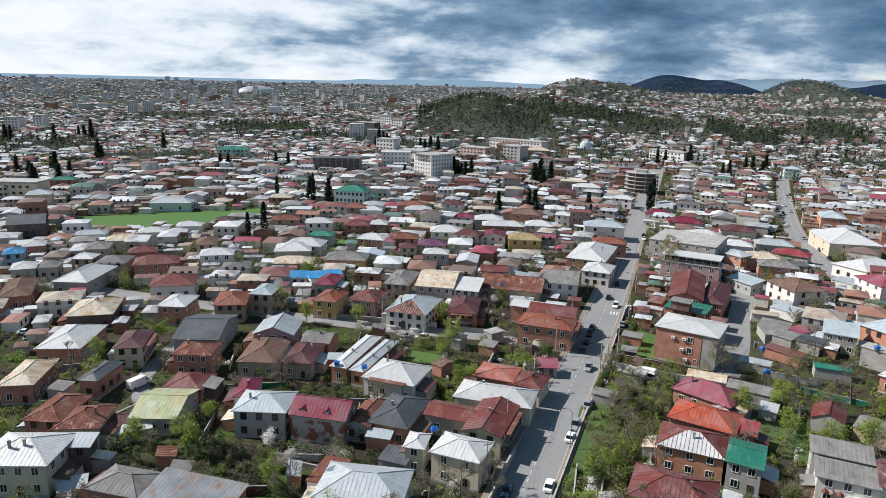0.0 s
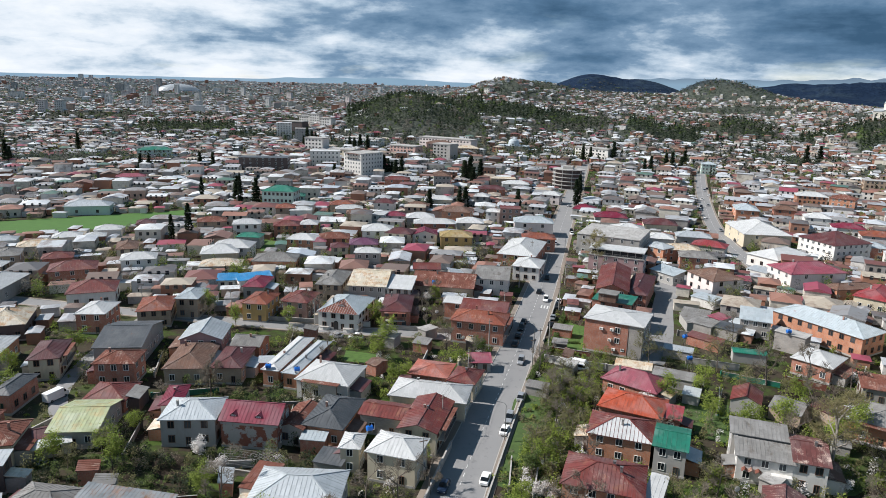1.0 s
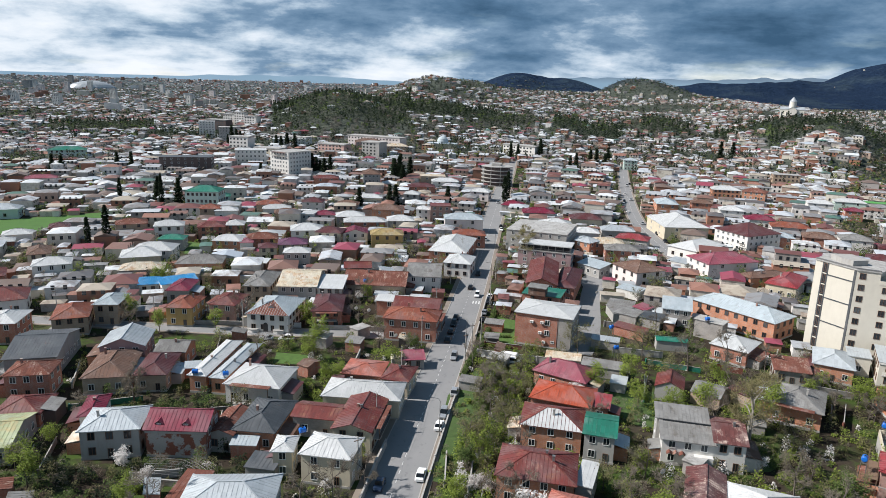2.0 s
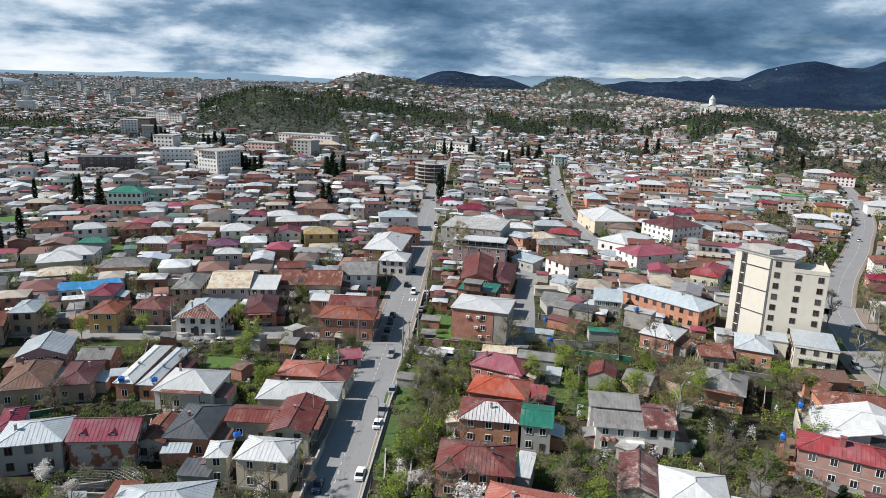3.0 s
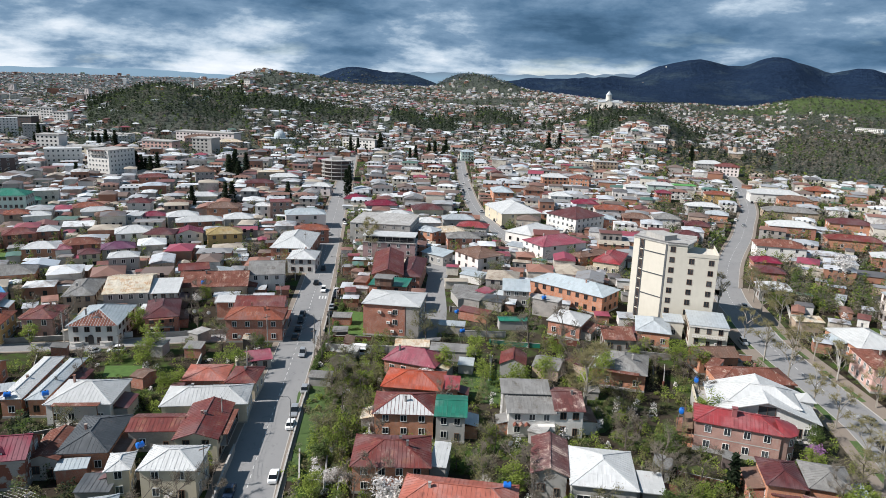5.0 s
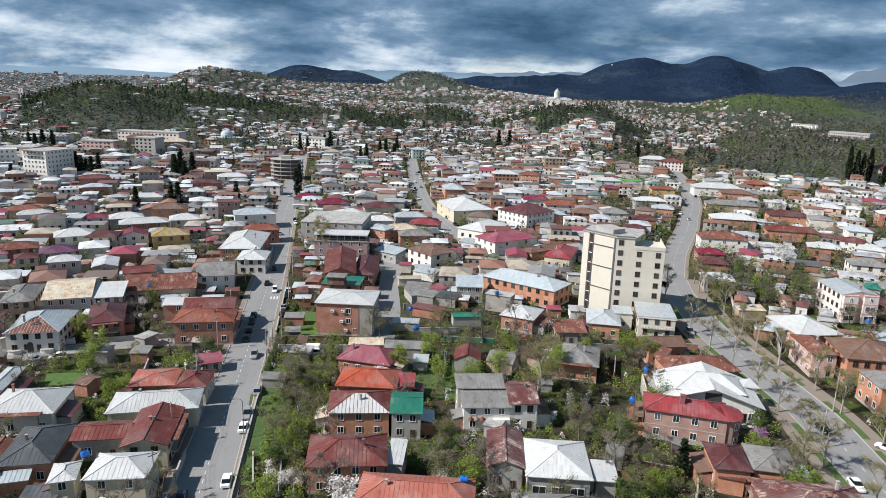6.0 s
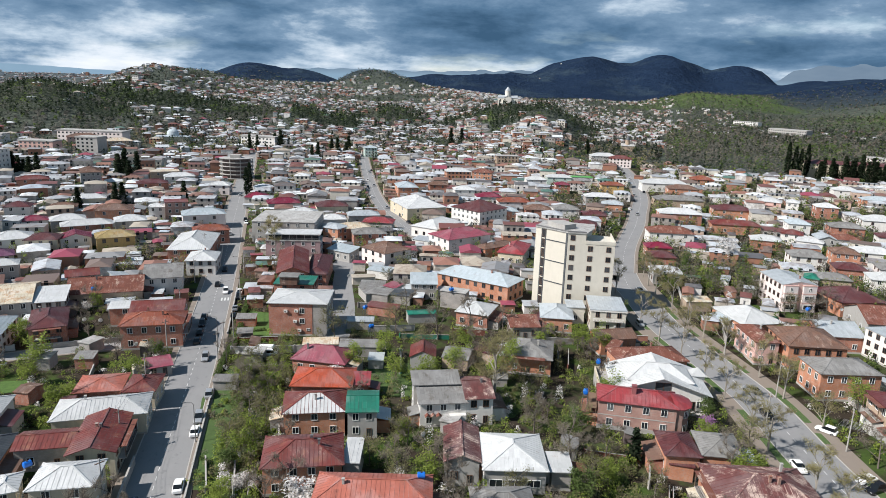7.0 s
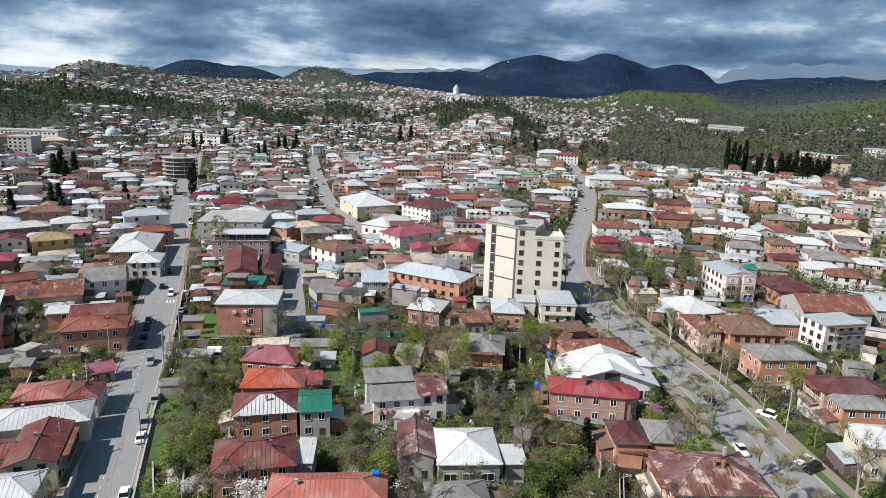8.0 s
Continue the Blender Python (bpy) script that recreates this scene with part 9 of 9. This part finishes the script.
WOODS = ((-2.5, 8.5, 930, 1400), (20.5, 26, 900, 1130), (36.8, 45.5, 840, 1000), (51, 75, 665, 1150), (27.5, 31, 1080, 1340), (-18.5, -11.5, 980, 1130), (-27, -19, 640, 700), (11, 16, 690, 745), (-4, 0, 740, 800),
         (-31, -24, 420, 450), (33, 40, 1010, 1100), (8.5, 19, 1050, 1200), (30, 36, 770, 810), (-36, -28, 760, 810), (-12, -6, 860, 930), (-22, -14, 600, 650))


def wooded(az, r):
    return any(a <= az <= b and r0 <= r <= r1 for a, b, r0, r1 in WOODS)


def far_town():
    r3 = random.Random(9)
    # out over the plain and up the slopes
    n = 0
    for _ in range(90000):
        az = r3.uniform(-37, 75)
        r = 480 + 4100 * r3.random() ** 1.35
        x, y = r * math.sin(radians(az)), r * math.cos(radians(az))
        if r < 640 and (near_road(x, y, 7) or not free(x, y, 8)):
            continue
        if 560 < r < 1000 and any(abs(x - bx) < bw * 0.7 and abs(y - by) < bw * 0.7 for bx, by, bw in BLOCKS):
            continue
        z = terr(x, y)
        dens = 1.0
        c = noise.noise(Vector((x * 0.005, y * 0.005, 12)))
        if az > 44:
            dens = 0.75 if r < 640 else 0.85 if az < 51.5 and 980 < r < 2700 else 0.30 if r < 1900 and az < 56 else 0.12 if 1100 < r < 1500 else 0.0
        elif r > 2300 and az > 11:
            dens = 0.004
        elif az > 7 and r > 850:
            dens = 1.0 if 1350 < r < 2250 else 0.62
        if wooded(az, r) or (z > 62 and az > 11):
            dens *= 0.06 if z < 62 else 0.15
        dens *= min(0.9, 0.72 - 1.6 * c) if r > 560 else 0.85
        if r3.random() > dens:
            continue
        if n > 14000:
            break
        n += 1
        w, d = r3.uniform(6.5, 12), r3.uniform(6, 9.5)
        h = r3.choice((2.6, 2.8, 3.2, 3.6, 4.2, 5.4))
        if az > 40 and r > 900:
            w, d, h = w * 0.8, d * 0.75, h * 0.8
        rot = -8 - 0.75 * az + r3.choice((0, 90)) + r3.uniform(-14, 14)
        if r > 1500 and az < 6 and r3.random() < 0.015:
            w, d, h = r3.uniform(14, 30), 14, r3.uniform(10, 18)
        FAR.append((x, y, z, rot, w, d, h, r3.uniform(0.14, 0.24) * min(w, d) if h < 12 else 0.3))
        if r3.random() < 0.35 and h < 12:
            s_ = radians(rot)
            o_ = (w * 0.5 + 1.5) * r3.choice((-1, 1))
            FAR.append((x + o_ * math.cos(s_), y + o_ * math.sin(s_), z, rot, r3.uniform(3, 6), r3.uniform(4, 7), h * 0.6, 0.8))
    vs, fs, mi = [], [], []
    for x, y, z, rot, w, d, h, rise in FAR:
        c, s = math.cos(radians(rot)), math.sin(radians(rot))

        def P(u, v, q):
            return (x + u * c - v * s, y + u * s + v * c, z + q)
        k = len(vs)
        a, b = w / 2, d / 2
        for q in (-4 if z > 1 else -0.2, h):
            vs.extend((P(-a, -b, q), P(a, -b, q), P(a, b, q), P(-a, b, q)))
        for i in range(4):
            j = (i + 1) % 4
            fs.append((k + i, k + j, k + 4 + j, k + 4 + i)); mi.append(1)
        k = len(vs)
        o = 0.3
        e = max(0.0, (w - d) / 2) if w > d else 0.0
        style = (int(x * 7.3) + int(y * 3.1)) % 5
        if style == 0:
            e = a + o - 0.2
        vs.extend((P(-a - o, -b - o, h), P(a + o, -b - o, h), P(a + o, b + o, h), P(-a - o, b + o, h), P(-e - 0.2, 0, h + rise), P(e + 0.2, 0, h + rise)))
        fs.extend(((k, k + 1, k + 5, k + 4), (k + 1, k + 2, k + 5), (k + 2, k + 3, k + 4, k + 5), (k + 3, k, k + 4))); mi.extend((0, 0, 0, 0))
        if x * x + y * y < 1000 ** 2 and h > 3.0 and w > 5.5:
            for s_, run, dep in ((-1, w, d), (1, w, d)):
                nx, ny = (s * s_, -c * s_)
                if nx * -x + ny * -y < 0:
                    continue
                for st in range(1 if h < 4.5 else 2):
                    for j in range(2 if run < 9 else 3):
                        u = (-0.5 + (j + 0.5) / (2 if run < 9 else 3)) * run * 0.85
                        q = 1.0 + st * 3.0
                        k = len(vs)
                        v = -s_ * (-1) * (-dep / 2 - 0.05)
                        vs.extend((P(u - 0.6, v, q), P(u + 0.6, v, q), P(u + 0.6, v, q + 1.5), P(u - 0.6, v, q + 1.5)))
                        fs.append((k, k + 1, k + 2, k + 3)); mi.append(2)
    me = bpy.data.meshes.new("distant_houses")
    me.from_pydata(vs, [], fs)
    # roof mix leans grey and bluish, partly imitating cloud shade over the town
    me.materials.append(far_material("distant_roofs", [(0.0, (0.62, 0.65, 0.66)), (0.15, (0.47, 0.50, 0.53)), (0.29, (0.36, 0.38, 0.40)), (0.41, (0.24, 0.245, 0.25)), (0.51, (0.40, 0.35, 0.28)), (0.58, (0.20, 0.10, 0.075)), (0.68, (0.15, 0.045, 0.038)), (0.76, (0.27, 0.035, 0.07)), (0.79, (0.28, 0.13, 0.09)), (0.84, (0.10, 0.10, 0.105)), (0.90, (0.15, 0.105, 0.085)), (0.95, (0.06, 0.15, 0.12)), (0.97, (0.40, 0.46, 0.52))], 0.55, (0.13, 0.075, 0.05)))
    me.materials.append(far_material("distant_walls", [(0.0, (0.62, 0.58, 0.50)), (0.3, (0.72, 0.70, 0.67)), (0.55, (0.36, 0.34, 0.32)), (0.70, (0.34, 0.15, 0.09)), (0.9, (0.50, 0.36, 0.28))], 0.9))
    me.materials.append(GLASS)
    me.polygons.foreach_set("material_index", mi)
    tagged(new("distant_houses", me), "pale and red roofed houses spread to the hills", "houses", kind="stuff")


far_town()


def far_trees():
    """Woods and garden trees too far to tell apart: clumps of small crossing leaves."""
    r4 = random.Random(21)
    vs, fs, mi = [], [], []

    def clump(x, y, z, w, h, m, n):
        r = math.hypot(x, y)
        for _ in range(n * 3 + 20 if r < 420 else n * 2 + 8 if r < 560 else n + 4 if r < 1000 else 15 if r < 1500 else 7):
            a, u = r4.uniform(0, 6.283), r4.random()
            rr = w * math.sqrt(r4.random()) * (1 - 0.5 * u * u) * (1.0 if m else 1.1 - u)
            c = Vector((x + rr * math.cos(a), y + rr * math.sin(a), z + h * (0.12 + 0.88 * u)))
            s = min(0.30 * (w + h * 0.3), 0.12 + r * 0.0011 if r > 560 else 0.05 + r * 0.0008) * r4.uniform(0.6, 1.3)
            p, q = r4.uniform(0, 6.283), r4.uniform(-0.7, 0.7)
            U = Vector((math.cos(p), math.sin(p), q)) * s
            V = Vector((-math.sin(p), math.cos(p), r4.uniform(-0.9, 0.9))) * s
            k = len(vs)
            vs.extend((c - U, c + U * 0.7 - V * 0.9, c + U * 0.7 + V * 0.9))
            fs.append((k, k + 1, k + 2)); mi.append(m)
    # woods: crowns that touch, on a loose grid
    for a0, a1, r0, r1 in WOODS:
        r = r0
        while r < r1:
            gap = 4.6 + r * 0.0022
            az = a0
            while az < a1:
                az += math.degrees(gap / r) * r4.uniform(0.7, 1.3)
                rr = r + r4.uniform(-0.5, 0.5) * gap
                x, y = rr * math.sin(radians(az)), rr * math.cos(radians(az))
                c = noise.noise(Vector((x * 0.012, y * 0.012, 31)))
                if r4.random() < 0.10 + 0.35 * max(0, -c) or (r < 650 and not free(x, y, 1.6)):
                    continue
                q = r4.random() + 0.5 * noise.noise(Vector((x * 0.01, y * 0.01, 4)))
                river = az > 50
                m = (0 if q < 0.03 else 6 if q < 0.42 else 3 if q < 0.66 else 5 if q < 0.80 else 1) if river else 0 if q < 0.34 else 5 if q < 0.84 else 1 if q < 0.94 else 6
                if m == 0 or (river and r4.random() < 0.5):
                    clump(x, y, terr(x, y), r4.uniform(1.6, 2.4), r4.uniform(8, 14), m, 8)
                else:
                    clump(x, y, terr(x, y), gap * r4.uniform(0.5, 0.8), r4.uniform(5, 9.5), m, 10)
            r += gap
    # single trees between the far houses and on the open slopes
    for a0, a1, r0, r1, gap in ((40, 58, 1000, 2800, 19), (8, 40, 1000, 2600, 25), (-37, 8, 1150, 3400, 24), (52, 75, 1900, 2900, 34), (52, 75, 1150, 1900, 13)):
        r = r0
        while r < r1:
            az = a0
            while az < a1:
                az += math.degrees(gap / r) * r4.uniform(0.4, 1.6)
                rr = r + r4.uniform(-0.5, 0.5) * gap
                x, y = rr * math.sin(radians(az)), rr * math.cos(radians(az))
                if not wooded(az, rr):
                    clump(x, y, terr(x, y), r4.uniform(2.5, 4.5), r4.uniform(4, 7), r4.choice((5, 5, 6, 6, 1, 0)) if az < 52 else r4.choice((5, 5, 6, 6, 1, 3)), 6)
            r += gap
    n = 0
    for _ in range(220000):
        az = r4.uniform(-37, 75)
        r = 250 + 2700 * r4.random() ** 1.7
        x, y = r * math.sin(radians(az)), r * math.cos(radians(az))
        if r < 650 and (not free(x, y, 1.6) or near_road(x, y, 1.5) or in_field(x, y) or in_field(x + 4, y + 14) or in_field(x - 4, y + 6)):
            continue
        c = noise.noise(Vector((x * 0.005, y * 0.005, 12)))
        dens = 0.62 + 1.6 * max(c, -0.25) if r > 560 else 0.62 if az < 42 else 1.0
        wood = (az > 11 and terr(x, y) > 58 and az < 44)
        if wooded(az, r):
            continue
        if wood:
            dens = 1.0
        if r > 2000 or (az > 44 and r > 1100):
            dens *= 0.45 if az < 44 else 0.5
        if r4.random() > dens:
            continue
        z = terr(x, y)
        kind = r4.random()
        far_s = 1.0 + max(0, (r - 900) / 2600)
        if r < 560:
            clump(x, y, z, r4.uniform(1.2, 2.2) if az < 42 else r4.uniform(1.4, 2.3), r4.uniform(3, 6) if az < 42 else r4.uniform(3.5, 6.5), 0 if kind < 0.05 else r4.choice((1, 1, 2, 3, 3, 6, 4)), 16)
        elif kind < (0.05 if r < 420 else 0.16 if not wood else 0.32):
            clump(x, y, z, r4.uniform(1.8, 2.6) * far_s, r4.uniform(7, 12) * (0.6 if r > 1000 else 0.9), 0, 16)
        elif kind < (0.34 if not wood else 0.62):
            clump(x, y, z, r4.uniform(2, 3.5) * far_s, r4.uniform(3.5, 6.5) * (1 if r < 900 else 0.8), 1 if r < 700 else 5, 16)
        elif kind < (0.46 if not wood else 0.72):
            clump(x, y, z, r4.uniform(2, 3.2) * far_s, r4.uniform(3.5, 6) * (1 if r < 900 else 0.8), 2 if r < 700 else 1, 16)
        else:
            clump(x, y, z, r4.uniform(2, 4) * far_s, r4.uniform(4, 7) * (1 if r < 900 else 0.8), r4.choice((3, 3, 6, 4)) if r < 800 else 6, 14)
        n += 1
        if n > 19000:
            break
    me = bpy.data.meshes.new("distant_trees")
    me.from_pydata([tuple(v) for v in vs], [], fs)
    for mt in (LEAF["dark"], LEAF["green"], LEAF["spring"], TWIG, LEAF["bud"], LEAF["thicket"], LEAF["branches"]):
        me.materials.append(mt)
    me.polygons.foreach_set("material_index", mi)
    tagged(new("distant_trees", me), "dark and fresh green trees between far houses", "trees", kind="stuff")


far_trees()


def near_gardens():
    r5 = random.Random(31)
    total = 0
    for _ in range(20000):
        az = r5.uniform(-36, 73)
        r = 62 + 190 * r5.random() ** 1.1
        x, y = r * math.sin(radians(az)), r * math.cos(radians(az))
        if not free(x, y, 1.2) or near_road(x, y, 0.8) or in_field(x, y):
            continue
        c = noise.noise(Vector((x * 0.02, y * 0.02, 4)))
        if r5.random() > 0.6 + 0.6 * c:
            continue
        k = r5.random()
        kind = "bare" if k < 0.30 else "spring" if k < 0.50 else "olive" if k < 0.74 else "green" if k < 0.80 else "bare" if k < 0.94 else "blossom"
        plant(kind, x, y, r5.uniform(0.6, 1.05) * (0.7 if kind == "blossom" else 1.0), 0)
        total += 1
        if total > 225:
            break


near_gardens()


def undergrowth():
    """Hedges, shrubs, vines and small trees that fill the gardens: one sheet of leaves nobody could count."""
    r6 = random.Random(77)
    vs, fs, mi = [], [], []
    n = 0
    for k in range(70000):
        az = r6.uniform(-37, 74)
        r = 60 + 300 * r6.random() ** 1.25
        x, y = r * math.sin(radians(az)), r * math.cos(radians(az))
        if k < 900:
            # the overgrown strip along the main street
            v = r6.random()
            x, y = 25.5 + 19 * v + r6.uniform(0, 13), 104 + 52 * v + r6.uniform(-3, 3)
            r = math.hypot(x, y)
        c = noise.noise(Vector((x * 0.03, y * 0.03, 9)))
        if r6.random() > (0.72 if r < 190 else 0.5) + 0.6 * c:
            continue
        big = r6.random() * (1.0 if r < 190 else 0.86)
        w, h = (r6.uniform(0.5, 1.3), r6.uniform(0.4, 1.5)) if big < 0.75 else (r6.uniform(1.0, 2.0), r6.uniform(2.0, 4.2))
        if not free(x, y, w * 0.85 + 0.2) or near_road(x, y, w * 0.6) or in_field(x, y) or in_field(x + 4, y + 10):
            continue
        # darker leaf mix in these yards, partly in place of cloud shade
        yard = x < 0 and y < 165 and x > -62
        m = (r6.choice((3, 2, 0, 0, 4, 4, 4)) if yard else r6.choice((0, 1, 1, 1, 2, 2, 2, 3, 3, 3))) if r6.random() < (0.99 if yard else 0.975) else 5
        leaves = int((48 if big < 0.75 else 150) * (1.0 if r < 200 else 0.7))
        s0 = 0.16 if r < 200 else 0.22
        thin = 0.35 if m == 3 else 1.0
        for _k in range(leaves):
            a, u = r6.uniform(0, 6.283), r6.random()
            rr = w * math.sqrt(r6.random()) * (1 - 0.5 * u)
            q = Vector((x + rr * math.cos(a), y + rr * math.sin(a), 0.05 + h * u))
            s = s0 * r6.uniform(0.6, 1.4)
            p = r6.uniform(0, 6.283)
            U = Vector((math.cos(p), math.sin(p), r6.uniform(-0.8, 0.8))) * s
            V = Vector((-math.sin(p), math.cos(p), r6.uniform(-0.9, 0.9))) * s * 0.8 * thin
            k = len(vs)
            vs.extend((q - U, q + U * 0.7 - V, q + U * 0.7 + V))
            fs.append((k, k + 1, k + 2)); mi.append(m)
        n += 1
        if n > 8300:
            break
    me = bpy.data.meshes.new("garden_shrubs")
    me.from_pydata([tuple(v) for v in vs], [], fs)
    for mt in (LEAF["green"], LEAF["spring"], LEAF["olive"], TWIG, LEAF["dark"], LEAF["blossom"]):
        me.materials.append(mt)
    me.polygons.foreach_set("material_index", mi)
    tagged(new("garden_shrubs", me), "tangled green and brown garden shrubs between houses", "shrubs", kind="stuff")


undergrowth()

tagged(part("pitch", (lambda b: (prism(b, FIELD, -0.2, 0.06), b)[1])(bmesh.new()), GRASS), "bright green grass sports field", "sports field", kind="structure")
